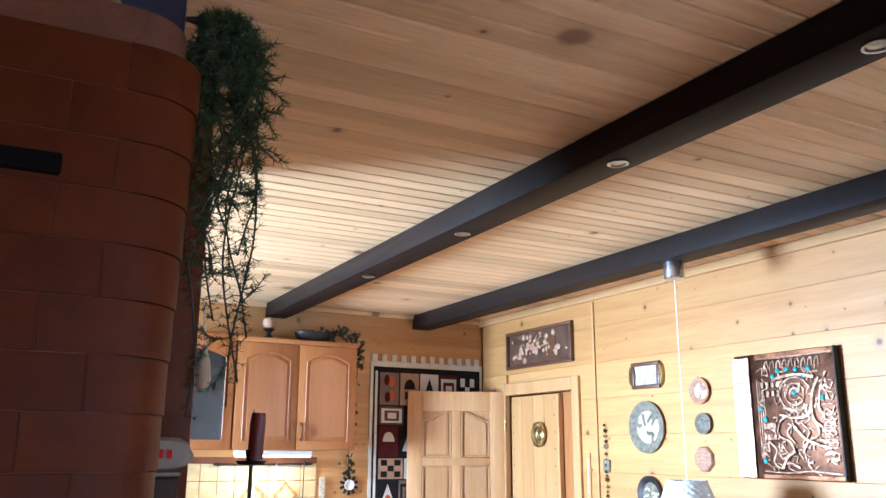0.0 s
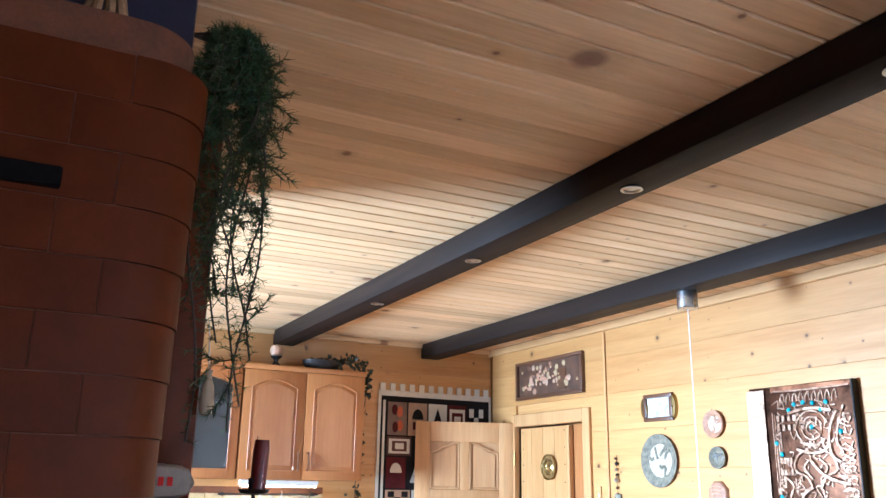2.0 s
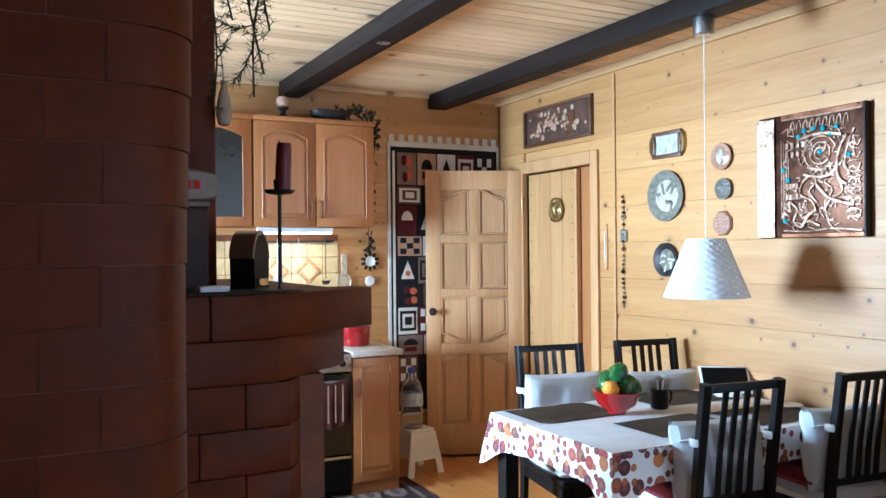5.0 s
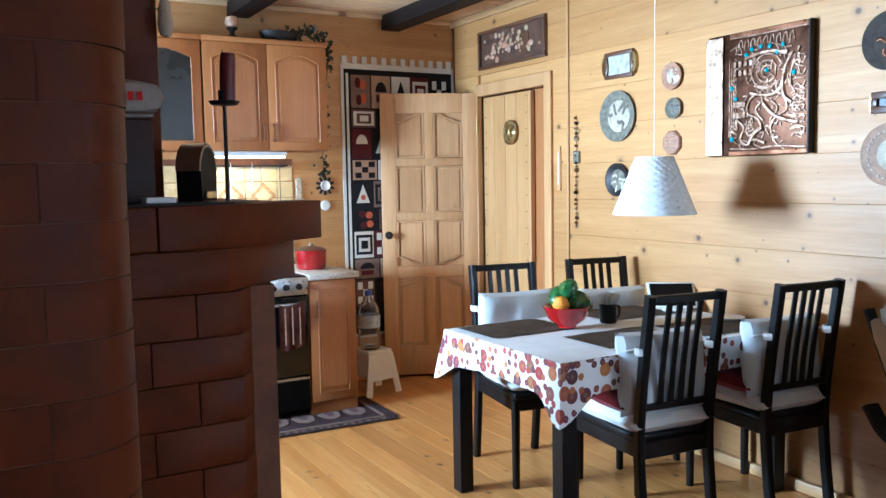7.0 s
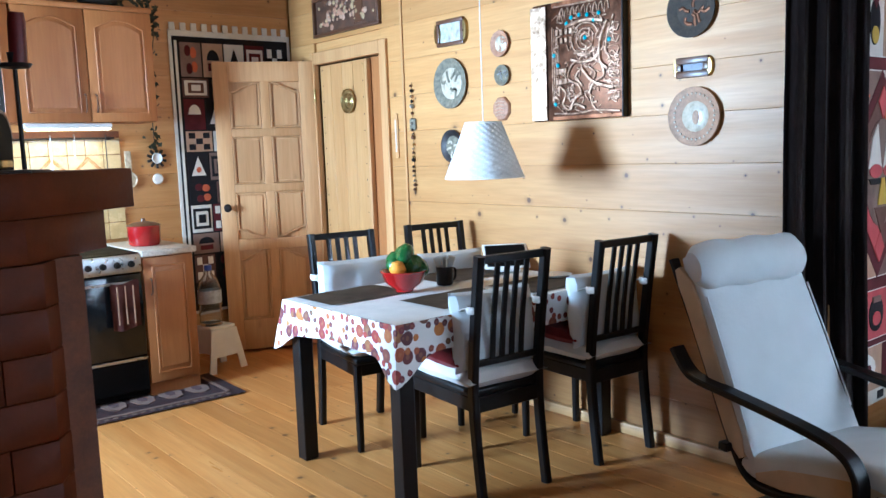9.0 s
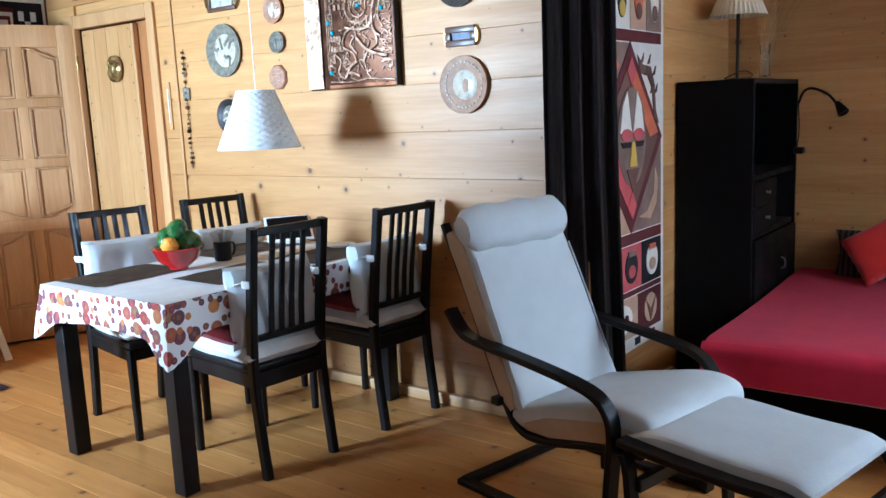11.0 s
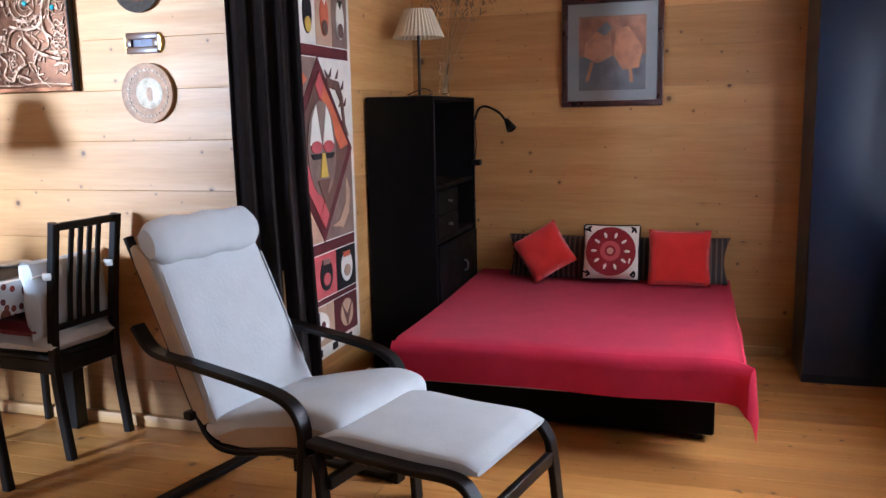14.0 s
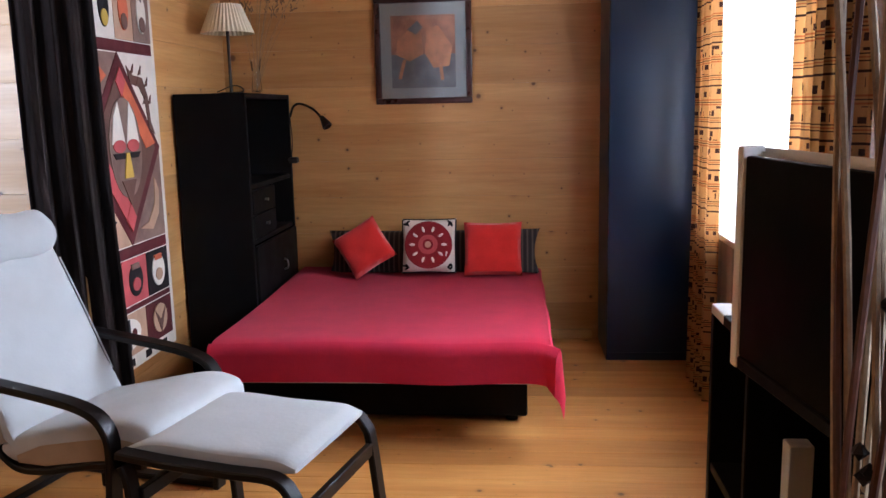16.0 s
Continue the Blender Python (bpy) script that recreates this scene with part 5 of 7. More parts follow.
    shape([(0.6, Z(0.88)), (0.72, Z(0.9)), (0.82, Z(0.98)), (0.84, Z(1.1)), (0.89, Z(1.04)), (0.87, Z(0.93)), (0.77, Z(0.86))], m_q_sand, 3)
    shape([(0.08, Z(0.93)), (0.16, Z(0.99)), (0.2, Z(1.06)), (0.23, Z(0.97)), (0.31, Z(0.94)), (0.22, Z(0.9)), (0.2, Z(0.84)), (0.15, Z(0.9))], m_q_black, 3)
    # two rows of small panels
    for k, (a, b, m) in enumerate(((0.02, 0.32, m_q_sand), (0.325, 0.64, m_q_pink), (0.645, 0.95, m_q_black))):
        rect(a, b, Z(0.555), Z(0.76), m)
        x = (a + b) / 2
        oval(x, Z(0.66), 0.09, 0.075, (m_q_brown, m_q_black, m_q_white)[k])
        oval(x, Z(0.64), 0.05, 0.03, (m_q_white, m_q_pink, m_q_sand)[k], 4)
        rect(x - 0.05, x + 0.05, Z(0.71), Z(0.735), (m_q_white, m_q_taupe, m_q_orange)[k], 4)
    for k, (a, b, m) in enumerate(((0.02, 0.58, m_q_sand), (0.585, 0.95, m_q_maroon))):
        rect(a, b, Z(0.33), Z(0.52), m)
    oval(0.3, Z(0.43), 0.19, 0.075, m_q_white)
    rect(0.25, 0.35, Z(0.36), Z(0.5), m_q_black, 4)
    oval(0.2, Z(0.43), 0.03, 0.02, m_q_maroon, 4)
    oval(0.4, Z(0.43), 0.03, 0.02, m_q_maroon, 4)
    oval(0.77, Z(0.43), 0.1, 0.07, m_q_sand)
    shape([(0.69, Z(0.48)), (0.77, Z(0.42)), (0.85, Z(0.48)), (0.77, Z(0.36))], m_q_brown, 4)
    for k in range(4):
        rect(0.08 + 0.23 * k, 0.16 + 0.23 * k, Z(0.28), Z(0.315), m_q_black)
    return th


nook_quilt()


# ---- black cabinet with lamp and vase ----
def cabinet():
    x0, x1, y0, y1, h = 4.55, 5.375, 1.295, 1.665, 1.49
    th = thing("cabinet", "tall black cabinet with open niche, drawers and a door", "cabinet", pose(x0, y0, 0))
    w, d, t = x1 - x0, y1 - y0, 0.026
    for n, b in (("side_panel", (0, t, 0, d, 0, h)), ("side_panel", (w - t, w, 0, d, 0, h)), ("top", (t, w - t, 0, d, h - t, h)), ("shelf", (t, w - t, 0.01, d, 1.0, 1.0 + t)), ("shelf", (t, w - t, 0.01, d, 0.71, 0.71 + t)), ("bottom", (t, w - t, 0, d, 0.03, 0.03 + t)), ("back_panel", (t, w - t, d - 0.012, d, 0.03, h - t))):
        part(n, box(*b, 0.003), m_black_matt, th)
    part("divider", box(w * 0.52 - 0.01, w * 0.52 + 0.01, 0.012, d - 0.012, 0.736, 1.0, 0.002), m_black_matt, th)
    for z in (0.745, 0.872):
        dr = part("drawer", box(t + 0.004, w * 0.52 - 0.012, -0.004, 0.3, z, z + 0.12, 0.003), m_black_matt, th)
        part("knob", lathe([(0, 0.0), (0.007, 0.0), (0.006, 0.012), (0.011, 0.018), (0, 0.022)], 12), m_steel, dr, "small steel knob", pose(w * 0.28, -0.004, z + 0.062, 90, 0, 0))
    dor = part("door", box(t + 0.003, w - t - 0.003, -0.012, 0.006, 0.06, 0.706, 0.003), m_black_matt, th)
    part("handle", sweep(curve_pts([(w * 0.6, -0.014, 0.5), (w * 0.6, -0.034, 0.51), (w * 0.6, -0.034, 0.55), (w * 0.6, -0.014, 0.56)], 3), 0.01, 0.01, round_seg=8, up=(1, 0, 0)), m_steel, dor, "steel door handle")
    return th


cabinet()


def table_lamp():
    th = thing("table_lamp", "table lamp with pleated cream shade and dark stem on the cabinet", "lamp", pose(4.9, 1.48, 1.49))
    part("base", lathe([(0, 0.012), (0.06, 0.012), (0.068, 0.006), (0.068, 0), (0, 0)], 24), m_dark_iron, th)
    part("stem", lathe([(0.009, 0.012), (0.008, 0.2), (0.01, 0.36), (0, 0.36)], 12), m_dark_iron, th)
    bm = bmesh.new()
    rings = []
    for v in (0, 0.5, 1):
        r, z = 0.075 + 0.065 * v, 0.47 - 0.15 * v
        rings.append([bm.verts.new(((r + 0.003 * (-1) ** k) * math.cos(math.pi * k / 36), (r + 0.003 * (-1) ** k) * math.sin(math.pi * k / 36), z)) for k in range(72)])
    for a, b in zip(rings, rings[1:]):
        for k in range(72):
            bm.faces.new((a[k], a[(k + 1) % 72], b[(k + 1) % 72], b[k]))
    part("shade", bm, surface("cream_pleated_shade", (0.66, 0.58, 0.42), 0.8, vary=0.08, scale=10), th, "cream pleated shade")
    return th


table_lamp()


def dry_vase():
    th = thing("vase", "slim clear glass vase on the cabinet", "vase", pose(5.1, 1.4, 1.492))
    part("glass", lathe([(0, 0.004), (0.026, 0.004), (0.03, 0.02), (0.022, 0.09), (0.026, 0.17), (0.034, 0.2), (0.031, 0.2), (0.02, 0.09), (0.026, 0.02), (0, 0.014)], 24), m_glass, th)
    dry = thing("dried_grasses", "bunch of dry brown grasses standing in the glass vase", "dried flowers", pose(5.1, 1.4, 1.51))
    ms = surface("dry_stem", (0.3, 0.19, 0.09), 0.8, vary=0.3, scale=40)
    mh = surface("dry_seed_head", (0.2, 0.12, 0.06), 0.9, vary=0.4, scale=40)
    rnd = random.Random(9)
    bm = bmesh.new()
    for k in range(16):
        a, sp, L = rnd.uniform(0, 6.28), rnd.uniform(0.08, 0.32), rnd.uniform(0.4, 0.62)
        tip = Vector((sp * math.cos(a) * 0.6, sp * math.sin(a) - 0.05, L))
        line = curve_pts([(0, 0, 0), tuple(tip * 0.4 + Vector((0, 0, 0.06))), tuple(tip)], 4)
        part("stem", sweep(line, 0.003, 0.003, round_seg=5), ms, dry)
        for j in range(12):
            q = tip + Vector((rnd.gauss(0, 0.025), rnd.gauss(0, 0.03), rnd.gauss(0, 0.035)))
            sweep([q, q + Vector((rnd.gauss(0, 0.012), rnd.gauss(0, 0.012), 0.02))], 0.007, 0.007, bm, round_seg=4)
    tagged(part("seed_heads", bm, mh, dry), kind="stuff")
    return th


dry_vase()


def clip_lamp():
    th = thing("clip_lamp", "black gooseneck clip lamp bent over the bed from the cabinet", "lamp", pose(0, 0, 0))
    part("neck", sweep(curve_pts([(5.3, 1.275, 1.36), (5.3, 1.25, 1.42), (5.28, 1.2, 1.435), (5.26, 1.12, 1.4), (5.25, 1.07, 1.345)], 6), 0.014, 0.014, round_seg=8), m_black, th)
    part("head", lathe([(0, 0.05), (0.012, 0.05), (0.018, 0.03), (0.03, -0.02), (0.027, -0.025), (0, -0.01)], 20), m_black, th, "", look((5.245, 1.05, 1.32), (5.2, 0.98, 1.22)))
    part("reflector", lathe([(0, 0.0), (0.018, -0.006), (0.0255, -0.022)], 18), m_steel, th, "pale reflector", look((5.245, 1.05, 1.32), (5.2, 0.98, 1.22)))
    part("clip", box(5.27, 5.33, 1.24, 1.29, 1.09, 1.125, 0.006), m_black, th)
    part("cable", sweep(curve_pts([(5.3, 1.28, 1.1), (5.31, 1.27, 1.22), (5.3, 1.275, 1.36)], 4), 0.006, 0.006, round_seg=6), m_black, th)
    return th


clip_lamp()
solid("cable", sweep(curve_pts([(4.6, 1.45, 1.497), (4.66, 1.38, 1.53), (4.75, 1.36, 1.51), (4.86, 1.42, 1.497)], 5), 0.006, 0.006, round_seg=6), m_black, "black lamp cable curling on the cabinet top", "cable")


# ---- cushions on the bed ----
def bed_cushion(name, label, material, y, z, s, lean, roll, x=5.12, h=0.13, seed=1, wd=None):
    return solid(name, cushion(wd or s, s, h, 0.42, 16, seed), material, label, "cushion", "cushions on the bed", at=pose(x, y, z, 0, 0, -90) @ pose(0, 0, 0, 90 - lean, 0, 0) @ pose(0, 0, 0, 0, 0, roll))


m_stripe, n_, l_, b_ = mat("striped_bolster")
g_ = n_.new("ShaderNodeNewGeometry")
s_ = n_.new("ShaderNodeSeparateXYZ")
l_.new(g_.outputs["Position"], s_.inputs[0])
w_ = n_.new("ShaderNodeMath")
w_.operation = "SINE"
k_ = n_.new("ShaderNodeMath")
k_.operation = "MULTIPLY"
k_.inputs[1].default_value = 210.0
l_.new(s_.outputs[1], k_.inputs[0])
l_.new(k_.outputs[0], w_.inputs[0])
l_.new(ramp(n_, l_, w_.outputs[0], [(0.0, (0.04, 0.03, 0.03)), (0.45, (0.06, 0.042, 0.036)), (0.55, (0.13, 0.1, 0.08))]), b_.inputs["Base Color"])
b_.inputs["Roughness"].default_value = 0.95
bed_cushion("striped_bolster", "long dark striped cushion along the wall", m_stripe, 0.44, 0.555, 0.27, 14, 0, 5.25, 0.13, 3, 1.25)
bed_cushion("red_cushion", "plain red cushion standing on its corner", m_red, 0.82, 0.615, 0.275, 22, 33, 5.08, 0.13, 5)
bed_cushion("red_cushion", "plain red square cushion leaning on the striped one", m_red, 0.085, 0.60, 0.31, 18, 0, 5.09, 0.11, 6, 0.33)


def embroidered_cushion():
    th = thing("embroidered_cushion", "white cushion embroidered with a dark red rosette", "cushion", pose(5.06, 0.445, 0.625, 0, 0, -90) @ pose(0, 0, 0, 90 - 17, 0, 0), "cushions on the bed")
    part("cover", cushion(0.31, 0.31, 0.11, 0.42, 18, 8), m_q_white, th)
    top = lambda x, y: 0.0575 * ((1 - abs(x / 0.155) ** 3) * (1 - abs(y / 0.155) ** 3)) ** 0.42

    def disc(r0, r1, m, lift):
        n = 40
        f = lambda u, v: Vector(((r0 + (r1 - r0) * v) * math.cos(6.2832 * u), (r0 + (r1 - r0) * v) * math.sin(6.2832 * u), top((r0 + (r1 - r0) * v) * math.cos(6.2832 * u), (r0 + (r1 - r0) * v) * math.sin(6.2832 * u)) + lift))
        part("stitching", grid_sheet(f, n, 4), m, th)
    disc(0.0, 0.135, m_q_maroon if False else cloth("rosette_red", (0.22, 0.018, 0.022), 0.3, 400), 0.003)
    disc(0.03, 0.055, m_q_pink, 0.005)
    disc(0.0, 0.018, m_q_sand, 0.006)
    for k in range(10):
        a = 2 * math.pi * k / 10
        x, y = 0.088 * math.cos(a), 0.088 * math.sin(a)
        part("petal", lathe([(0, 0.004), (0.011, 0.002), (0.014, 0)], 8, at=Matrix.Rotation(a, 4, "Z") @ Matrix.Diagonal((1.3, 0.55, 1, 1))), m_q_white, th, "", pose(x, y, top(x, y) + 0.003))
    for sx in (-1, 1):
        for sy in (-1, 1):
            for q in range(3):
                x, y = sx * (0.118 + 0.012 * (q == 1)), sy * (0.118 + 0.012 * (q == 2))
                part("leaf", lathe([(0, 0.003), (0.012, 0.001), (0.013, 0)], 8, at=Matrix.Rotation(0.8 * q + sx, 4, "Z") @ Matrix.Diagonal((1.3, 0.5, 1, 1))), m_q_black, th, "", pose(x, y, top(x, y) + 0.004))
    for s in (-1, 1):
        part("dark_edge", sweep([(s * 0.152, -0.15, 0), (s * 0.148, 0, 0), (s * 0.152, 0.15, 0)], 0.01, 0.012, round_seg=6), m_q_black, th)
        part("dark_edge", sweep([(-0.15, s * 0.152, 0), (0, s * 0.148, 0), (0.15, s * 0.152, 0)], 0.01, 0.012, round_seg=6), m_q_black, th)
    return th


embroidered_cushion()


# ---- framed print over the bed ----
def framed_print():
    y0, y1, z0, z1 = 0.2, 0.765, 1.42, 2.028
    at = Matrix(((0, 0, -1, BX - 0.001), (-1, 0, 0, (y0 + y1) / 2), (0, 1, 0, (z0 + z1) / 2), (0, 0, 0, 1)))
    th = thing("framed_print", "dark-framed print of orange shapes on slate grey with a pale mount", "picture", at)
    w, h, b = y1 - y0, z1 - z0, 0.034
    for q in ((-w / 2, w / 2, h / 2 - b, h / 2), (-w / 2, w / 2, -h / 2, -h / 2 + b), (-w / 2, -w / 2 + b, -h / 2 + b, h / 2 - b), (w / 2 - b, w / 2, -h / 2 + b, h / 2 - b)):
        part("frame_bar", box(*q, 0, 0.03, 0.005, 2), m_frame_dark, th)
    part("mount", box(-w / 2 + b, w / 2 - b, -h / 2 + b, h / 2 - b, 0.002, 0.008, 0), surface("grey_mount", (0.3, 0.29, 0.26), 0.8, vary=0.06, scale=5), th, "pale grey mount")
    part("print", box(-0.187, 0.187, -0.212, 0.2, 0.007, 0.0095, 0), m_slate, th)
    part("print_ground", box(-0.187, 0.187, -0.02, 0.2, 0.009, 0.0102, 0), m_orange_print, th)
    mo2 = surface("bright_orange_print", (0.5, 0.2, 0.09), 0.6, vary=0.3, scale=18)
    for k, pts in enumerate(([(-0.15, 0.06), (-0.06, 0.14), (-0.01, 0.1), (0.0, -0.02), (-0.08, -0.06), (-0.16, -0.02)], [(0.02, 0.12), (0.09, 0.14), (0.17, 0.02), (0.15, -0.09), (0.06, -0.1), (0.01, -0.02)], [(-0.12, -0.05), (-0.1, -0.05), (-0.13, -0.16), (-0.15, -0.16)], [(0.09, -0.08), (0.11, -0.08), (0.12, -0.17), (0.1, -0.17)], [(-0.09, 0.12), (-0.03, 0.17), (0.0, 0.13), (-0.04, 0.09)])):
        bm = bmesh.new()
        poly([(x, y, 0.0104 + 0.0006 * k) for x, y in pts], 0.0008, bm, "z")
        part("print_shape", bm, mo2 if k < 4 else m_slate, th)
    g = part("glazing", box(-w / 2 + b, w / 2 - b, -h / 2 + b, h / 2 - b, 0.016, 0.018, 0), m_glass, th)
    g.visible_shadow = False
    return th


m_frame_dark = surface("dark_red_brown_frame", (0.05, 0.014, 0.011), 0.3, vary=0.3, scale=18, grain=0.1, coat=0.3)
framed_print()


# ---- wardrobe, window curtains, television corner ----
def wardrobe():
    x0, x1, y0, y1, h = 4.9, 5.37, -1.03, -0.535, 2.3
    th = thing("wardrobe", "tall black corner wardrobe, blue window reflection put into its colour", "wardrobe", pose(x0, y0, 0))
    w, d = x1 - x0, y1 - y0
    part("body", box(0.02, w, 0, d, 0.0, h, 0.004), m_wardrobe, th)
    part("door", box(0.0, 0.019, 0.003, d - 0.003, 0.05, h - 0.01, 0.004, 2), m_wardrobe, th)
    part("plinth", box(0.03, w - 0.01, 0.01, d - 0.01, -0.001, 0.05, 0.002), m_black_matt, th)
    return th


wardrobe()


def ethnic_cloth():
    """Ochre curtain with rows of dark and rust figures, band by band."""
    m, n, l, b = mat("patterned_ochre_curtain")
    geo = n.new("ShaderNodeNewGeometry")
    sep = n.new("ShaderNodeSeparateXYZ")
    l.new(geo.outputs["Position"], sep.inputs[0])

    def math_(op, a, bv):
        k = n.new("ShaderNodeMath")
        k.operation = op
        l.new(a, k.inputs[0])
        if hasattr(bv, "links"):
            l.new(bv, k.inputs[1])
        else:
            k.inputs[1].default_value = bv
        return k.outputs[0]
    band = math_("FRACT", math_("MULTIPLY", sep.outputs[2], 5.4), 0.0)
    pale, rust, dark = (0.5, 0.28, 0.1), (0.34, 0.11, 0.03), (0.04, 0.015, 0.01)
    stops = [(0.0, pale)]
    for p, q, c in ((0.03, 0.05, dark), (0.08, 0.1, rust), (0.13, 0.15, dark), (0.44, 0.47, rust), (0.5, 0.52, dark), (0.55, 0.58, rust), (0.88, 0.92, dark)):
        stops += [(p, pale), (p + 0.004, c), (q, c), (q + 0.004, pale)]
    base = ramp(n, l, band, stops)
    vec = n.new("ShaderNodeVectorMath")
    vec.operation = "MULTIPLY"
    l.new(geo.outputs["Position"], vec.inputs[0])
    vec.inputs[1].default_value = (34, 34, 24)
    vor = n.new("ShaderNodeTexVoronoi")
    vor.distance = "CHEBYCHEV"
    vor.inputs["Scale"].default_value, vor.inputs["Randomness"].default_value = 1.0, 0.55
    l.new(vec.outputs[0], vor.inputs["Vector"])
    fig = math_("LESS_THAN", vor.outputs["Distance"], 0.3)
    row = math_("LESS_THAN", math_("ABSOLUTE", math_("SUBTRACT", band, 0.3), 0.0), 0.12)
    row2 = math_("LESS_THAN", math_("ABSOLUTE", math_("SUBTRACT", band, 0.72), 0.0), 0.11)
    both = math_("MULTIPLY", fig, math_("ADD", row, row2))
    c = mix(n, l, base, (0.05, 0.018, 0.012), both)
    l.new(c, b.inputs["Base Color"])
    b.inputs["Roughness"].default_value = 0.9
    b.inputs["Transmission Weight"].default_value = 0.0
    bump(n, l, b, noise_of(n, l, geo.outputs["Position"], 90.0, 2.0), 0.2, 0.003)
    tr = n.new("ShaderNodeBsdfTranslucent")
    l.new(c, tr.inputs[0])
    ms = n.new("ShaderNodeMixShader")
    ms.inputs[0].default_value = 0.35
    out = n["Material Output"]
    l.new(b.outputs[0], ms.inputs[1])
    l.new(tr.outputs[0], ms.inputs[2])
    l.new(ms.outputs[0], out.inputs[0])
    return m


m_ethnic = ethnic_cloth()
hanging("window_curtain", "ochre curtain with rows of dark figures beside the window", (4.27, -0.93), (4.62, -0.93), 0.02, 2.45, 6, 0.028, m_ethnic, 0.12, "window curtains", lean=-0.06)
hanging("window_curtain", "ochre curtain with rows of dark figures beside the window", (2.7, -0.93), (3.22, -0.93), 0.02, 2.45, 6, 0.028, m_ethnic, 0.05, "window curtains")
m_sheer, n_s, l_s, b_s = mat("white_sheer")
b_s.inputs["Base Color"].default_value = (0.82, 0.82, 0.8, 1)
b_s.inputs["Roughness"].default_value = 0.9
tr_s = n_s.new("ShaderNodeBsdfTranslucent")
tr_s.inputs[0].default_value = (0.9, 0.9, 0.88, 1)
mx_s = n_s.new("ShaderNodeMixShader")
mx_s.inputs[0].default_value = 0.7
l_s.new(b_s.outputs[0], mx_s.inputs[1])
l_s.new(tr_s.outputs[0], mx_s.inputs[2])
open_s, weave_s = n_s.new("ShaderNodeBsdfTransparent"), n_s.new("ShaderNodeMixShader")
weave_s.inputs[0].default_value = 0.55
l_s.new(mx_s.outputs[0], weave_s.inputs[1])
l_s.new(open_s.outputs[0], weave_s.inputs[2])
l_s.new(weave_s.outputs[0], n_s["Material Output"].inputs[0])
hanging("sheer_curtain", "thin white sheer curtain glowing with daylight at the window", (3.05, -0.985), (4.6, -0.985), 0.06, 2.45, 14, 0.012, m_sheer)
solid("curtain_pole", sweep([(2.6, -0.93, 2.47), (4.7, -0.93, 2.47)], 0.025, 0.025, round_seg=12), m_walnut, "dark wooden curtain pole over the window", "curtain pole")


def tv_stand():
    th = thing("tv_stand", "black open shelf unit with a white top edge", "tv stand", pose(0, 0, 0))
    x0, x1, y0, y1, h = 1.62, 2.9, -0.98, -0.615, 0.81
    part("top", box(x0, 2.76, y0, y1, h - 0.03, h, 0.003), m_black_matt, th)
    part("end_top", box(2.761, x1, y0, y1, h - 0.03, h, 0.003), m_white, th, "white top edge")
    part("side_panel", box(x1 - 0.03, x1, y0, y1, 0, h - 0.031, 0.003), m_black_matt, th)
    part("side_panel", box(x0, x0 + 0.03, y0, y1, 0, h - 0.031, 0.003), m_black_matt, th)
    part("divider", box(2.52, 2.545, y0 + 0.01, y1 - 0.005, 0.03, h - 0.031, 0.003), m_black_matt, th)
    part("back_panel", box(x0 + 0.03, x1 - 0.03, y0, y0 + 0.012, 0.03, h - 0.031, 0), m_black_matt, th)
    for z in (0.0, 0.3):
        part("shelf", box(x0 + 0.03, x1 - 0.03, y0 + 0.012, y1 - 0.004, z, z + 0.028, 0.003), m_black_matt, th)
    return th


tv_stand()


def television():
    th = thing("television", "boxy television with black screen and silver-white side", "television", pose(2.008, -0.705, 0.81, 0, 0, 8))
    part("screen", box(-0.27, 0.3, 0.115, 0.135, 0.03, 0.47, 0.006, 2), m_screen, th, "black screen")
    part("bezel", box(0.3, 0.335, 0.09, 0.14, 0.0, 0.49, 0.006, 2), m_silver, th, "silver-white bezel edge")
    part("bezel", box(-0.3, -0.27, 0.09, 0.134, 0.0, 0.49, 0.006, 2), m_black_matt, th)
    part("bezel", box(-0.27, 0.3, 0.09, 0.138, 0.0, 0.03, 0.004), m_black_matt, th)
    bm = bmesh.new()
    f = [Vector(p) for p in ((-0.3, 0.1, 0.02), (0.33, 0.1, 0.02), (0.33, 0.1, 0.49), (-0.3, 0.1, 0.49))]
    b = [Vector(p) for p in ((-0.2, -0.14, 0.03), (0.22, -0.14, 0.03), (0.22, -0.14, 0.42), (-0.2, -0.14, 0.42))]
    vs = [[bm.verts.new(q) for q in r] for r in (f, b)]
    bm.faces.new(vs[0]); bm.faces.new(vs[1][::-1])
    for k in range(4):
        bm.faces.new((vs[0][k], vs[0][(k + 1) % 4], vs[1][(k + 1) % 4], vs[1][k]))
    bmesh.ops.bevel(bm, geom=bm.edges[:], offset=0.012, segments=2, affect="EDGES")
    part("housing", bm, m_silver, th, "pale rear housing")
    part("foot", box(-0.15, 0.15, -0.1, 0.1, 0.0, 0.02, 0.004), m_black_matt, th)
    return th


m_silver = surface("silver_white_plastic", (0.8, 0.8, 0.76), 0.35, vary=0.06, scale=6, grain=0.04)
m_screen = surface("black_screen", (0.003, 0.003, 0.003), 0.5, vary=0.1, scale=6, grain=0.02)
m_screen.node_tree.nodes["Principled BSDF"].inputs["Specular IOR Level"].default_value = 0.02
television()
bx_ = thing("white_box", "small white carton with dark print standing in the shelf", "box", pose(2.43, -0.72, 0.328))
part("carton", box(-0.025, 0.025, -0.03, 0.03, 0, 0.25, 0.003), m_white, bx_)
for k in range(4):
    part("print_bar", box(-0.02 + 0.009 * k, -0.016 + 0.009 * k, 0.0295, 0.031, 0.06, 0.1, 0), m_black_matt, bx_)


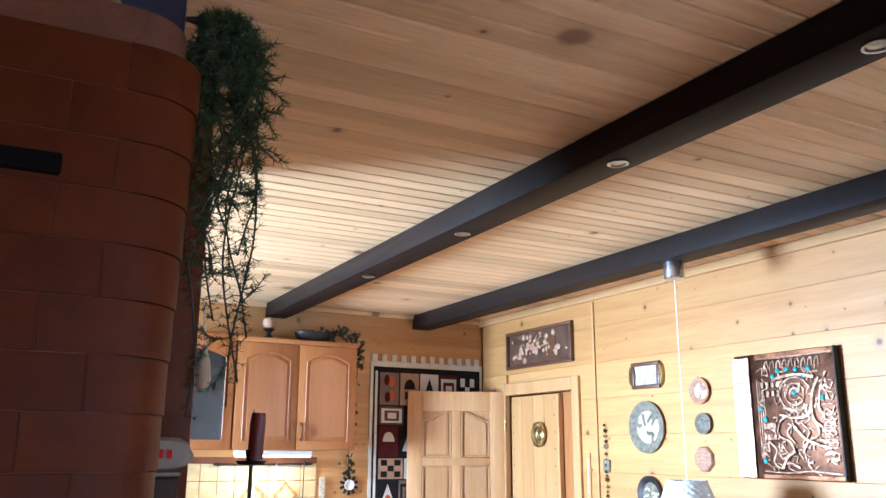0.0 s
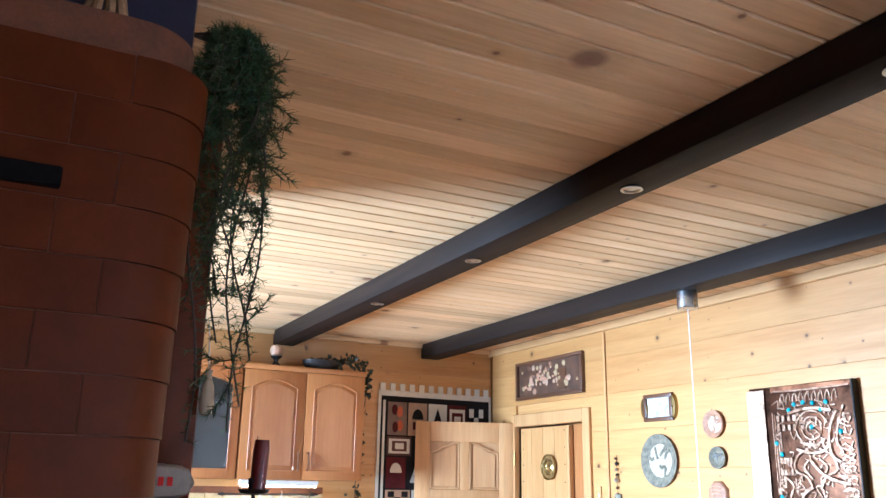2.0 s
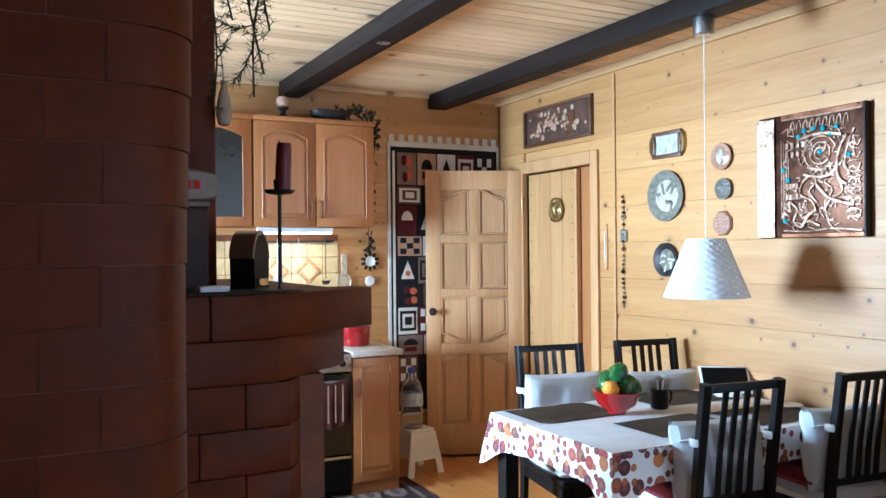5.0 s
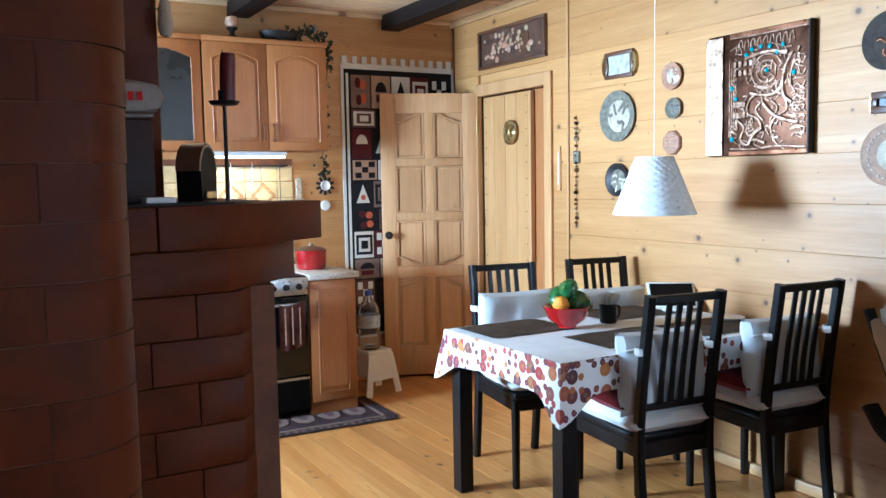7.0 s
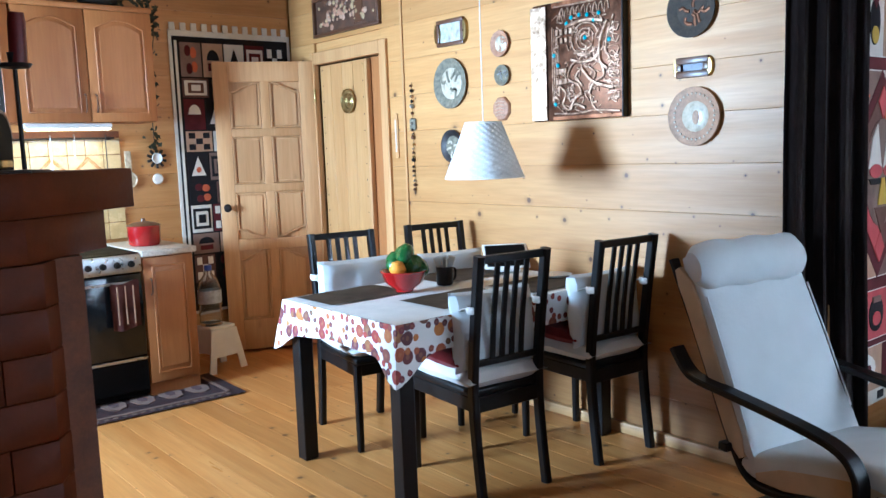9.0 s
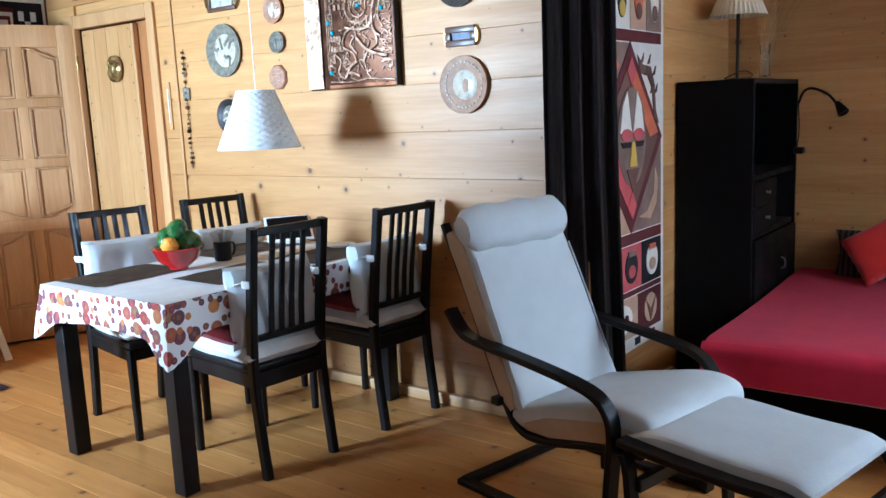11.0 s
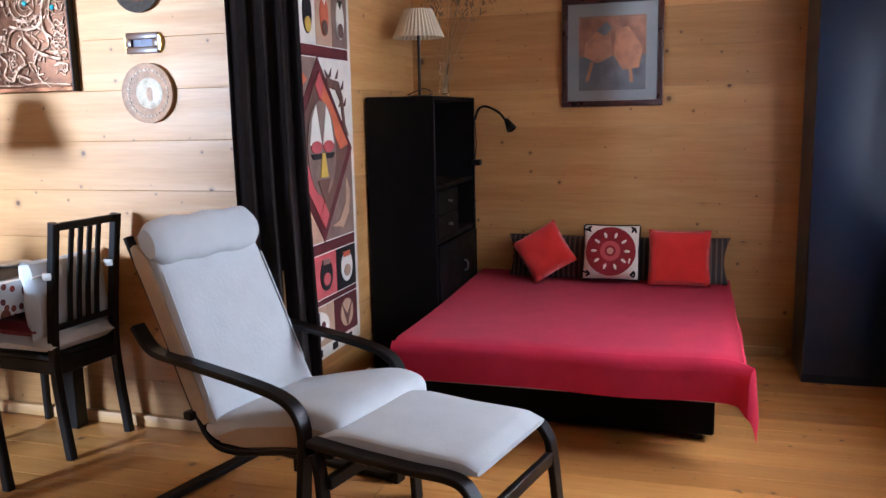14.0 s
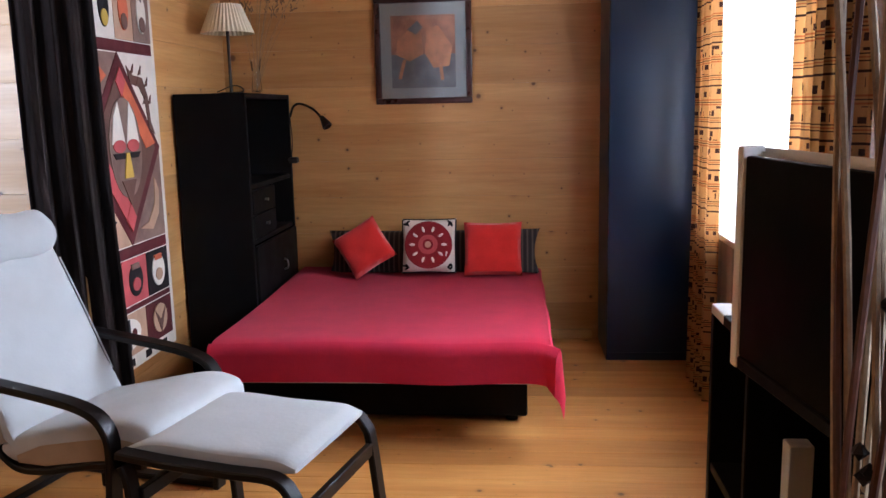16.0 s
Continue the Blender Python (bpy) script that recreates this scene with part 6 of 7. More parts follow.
def twig_vase():
    th = thing("floor_vase", "dark floor vase on the corner beside the television", "vase", pose(1.55, -0.5, 0))
    part("body", lathe([(0, 0.0), (0.09, 0.0), (0.1, 0.03), (0.11, 0.3), (0.08, 0.55), (0.055, 0.66), (0.065, 0.7), (0.055, 0.7), (0.045, 0.65), (0, 0.6)], 28), m_black, th)
    tw = thing("bamboo_sticks", "bundle of tall brown and pale sticks with dark ornaments", "dry sticks", pose(1.55, -0.5, 0.62))
    mp = surface("pale_stick", (0.38, 0.27, 0.16), 0.6, vary=0.3, scale=30)
    mb = surface("brown_stick", (0.1, 0.035, 0.018), 0.5, vary=0.35, scale=30)
    rnd = random.Random(21)
    for k in range(15):
        a, s = rnd.uniform(0, 6.28), rnd.uniform(0.02, 0.11)
        tip = Vector((s * math.cos(a), s * math.sin(a), rnd.uniform(1.15, 1.4)))
        base = Vector((rnd.uniform(-0.035, 0.035), rnd.uniform(-0.035, 0.035), 0))
        mid = base.lerp(tip, 0.5) + Vector((rnd.gauss(0, 0.02), rnd.gauss(0, 0.02), 0))
        part("stick", sweep(curve_pts([base, mid, tip], 5), 0.011, 0.011, round_seg=7, taper=None), mp if k % 2 == 0 else mb, tw)
    for k, (z, o) in enumerate(((0.28, 0.03), (0.52, 0.06), (0.78, 0.07), (0.98, 0.07))):
        bm = bmesh.new()
        for j in range(14):
            q = Vector((o * 0.3 + rnd.gauss(0, 0.022), -o + rnd.gauss(0, 0.022), z + rnd.gauss(0, 0.022)))
            lathe([(0, -0.014), (0.013, 0), (0, 0.014)], 6, bm, Matrix.Translation(q))
        tagged(part("ornament", bm, m_dark_iron, tw, "dark spiky ornament"), "dark spiky ornament", kind="stuff")
    return th


twig_vase()


# ---- brick stove ----
def rounded_column(x0, x1, y0, y1, z0, z1, r):
    """A block whose front right edge is rounded."""
    pts = [(x0, y1), (x0, y0)]
    for k in range(9):
        a = -math.pi / 2 + math.pi / 2 * k / 8
        pts.append((x1 - r + r * math.cos(a), y0 + r + r * math.sin(a)))
    pts.append((x1, y1))
    return poly([(x, y, z0) for x, y in pts], z1 - z0, None, "z")


def brick_stove():
    th = thing("brick_stove", "tall dark red-brown brick stove with a stepped side ledge", "stove")
    x0, x1, y0, y1, zt = -0.62, 0.572, 1.45, 2.3, 2.31
    part("core", rounded_column(x0 + 0.006, x1 - 0.003, y0 + 0.0025, y1, 0, zt - 0.004, 0.093), m_mortar, th)
    h, g = 0.0775, 0.0009
    rows = int(zt / h)
    meshes = {}
    for k in range(rows):
        z = k * h
        dx = 0.032 * max(0.0, z - 1.4)
        off = 0.0 if k % 2 else -0.125
        x = x1 - 0.19 + off * 0.6
        # the rounded corner stone of this course
        key = ("corner", k % 2)
        cx = x1 - 0.19 + (0.0 if k % 2 else 0.07)
        if key not in meshes:
            meshes[key] = mesh_of(rounded_column(cx + g, x1, y0, y0 + 0.22, 0, h - 2 * g, 0.095), "brick", m_brick)
        ob = new("brick", meshes[key])
        ob.parent = th
        ob.matrix_basis = pose(dx, 0, z + g)
        x = cx
        while x > x0 + 0.02:
            a = max(x - 0.25, x0)
            key = ("b", round(x - a, 3))
            if key not in meshes:
                meshes[key] = mesh_of(box(0, x - a - 2 * g, 0, 0.05, 0, h - 2 * g, 0.0009), "brick", m_brick)
            ob = new("brick", meshes[key])
            ob.parent = th
            ob.matrix_basis = pose(a + g + dx, y0 + 0.0012 * math.sin(7.3 * k + 11 * x), z + g)
            x = a
        # side stones
        ym = y0 + 0.22
        while ym < y1 - 0.02:
            b = min(ym + (0.25 if (k % 2 or ym > y0 + 0.3) else 0.125), y1)
            key = ("s", round(b - ym, 3))
            if key not in meshes:
                meshes[key] = mesh_of(box(-0.05, 0, 0, b - ym - 2 * g, 0, h - 2 * g, 0.0009), "brick", m_brick)
            ob = new("brick", meshes[key])
            ob.parent = th
            ob.matrix_basis = pose(x1 + dx + 0.0012 * math.sin(5.1 * k), ym + g, z + g)
            ym = b
    part("damper", box(0.12, 0.402, y0 - 0.012, y0 + 0.02, 2.025, 2.055, 0.003), m_black_matt, th, "black iron damper slot")
    # second flue block behind, up to the ceiling
    part("flue", box(-0.3, 0.80, 2.42, 3.2, 1.395, CZ - 0.001, 0.01, 2), m_brick, th)
    # side wing: a flat front in one plane, its corner cut off, and two corbelled tiers on top
    def tier(name, xa, xc, xb, fy, za, zb):
        pts = [(xa, fy + 0.3), (xa, fy), (xc, fy), (xb, fy + 0.2), (xb, fy + 0.3)]
        bm = poly([(x, y, za) for x, y in pts], zb - za, None, "z")
        bmesh.ops.bevel(bm, geom=bm.edges[:], offset=0.0018, segments=1, affect="EDGES")
        part(name, bm, m_brick, th)
    tier("ledge", 0.72, 0.84, 1.165, 2.10, 1.299, 1.395)
    part("ledge", box(0.58, 0.718, 2.10, 2.4, 1.299, 1.395, 0.004), m_brick, th)
    tier("ledge", 0.66, 0.868, 1.095, 2.118, 1.201, 1.2965)
    part("ledge", box(0.58, 0.658, 2.118, 2.4, 1.201, 1.2965, 0.004), m_brick, th)
    part("ledge_core", box(0.58, 1.09, 2.405, 3.28, 1.2, 1.394, 0.004), m_brick, th)
    hh = 0.0998
    for k in range(12):
        z, o = k * hh, 0.0012 * (k % 2)
        cut = 0.80 if k % 2 else 0.70
        tier("brick", cut + 0.0009, 0.90, 1.035 + o, 2.14 - o, z + 0.0008, z + hh - 0.0008)
        part("brick", box(0.58, cut - 0.0009, 2.14 - o, 2.4, z + 0.0008, z + hh - 0.0008, 0.0018), m_brick, th)
        part("brick", box(0.92, 1.035 + o, 2.443, 2.70 + 0.1 * (k % 2), z + 0.0008, z + hh - 0.0008, 0.0018), m_brick, th)
        part("brick", box(0.92, 1.035 + o, 2.703 + 0.1 * (k % 2), 3.28, z + 0.0008, z + hh - 0.0008, 0.0018), m_brick, th)
    part("wing_core", box(0.582, 1.0, 2.2, 3.26, 0.0, 1.199, 0), m_mortar, th)
    return th


brick_stove()


# ---- things on the stove ----
def asparagus_fern():
    th = thing("trailing_fern", "trailing feathery green fern hanging down the stove edge", "plant", pose(0.645, 1.62, 2.36))
    part("pot", lathe([(0, 0), (0.055, 0), (0.06, 0.01), (0.075, 0.1), (0.08, 0.1), (0.08, 0.115), (0.07, 0.115), (0.065, 0.1), (0, 0.09)], 24), m_terracotta, th, "", pose(-0.13, 0.12, -0.02))
    rnd = random.Random(17)
    m_leaf = surface("fern_green", (0.03, 0.07, 0.016), 0.6, vary=0.45, scale=50, grain=0.1)
    m_stem = surface("fern_stem", (0.045, 0.032, 0.018), 0.7, vary=0.3, scale=50)
    m_old = surface("fern_olive", (0.06, 0.085, 0.025), 0.65, vary=0.4, scale=50)
    for k in range(22):
        L = rnd.uniform(0.3, 0.68) if k < 12 else rnd.uniform(0.12, 0.3)
        dx, dy = rnd.uniform(-0.045, 0.06), rnd.uniform(-0.06, 0.1)
        pts, p = [], Vector((-0.06 + rnd.uniform(-0.02, 0.03), 0.03, 0.05))
        pts.append(p.copy())
        pts.append(Vector((dx * 0.6, dy * 0.6, 0.04)))
        n = 7
        for j in range(1, n + 1):
            t = j / n
            pts.append(Vector((dx + 0.022 * math.sin(7 * t + k * 1.7) + 0.016 * t * (k % 3 - 0.8), dy + 0.022 * math.cos(6 * t + k), 0.02 - L * t)))
        line = curve_pts(pts, 5)
        part("stem", sweep(line, 0.0035, 0.0035, round_seg=5), m_stem, th)
        bm = bmesh.new()
        m = len(line)
        for i in range(4, m):
            f = i / m
            dense = 11 if f < 0.45 else (4 if k % 2 else 6)
            for _ in range(dense):
                if rnd.random() < 0.25 * f:
                    continue
                c = line[i].lerp(line[i - 1], rnd.random())
                d = Vector((rnd.gauss(0, 1), rnd.gauss(0, 1), rnd.gauss(0.1, 0.8))).normalized()
                s = rnd.uniform(0.014, 0.034)
                side = d.cross(Vector((rnd.random(), rnd.random(), 0.4))).normalized() * 0.0011
                a, b, e = bm.verts.new(c - side), bm.verts.new(c + side), bm.verts.new(c + d * s)
                bm.faces.new((a, b, e))
                q = c + d * s * 0.45
                for sg in (-1, 1):
                    e2 = (d + side.normalized() * sg * 0.9).normalized()
                    a, b, e = bm.verts.new(q - side), bm.verts.new(q + side), bm.verts.new(q + e2 * s * 0.5)
                    bm.faces.new((a, b, e))
        # crooked side twigs with needles towards their tips
        for i in range(8, m, 7):
            out = Vector((rnd.gauss(0.15, 0.6), rnd.gauss(-0.2, 0.6), rnd.gauss(-0.1, 0.5))).normalized()
            reach = rnd.uniform(0.035, 0.085)
            tw = curve_pts([line[i], line[i] + out * reach * 0.5 + Vector((0, 0, rnd.uniform(-0.012, 0.012))), line[i] + out * reach], 4)
            part("twig", sweep(tw, 0.0022, 0.0022, round_seg=4), m_stem, th)
            for q in tw[2:]:
                for _ in range(5):
                    d = (out + Vector((rnd.gauss(0, 0.8), rnd.gauss(0, 0.8), rnd.gauss(0, 0.8)))).normalized()
                    side = d.cross(Vector((0.3, rnd.random(), 0.4))).normalized() * 0.0011
                    bm.faces.new((bm.verts.new(q - side), bm.verts.new(q + side), bm.verts.new(q + d * rnd.uniform(0.012, 0.024))))
        part("needles", bm, m_leaf if k % 3 else m_old, th, "fine needle-like leaves")
    return th


asparagus_fern()


def basket():
    th = thing("wicker_cone", "pale dry bundle of sheaves standing on the stove top", "basket", pose(0.43, 1.53, 2.3))
    mw = surface("straw", (0.3, 0.17, 0.075), 0.75, vary=0.35, scale=50, grain=0.3)
    rnd = random.Random(2)
    for k in range(9):
        a = 0.7 * k
        part("stalk", sweep(curve_pts([(0.035 * math.cos(a), 0.035 * math.sin(a), 0.0), (0.016 * math.cos(a), 0.016 * math.sin(a), 0.12), (0.02 * math.cos(a), 0.02 * math.sin(a), 0.27)], 4), 0.014, 0.014, round_seg=6), mw, th)
    part("band", lathe([(0.028, 0.1), (0.033, 0.107), (0.028, 0.115)], 16), mw, th)
    return th


basket()
crate = thing("blue_box", "dark blue storage box on top of the stove", "box", pose(0.36, 1.78, 2.31))
part("body", box(-0.3, 0.22, -0.15, 0.3, 0, 0.24, 0.01, 2), surface("blue_plastic", (0.006, 0.012, 0.04), 0.35, vary=0.2, scale=8), crate)
part("lid", box(-0.31, 0.23, -0.16, 0.31, 0.241, 0.265, 0.008, 2), surface("blue_lid", (0.008, 0.015, 0.045), 0.35, vary=0.2, scale=8), crate)


def candlestick():
    th = thing("candlestick", "dark red candle on a tall thin iron candlestick", "candlestick", pose(0.897, 2.2, 1.395))
    part("foot", lathe([(0, 0.008), (0.05, 0.006), (0.06, 0.0), (0, 0)], 24), m_dark_iron, th)
    part("stem", lathe([(0.005, 0.006), (0.0045, 0.222), (0.005, 0.224)], 10), m_dark_iron, th)
    part("drip_pan", lathe([(0, 0.224), (0.03, 0.228), (0.036, 0.236), (0.03, 0.234), (0.012, 0.234), (0.014, 0.26), (0, 0.26)], 20), m_dark_iron, th)
    part("candle", lathe([(0, 0.237), (0.018, 0.237), (0.0185, 0.325), (0.016, 0.345), (0, 0.343)], 18), surface("red_wax", (0.13, 0.012, 0.01), 0.4, vary=0.25, scale=30), th, "dark red candle", pose(0, 0, 0, 0, 2, 0))
    part("wick", lathe([(0.0012, 0.34), (0.0012, 0.353)], 6), m_black, th)
    return th


candlestick()


def iron_clock():
    th = thing("mantel_clock", "dark arched mantel clock with brass edge on the ledge", "clock", pose(0.83, 2.33, 1.395, 0, 0, 55))
    pts = [(-0.045, 0, 0.0), (0.045, 0, 0.0), (0.05, 0, 0.06)] + [(0.05 * math.cos(a), 0, 0.075 + 0.06 * math.sin(a)) for a in [math.pi * k / 10 for k in range(11)]] + [(-0.05, 0, 0.06)]
    part("body", poly(pts, 0.06), m_black_matt, th)
    part("rim", sweep([(0.052 * math.cos(a), -0.03, 0.078 + 0.062 * math.sin(a)) for a in [math.pi * k / 12 for k in range(13)]], 0.01, 0.06, up=(0, 1, 0)), m_walnut, th, "brown wooden hood")
    part("plate", box(-0.03, 0.03, -0.066, -0.06, 0.012, 0.03, 0.002), m_brass, th)
    return th


iron_clock()
solid("paper_strip", box(-0.032, 0.032, -0.025, 0.025, 0, 0.013, 0.002), m_white, "small white card box on the stove ledge", "box", at=pose(0.735, 2.165, 1.402, 0, 0, 3))
solid("iron_tray", box(-0.13, 0.16, -0.06, 0.14, 0, 0.008, 0.003), m_dark_iron, "flat dark iron tray on the ledge", "tray", at=pose(0.735, 2.19, 1.394))
tin = thing("coffee_tin", "dark brown patterned tin box on the ledge", "tin", pose(0.69, 2.33, 1.402))
part("body", box(-0.085, 0.06, -0.06, 0.06, 0, 0.19, 0.006, 2), surface("dark_printed_tin", (0.035, 0.012, 0.007), 0.7, vary=0.7, scale=22, grain=0.1), tin)
part("lid", box(-0.088, 0.063, -0.063, 0.063, 0.19, 0.205, 0.004), m_walnut, tin)
pack = thing("paper_pack", "white paper packet with red print lying on the tin", "packet", pose(0.7, 2.33, 1.61))
part("bag", cushion(0.17, 0.1, 0.075, 0.3, 12, 3), surface("white_paper", (0.3, 0.24, 0.19), 0.6, vary=0.15, scale=20), pack, "", pose(0, 0, 0.034))
for k in range(5):
    part("print_bar", box(-0.06 + 0.02 * k, -0.048 + 0.02 * k, -0.051, -0.047, 0.025, 0.045, 0), m_red, pack)
rag = thing("hanging_bunch", "pale cloth bag of garlic hanging from the flue", "hanging bag", pose(0.815, 2.4, 1.83))
part("bag", lathe([(0, -0.03), (0.014, -0.024), (0.02, 0.0), (0.015, 0.045), (0.007, 0.07), (0.01, 0.085), (0, 0.085)], 14), m_beige, rag)
part("string", sweep([(0, 0, 0.08), (-0.006, 0.02, 0.2)], 0.004, 0.004, round_seg=5), m_white_cloth, rag)


# ---- kitchen ----
def front_with_field(parent, x0, x1, z0, z1, y, glazed=False, arch=True):
    w, h = x1 - x0, z1 - z0
    d = part("door", box(x0, x1, y, y + 0.02, z0, z1, 0.004, 2), m_cabinet, parent)
    m = 0.055
    n = 14
    top = [(x0 + m + (w - 2 * m) * k / n, y, z1 - m - (0.05 * (1 - math.sin(math.pi * k / n)) if arch else 0)) for k in range(n + 1)]
    pts = [(x0 + m, y, z0 + m), (x1 - m, y, z0 + m)] + top[::-1]
    if glazed:
        part("pane", poly(pts, 0.003), m_smoked, d, "dark smoked glass")
        part("bead", sweep(pts + pts[:1], 0.01, 0.01, up=(0, 1, 0)), m_cabinet, d)
    else:
        part("bead", sweep(pts + pts[:1], 0.009, 0.009, up=(0, 1, 0)), m_cabinet, d)
        ins = [(x0 + w / 2 + (p[0] - x0 - w / 2) * 0.84, y, z0 + h / 2 + (p[2] - z0 - h / 2) * 0.9) for p in pts]
        bm = poly(ins, 0.006)
        part("raised_field", bm, m_cabinet, d)
    return d


m_smoked = surface("smoked_glass", (0.02, 0.018, 0.014), 0.3, vary=0.3, scale=5, grain=0.02)


def wall_cabinet(x0, x1, y0, z0, z1, doors, label):
    th = thing("wall_cabinet", label, "kitchen cabinet", pose(0, 0, 0), "kitchen wall cabinets")
    part("body", box(x0, x1, y0 + 0.022, NY - 0.002, z0, z1, 0.003), m_cabinet, th)
    n = len(doors)
    for k, g in enumerate(doors):
        a, b = x0 + (x1 - x0) * k / n + 0.002, x0 + (x1 - x0) * (k + 1) / n - 0.002
        d = front_with_field(th, a, b, z0 + 0.002, z1 - 0.035, y0, g)
        hx = b - 0.03 if (k == 0 and n > 1) else a + 0.03
        part("handle", sweep(curve_pts([(hx, y0 - 0.002, z0 + 0.06), (hx, y0 - 0.022, z0 + 0.075), (hx, y0 - 0.022, z0 + 0.15), (hx, y0 - 0.002, z0 + 0.165)], 3), 0.012, 0.01, round_seg=8, up=(1, 0, 0)), m_walnut, d, "dark wooden handle")
    part("cornice", box(x0 - 0.006, x1 + 0.006, y0 - 0.012, NY - 0.003, z1 - 0.033, z1, 0.008, 2), m_cabinet, th)
    return th


wall_cabinet(1.648, 2.455, 5.42, 1.645, 2.345, (False, False), "orange-brown wooden wall cabinet with two arched doors")
wall_cabinet(1.18, 1.64, 5.42, 1.645, 2.345, (True,), "orange-brown wall cabinet with a smoked glass door")

strip = thing("light_strip", "lit white light strip under the wall cabinet", "lamp")
part("housing", box(1.68, 2.18, 5.46, 5.5, 1.612, 1.643, 0.004), m_white, strip)
part("tube", box(1.69, 2.17, 5.465, 5.495, 1.6, 1.6135, 0.003), glow("lit_tube", (1.0, 0.86, 0.58), 9.0), strip, "glowing tube")
area_lamp("strip_light", (1.93, 5.5, 1.59), (1.93, 5.62, 1.2), 0.46, 0.05, 7.5, (1.0, 0.8, 0.45))
rail = thing("utensil_rail", "dark utensil rail with hooks on the kitchen wall", "rail")
part("bar", sweep([(1.6, 5.66, 1.555), (2.25, 5.66, 1.555)], 0.014, 0.014, round_seg=10), m_dark_iron, rail)
for x in (1.63, 2.22):
    part("bracket", box(x - 0.01, x + 0.01, 5.66, NY - 0.001, 1.545, 1.565, 0.002), m_dark_iron, rail)
for x, L, kind in ((1.86, 0.22, 0), (2.0, 0.1, 1), (2.19, 0.24, 2)):
    u = thing("kitchen_tool", ("long-handled steel spatula hanging from the rail", "small steel hook hanging from the rail", "dark ladle hanging from the rail")[kind], "kitchen tool", group="tools on the rail")
    part("handle", sweep(curve_pts([(x, 5.65, 1.575), (x, 5.635, 1.565), (x, 5.645, 1.54), (x, 5.65, 1.54 - L)], 3), 0.008, 0.006, round_seg=6, up=(1, 0, 0)), m_steel if kind < 2 else m_dark_iron, u)
    if kind == 0:
        part("blade", box(x - 0.035, x + 0.035, 5.647, 5.652, 1.54 - L - 0.085, 1.54 - L, 0.002), m_steel, u)
    if kind == 2:
        part("bowl", lathe([(0, 0.0), (0.022, 0.008), (0.03, 0.03), (0.026, 0.03), (0, 0.006)], 16), m_dark_iron, u, "", pose(x, 5.648, 1.54 - L - 0.04))

# tiled splashback: square tiles with some set on their corners
m_tile = surface("ochre_tile", (0.6, 0.44, 0.2), 0.25, vary=0.15, scale=12, grain=0.1, coat=0.4)
m_tile2 = surface("patterned_tile", (0.45, 0.22, 0.06), 0.25, vary=0.3, scale=40, grain=0.2, coat=0.4)
splash = thing("splashback", "ochre tiled splashback with diamond-set tiles", "tiles", kind="structure")
part("bed", box(1.2, 2.3, NY - 0.006, NY - 0.0005, 0.9, 1.6, 0), m_mortar, splash)
tmesh = mesh_of(box(0.0015, 0.1085, -0.012, -0.005, 0.0015, 0.1085, 0.002), "tile", m_tile)
for i in range(10):
    for j in range(6):
        t = new("tile", tmesh)
        t.parent = splash
        t.matrix_basis = pose(1.2 + 0.11 * i, NY, 0.9 + 0.11 * j + (0.0 if j < 6 else 0))
dm = mesh_of(box(-0.062, 0.062, -0.019, -0.012, -0.062, 0.062, 0.003), "tile", m_tile2)
dm2 = mesh_of(box(-0.042, 0.042, -0.023, -0.019, -0.042, 0.042, 0.003), "tile", m_tile)
for x in (1.87, 2.09):
    for msh in (dm, dm2):
        t = new("tile", msh)
        t.parent = splash
        t.matrix_basis = pose(x, NY, 1.355, 0, 45, 0)

spoon = thing("spoon_rest", "large pale glass spoon rest hanging on the kitchen wall", "wall ornament", pose(2.34, NY - 0.012, 1.34))
part("spoon", lathe([(0, 0.006), (0.045, 0.004), (0.052, 0.012), (0.056, 0.008), (0.05, 0), (0, 0)], 24), m_ivory, spoon, "", pose(0, 0, -0.06, 90, 0, 0))
part("stem", box(-0.022, 0.022, -0.012, -0.002, -0.02, 0.13, 0.005), m_ivory, spoon)
ck = thing("wall_clock", "small dark star-shaped clock with a white face", "clock", pose(2.535, NY - 0.01, 1.415))
for k in range(10):
    part("ray", box(-0.009, 0.009, -0.008, 0.002, 0.03, 0.068, 0.003), m_dark_iron, ck, "", pose(0, 0, 0, 0, 36 * k, 0))
part("face", lathe([(0, 0.004), (0.026, 0.004), (0.034, 0.01), (0.036, 0.0)], 24), m_white, ck, "white face", pose(0, -0.006, 0, 90, 0, 0))
wd = solid("wall_dial", lathe([(0, 0.016), (0.03, 0.014), (0.036, 0.006), (0.036, 0)], 24), m_white, "small round white wall dial", "thermostat", at=pose(2.537, NY - 0.001, 1.277, 90, 0, 0))


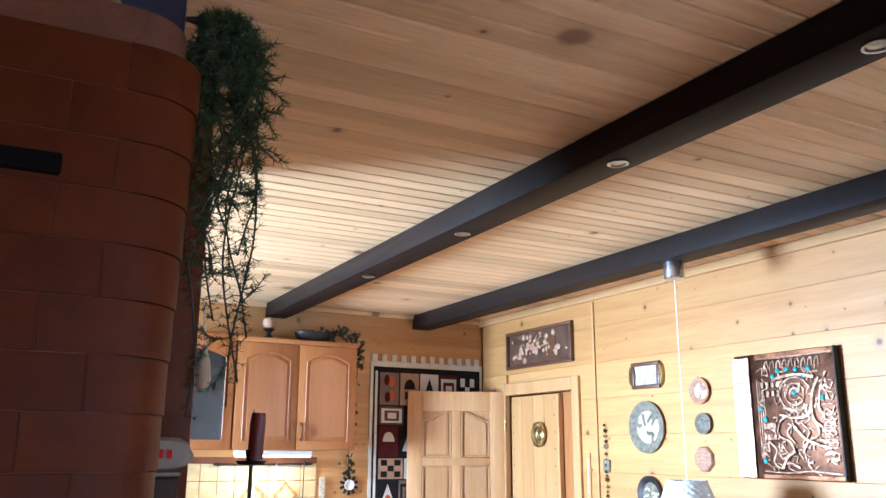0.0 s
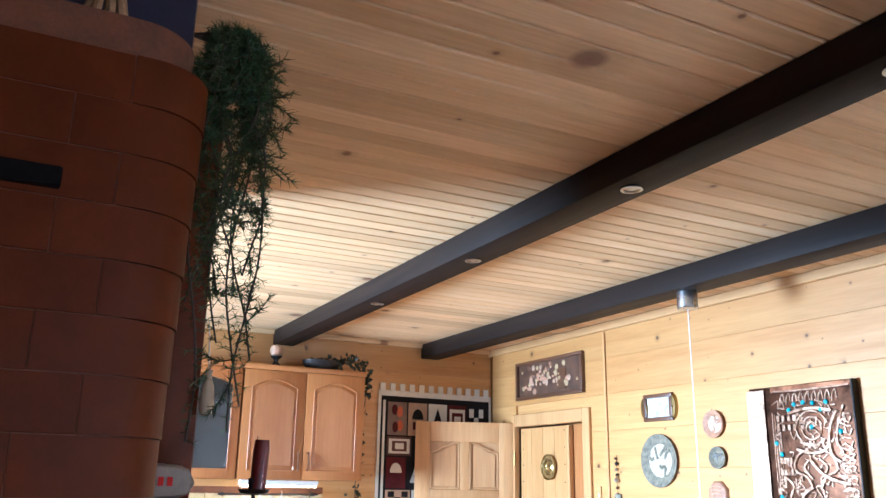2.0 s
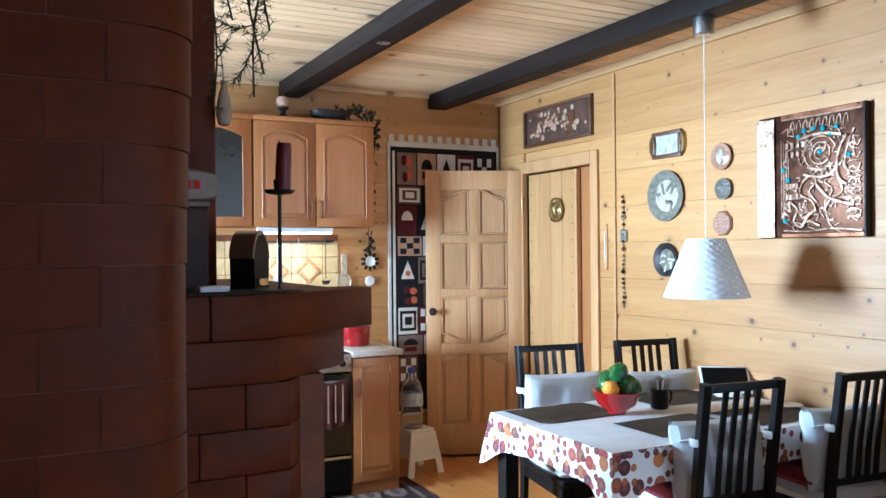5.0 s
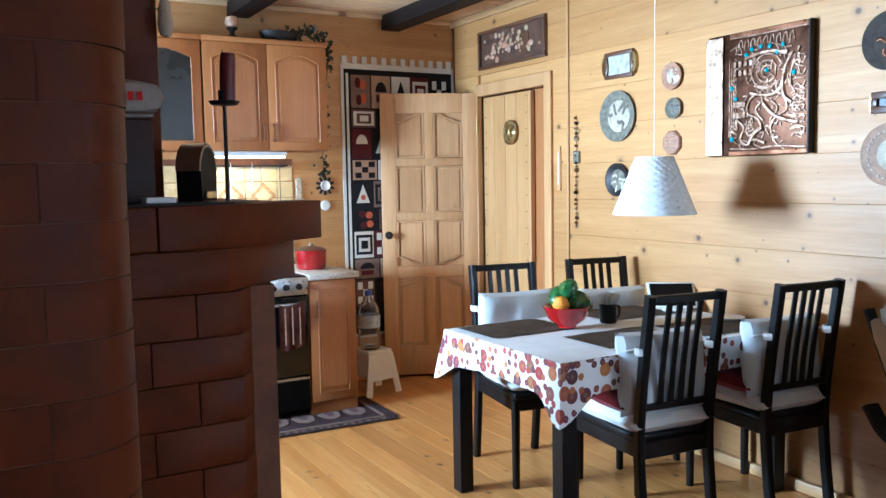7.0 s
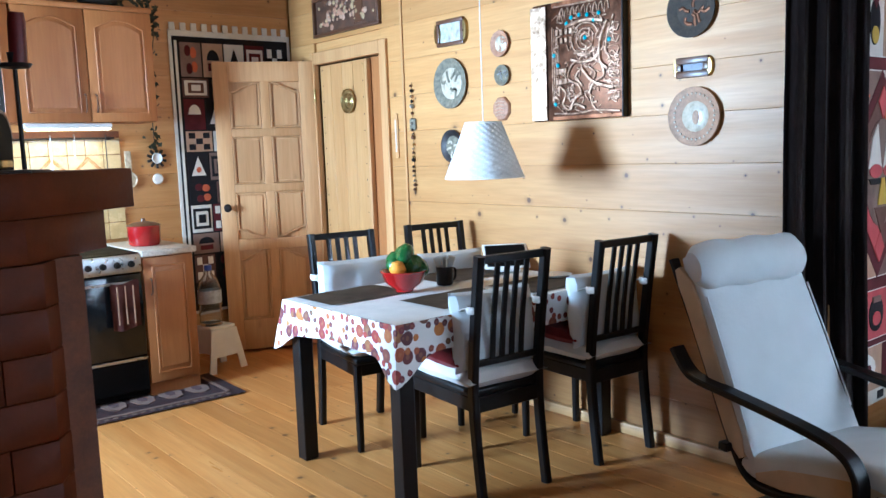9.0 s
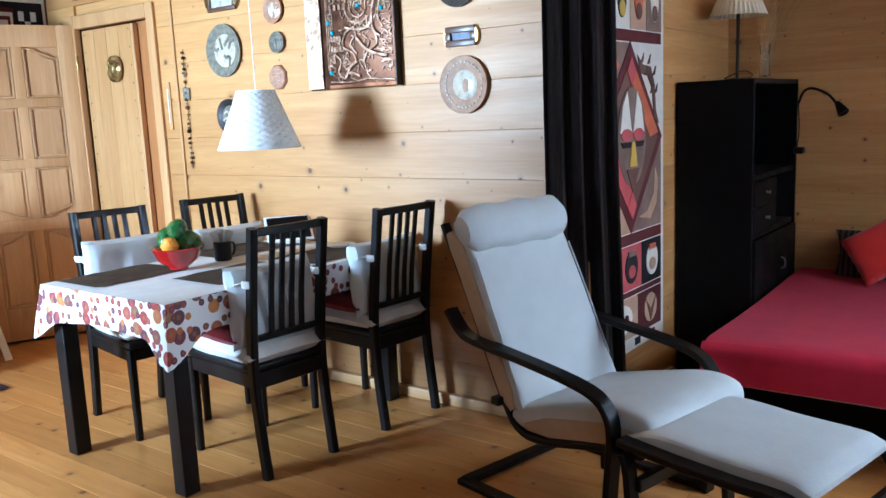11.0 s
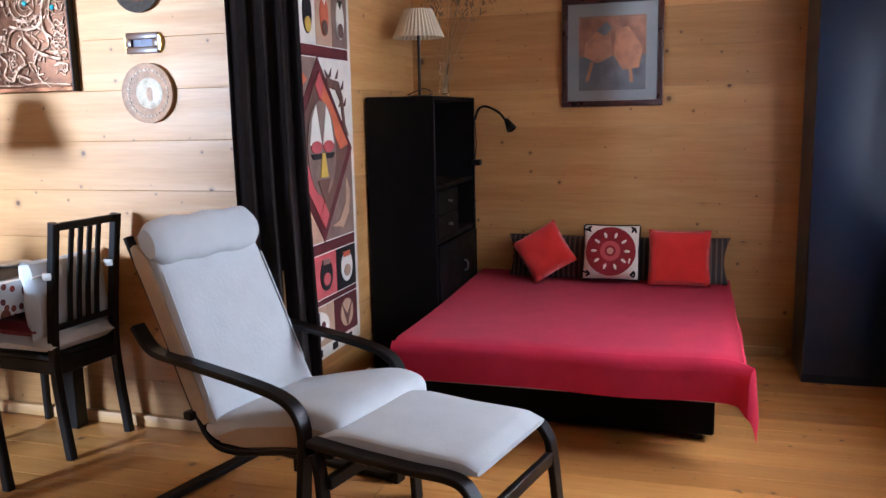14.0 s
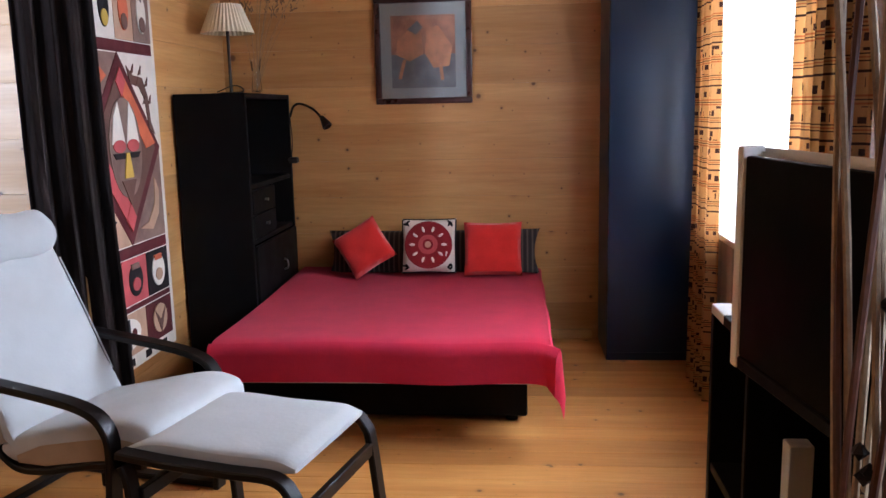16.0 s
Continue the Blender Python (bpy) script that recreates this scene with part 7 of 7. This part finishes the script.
def ivy():
    th = thing("ivy_garland", "dark leafy garland trailing down beside the wall cabinet", "garland")
    ml = surface("dark_leaf", (0.025, 0.03, 0.014), 0.6, vary=0.5, scale=40)
    rnd = random.Random(6)
    line = curve_pts([(2.16, 5.5, 2.37), (2.3, 5.47, 2.40), (2.42, 5.46, 2.39), (2.5, 5.5, 2.28), (2.505, 5.6, 2.0), (2.51, 5.66, 1.75), (2.52, 5.69, 1.55), (2.53, 5.69, 1.48)], 7)
    part("stem", sweep(line, 0.006, 0.006, round_seg=5), ml, th)
    bm = bmesh.new()
    for i, p in enumerate(line):
        for _ in range(5 if i < 24 else 2):
            c = p + Vector((rnd.gauss(0, 0.02), rnd.gauss(-0.01, 0.012), rnd.gauss(0, 0.02)))
            d = Vector((rnd.gauss(0, 1), rnd.gauss(-0.6, 0.5), rnd.gauss(0, 1))).normalized()
            s = rnd.uniform(0.022, 0.04)
            side = d.cross(Vector((0.3, -1, 0.2))).normalized() * s * 0.5
            q = [c, c + d * s * 0.5 + side, c + d * s * 1.3, c + d * s * 0.5 - side]
            bm.faces.new([bm.verts.new(v) for v in q])
    part("leaves", bm, ml, th)
    return th


ivy()
jar = thing("top_vase", "small dark footed vase with pale glass ball on the cabinet", "vase", pose(1.862, 5.5, 2.346))
part("foot", lathe([(0, 0), (0.032, 0), (0.03, 0.01), (0.014, 0.03), (0.016, 0.045), (0.036, 0.06), (0.038, 0.066), (0, 0.066)], 20), m_dark_iron, jar)
part("ball", lathe([(0, 0.062), (0.036, 0.075), (0.045, 0.1), (0.036, 0.13), (0, 0.145)], 20), m_pink_clay, jar)
bask = thing("top_basket", "low dark basket on the kitchen cabinet", "basket", pose(2.17, 5.5, 2.346))
part("weave", lathe([(0, 0.004), (0.08, 0.004), (0.1, 0.03), (0.105, 0.06), (0.1, 0.06), (0.09, 0.03), (0, 0.012)], 24, at=Matrix.Diagonal((1.25, 0.8, 1, 1))), m_dark_iron, bask)
for k in range(6):
    part("filling", lathe([(0, -0.02), (0.02, 0), (0, 0.02)], 8), m_ivory if k % 2 else m_stone, bask, "", pose(-0.07 + 0.028 * k, 0.0, 0.062))


# lower kitchen: cooker, base unit and worktop
def cooker():
    x0, x1, y0 = 1.6, 2.125, 5.0
    th = thing("cooker", "cooker with steel control strip, knobs and a dark oven door", "cooker", pose(0, 0, 0))
    part("body", box(x0, x1 - 0.002, y0 + 0.02, NY - 0.03, 0.03, 0.86, 0.004), m_black_matt, th)
    part("control_strip", box(x0, x1 - 0.002, y0 - 0.004, y0 + 0.02, 0.765, 0.87, 0.005, 2), m_steel, th)
    for k in range(5):
        part("knob", lathe([(0, 0.022), (0.016, 0.02), (0.02, 0.0)], 16), m_black, th, "black control knob", pose(x1 - 0.06 - 0.08 * k, y0 - 0.004, 0.815, 90, 0, 0))
    d = part("oven_door", box(x0 + 0.004, x1 - 0.006, y0 - 0.004, y0 + 0.02, 0.27, 0.755, 0.005, 2), m_oven, th)
    part("handle", sweep([(x0 + 0.05, y0 - 0.035, 0.715), (x1 - 0.05, y0 - 0.035, 0.715)], 0.016, 0.016, round_seg=10), m_steel, d)
    for x in (x0 + 0.06, x1 - 0.06):
        part("handle_post", box(x - 0.008, x + 0.008, y0 - 0.035, y0 - 0.003, 0.708, 0.722, 0.002), m_steel, d)
    part("drawer", box(x0 + 0.004, x1 - 0.006, y0 - 0.002, y0 + 0.02, 0.06, 0.262, 0.004), m_black_matt, th)
    part("trim_strip", box(x0 + 0.004, x1 - 0.006, y0 - 0.006, y0, 0.245, 0.262, 0.002), m_steel, th)
    part("hob", box(x0, x1 - 0.002, y0 + 0.021, NY - 0.035, 0.861, 0.875, 0.004), m_black_matt, th)
    return th


m_oven = surface("dark_oven_glass", (0.006, 0.007, 0.008), 0.12, vary=0.2, scale=8, grain=0.02)
cooker()
towel_m = cloth("checked_towel", (0.14, 0.05, 0.04), 0.5, 30)
towel = thing("dish_towel", "brown checked dish towel over the oven handle", "towel")
part("cloth", grid_sheet(lambda u, v: Vector((1.92 + 0.16 * u, 4.946 + 0.006 * math.sin(14 * u) * v - 0.004, 0.722 - 0.27 * v - 0.01 * math.sin(5 * u))), 16, 12, None, 0.004), towel_m, towel)
part("cloth_back", grid_sheet(lambda u, v: Vector((1.925 + 0.15 * u, 4.98, 0.722 - 0.16 * v)), 8, 6, None, 0.003), towel_m, towel)
for k in range(3):
    part("stripe", box(1.95 + 0.045 * k, 1.957 + 0.045 * k, 4.932, 4.935, 0.48, 0.7, 0), m_q_sand, towel)
unit = thing("base_cabinet", "orange-brown wooden base cabinet beside the cooker", "kitchen cabinet")
part("body", box(2.128, 2.44, 5.02, NY - 0.03, 0.0, 0.845, 0.004), m_cabinet, unit)
front_with_field(unit, 2.132, 2.436, 0.09, 0.84, 5.0, False, False)
part("handle", sweep(curve_pts([(2.17, 4.998, 0.62), (2.17, 4.976, 0.635), (2.17, 4.976, 0.7), (2.17, 4.998, 0.715)], 3), 0.012, 0.01, round_seg=8, up=(1, 0, 0)), m_walnut, unit)
solid("worktop", box(2.127, 2.46, 4.985, NY - 0.03, 0.846, 0.882, 0.006, 2), surface("beige_worktop", (0.5, 0.44, 0.36), 0.4, vary=0.2, scale=60, grain=0.2), "pale beige worktop on the base cabinet", "worktop")
pot = thing("red_pot", "red enamel pot on the worktop", "pot", pose(2.27, 5.32, 0.883))
part("body", lathe([(0, 0.0), (0.085, 0.0), (0.095, 0.012), (0.1, 0.12), (0.104, 0.124), (0.096, 0.124), (0.09, 0.012), (0, 0.008)], 30), surface("red_enamel", (0.3, 0.008, 0.008), 0.2, vary=0.15, scale=9, grain=0.03, coat=0.5), pot)
part("lid", lathe([(0.1, 0.125), (0.07, 0.14), (0.015, 0.148), (0.012, 0.165), (0, 0.168)], 28), m_walnut, pot)

stool = thing("step_stool", "white plastic step stool with two grip holes", "stool", pose(2.71, 5.36, 0, 0, 0, 12))
part("top", box(-0.1, 0.1, -0.085, 0.085, 0.275, 0.3, 0.01, 2), m_white, stool)
for s in (-1, 1):
    bm = poly([(-0.15, 0, 0), (-0.1, 0, 0), (-0.085, 0, 0.1), (0.085, 0, 0.1), (0.1, 0, 0), (0.15, 0, 0), (0.1, 0, 0.278), (-0.1, 0, 0.278)], 0.01)
    for v in bm.verts:
        v.co.y += s * (0.082 + 0.03 * (1 - v.co.z / 0.28))
    part("leg_panel", bm, m_white, stool)
for s in (-1, 1):
    part("grip_hole", lathe([(0, 0.0015), (0.014, 0.001), (0.015, 0)], 14), m_stone, stool, "dark oval hole", pose(s * 0.028, -0.099, 0.2, 82, 0, 0))
    part("side_wall", box(s * 0.098 - 0.004, s * 0.098 + 0.004, -0.08, 0.08, 0.12, 0.277, 0.002), m_white, stool)
bottle = thing("water_bottle", "big clear plastic water bottle with blue cap on the stool", "bottle", pose(2.69, 5.37, 0.301))
part("body", lathe([(0, 0.004), (0.07, 0.0), (0.075, 0.02), (0.072, 0.05), (0.076, 0.08), (0.072, 0.11), (0.076, 0.14), (0.074, 0.24), (0.06, 0.3), (0.025, 0.345), (0.022, 0.375), (0.019, 0.375), (0.021, 0.34), (0.056, 0.295), (0.07, 0.24), (0.068, 0.02), (0, 0.01)], 32), glass("clear_plastic", (0.9, 0.95, 1.0), 0.08), bottle)
part("cap", lathe([(0.024, 0.365), (0.025, 0.395), (0.022, 0.4), (0, 0.4)], 18), surface("blue_cap", (0.03, 0.06, 0.3), 0.4), bottle, "blue screw cap")
part("label_band", lathe([(0.0765, 0.15), (0.0765, 0.235)], 28), surface("pale_label", (0.45, 0.5, 0.55), 0.5, vary=0.3, scale=30), bottle, "pale paper label")


# kitchen rug
def rug():
    th = thing("kitchen_rug", "dark red patterned runner rug in front of the cooker", "rug", pose(2.06, 4.985, 0.001, 0, 0, -2))
    m1, m2 = cloth("rug_dark_red", (0.06, 0.014, 0.01), 0.4, 200), cloth("rug_sand", (0.15, 0.08, 0.05), 0.4, 200)
    w, d = 1.05, 0.58
    part("rug_body", grid_sheet(lambda u, v: Vector(((u - 0.5) * w, (v - 0.5) * d, 0.008 + 0.0015 * math.sin(20 * u) * math.sin(13 * v))), 40, 24, None, 0.007), m1, th)
    for q in ((-0.44, 0.44, 0.2, 0.225), (-0.44, 0.44, -0.225, -0.2), (-0.46, -0.435, -0.2, 0.2), (0.435, 0.46, -0.2, 0.2)):
        part("band", box(*q, 0.009, 0.0125, 0.001), m2, th)
    for k in range(5):
        bm = poly([(-0.33 + 0.165 * k + 0.07 * math.cos(a), 0.12 * math.sin(a), 0.009) for a in [math.pi * j / 4 for j in range(8)]], 0.0035, None, "z")
        part("medallion", bm, m2, th)
        bm = poly([(-0.33 + 0.165 * k + 0.03 * math.cos(a), 0.06 * math.sin(a), 0.0126) for a in [math.pi * j / 3 for j in range(6)]], 0.001, None, "z")
        part("medallion", bm, m1, th)
    for k in range(18):
        for s in (-1, 1):
            part("border_mark", box(-0.425 + 0.05 * k - 0.012, -0.425 + 0.05 * k + 0.012, s * 0.255 - 0.014, s * 0.255 + 0.014, 0.0095, 0.0122, 0.001), m2, th)
    return th


rug()


# ---- kitchen wall hanging ----
def kitchen_hanging():
    x0, x1, z0, z1 = 2.675, 3.595, 0.32, 2.32
    w = x1 - x0
    at = Matrix(((1, 0, 0, x0), (0, 0, -1, NY - 0.004), (0, 1, 0, 0.0), (0, 0, 0, 1)))
    th, rect, shape, oval = patchwork("kitchen_hanging", "black and white patchwork wall hanging with red motifs behind the door", at @ pose(0, z0, 0), w, z1 - z0 - 0.05)
    H = z1 - z0
    rect(0.025, 0.975, 0.02, H - 0.09, m_q_black)
    rect(0.04, 0.06, 0.05, H - 0.12, m_q_white, 2)
    for k in range(12):
        part("loop", box(w * (0.01 + k / 12), w * (0.055 + k / 12), H - 0.055, H, 0.001, 0.012, 0.003), m_q_white, th, "white fabric loop")
    rnd = random.Random(12)
    pal = [m_q_taupe, m_q_black, m_q_sand, m_q_brown, m_q_white, m_q_black, m_q_maroon]
    y, row = H - 0.13, 0
    heights = (0.24, 0.14, 0.22, 0.15, 0.2, 0.16, 0.2, 0.15, 0.2)
    for hgt in heights:
        if y - hgt < 0.04:
            break
        n = 5 if row % 2 == 0 else 4
        for k in range(n):
            a, b = 0.08 + 0.87 * k / n, 0.08 + 0.87 * (k + 1) / n - 0.012
            m = pal[(row * 3 + k * 2) % 7]
            rect(a, b, y - hgt + 0.01, y, m, 2)
            c, r = (a + b) / 2, (b - a) / 2
            fg = m_q_black if m in (m_q_white, m_q_sand, m_q_orange, m_q_taupe) else m_q_white
            kind = (row + 2 * k) % 5
            cy = y - hgt / 2 + 0.005
            if kind == 0:
                for q, (dx, dy) in enumerate(((-0.3, 0.25), (0.25, 0.2), (-0.2, -0.25), (0.3, -0.2))):
                    oval(c + dx * r, cy + dy * hgt, r * 0.3, hgt * 0.16, m_q_orange if q % 2 else m_q_maroon, 3, 10)
            elif kind == 1:
                for q in (0.85, 0.6, 0.35):
                    rect(c - r * q, c + r * q, cy - hgt * 0.42 * q, cy + hgt * 0.42 * q, fg if q != 0.6 else m, 3 + (0.85 - q) * 4)
            elif kind == 2:
                oval(c, cy, r * 0.6, hgt * 0.3, fg, 3, 14, 0, math.pi)
                rect(c - r * 0.5, c + r * 0.5, cy - hgt * 0.3, cy - hgt * 0.08, m_q_maroon, 3)
            elif kind == 3:
                for q in range(3):
                    for p in range(3):
                        if (q + p) % 2 == 0:
                            rect(c - r * 0.8 + q * r * 0.55, c - r * 0.8 + q * r * 0.55 + r * 0.5, cy - hgt * 0.38 + p * hgt * 0.26, cy - hgt * 0.38 + (p + 1) * hgt * 0.26, fg, 3)
            else:
                shape([(c - r * 0.7, cy - hgt * 0.3), (c, cy + hgt * 0.35), (c + r * 0.7, cy - hgt * 0.3)], fg, 3)
                oval(c, cy - hgt * 0.1, r * 0.25, hgt * 0.1, m_q_orange, 4, 10)
        y -= hgt
        row += 1
    return th


kitchen_hanging()

# ---- boards of walls and floor, last ----
WALL_ROWS = courses(0.0, CZ - 0.002, 0.218)
plank_run(ew, "y", QY + 0.0, NY - 0.021, EX, 1, WALL_ROWS, m_wall_y, [(DOOR[0] - 0.01, DOOR[1] + 0.01, -1, DOOR[2] + 0.02)])
plank_run(nw, "x", WX + 0.02, EX - 0.001, NY, 1, WALL_ROWS, m_wall_x)
plank_run(qw, "x", EX + 0.1, BX - 0.001, QY, 1, WALL_ROWS, m_wall_x)
plank_run(bw, "y", SY + 0.0, QY + 0.0, BX, 1, WALL_ROWS, m_wall_y)
plank_run(sw, "x", WX + 0.02, BX - 0.001, SY, -1, WALL_ROWS, m_wall_x, [(a, b, c, d) for a, b, c, d in SOUTH_WINDOWS])


def floor_boards():
    """Boards along y with staggered butt joints, one object each."""
    rnd = random.Random(31)
    cache = {}
    x, k = WX + 0.0, 0
    w = 0.132
    while x < BX - 0.01:
        ends = [SY - 0.02]
        if -0.1 < x < 5.3:
            ends.append(rnd.uniform(0.2, 4.6))
        ends.append(NY + 0.02)
        for a, b in zip(ends, ends[1:]):
            L = round(b - a, 3)
            if L not in cache:
                cache[L] = mesh_of(box(0, w - 0.0016, 0, L - 0.0016, -0.022, 0, 0.0009), "floor_board", m_floor)
            ob = new("floor_board", cache[L])
            ob.parent = floor
            ob.matrix_basis = pose(x, a, 0)
        x += w
        k += 1


floor_boards()
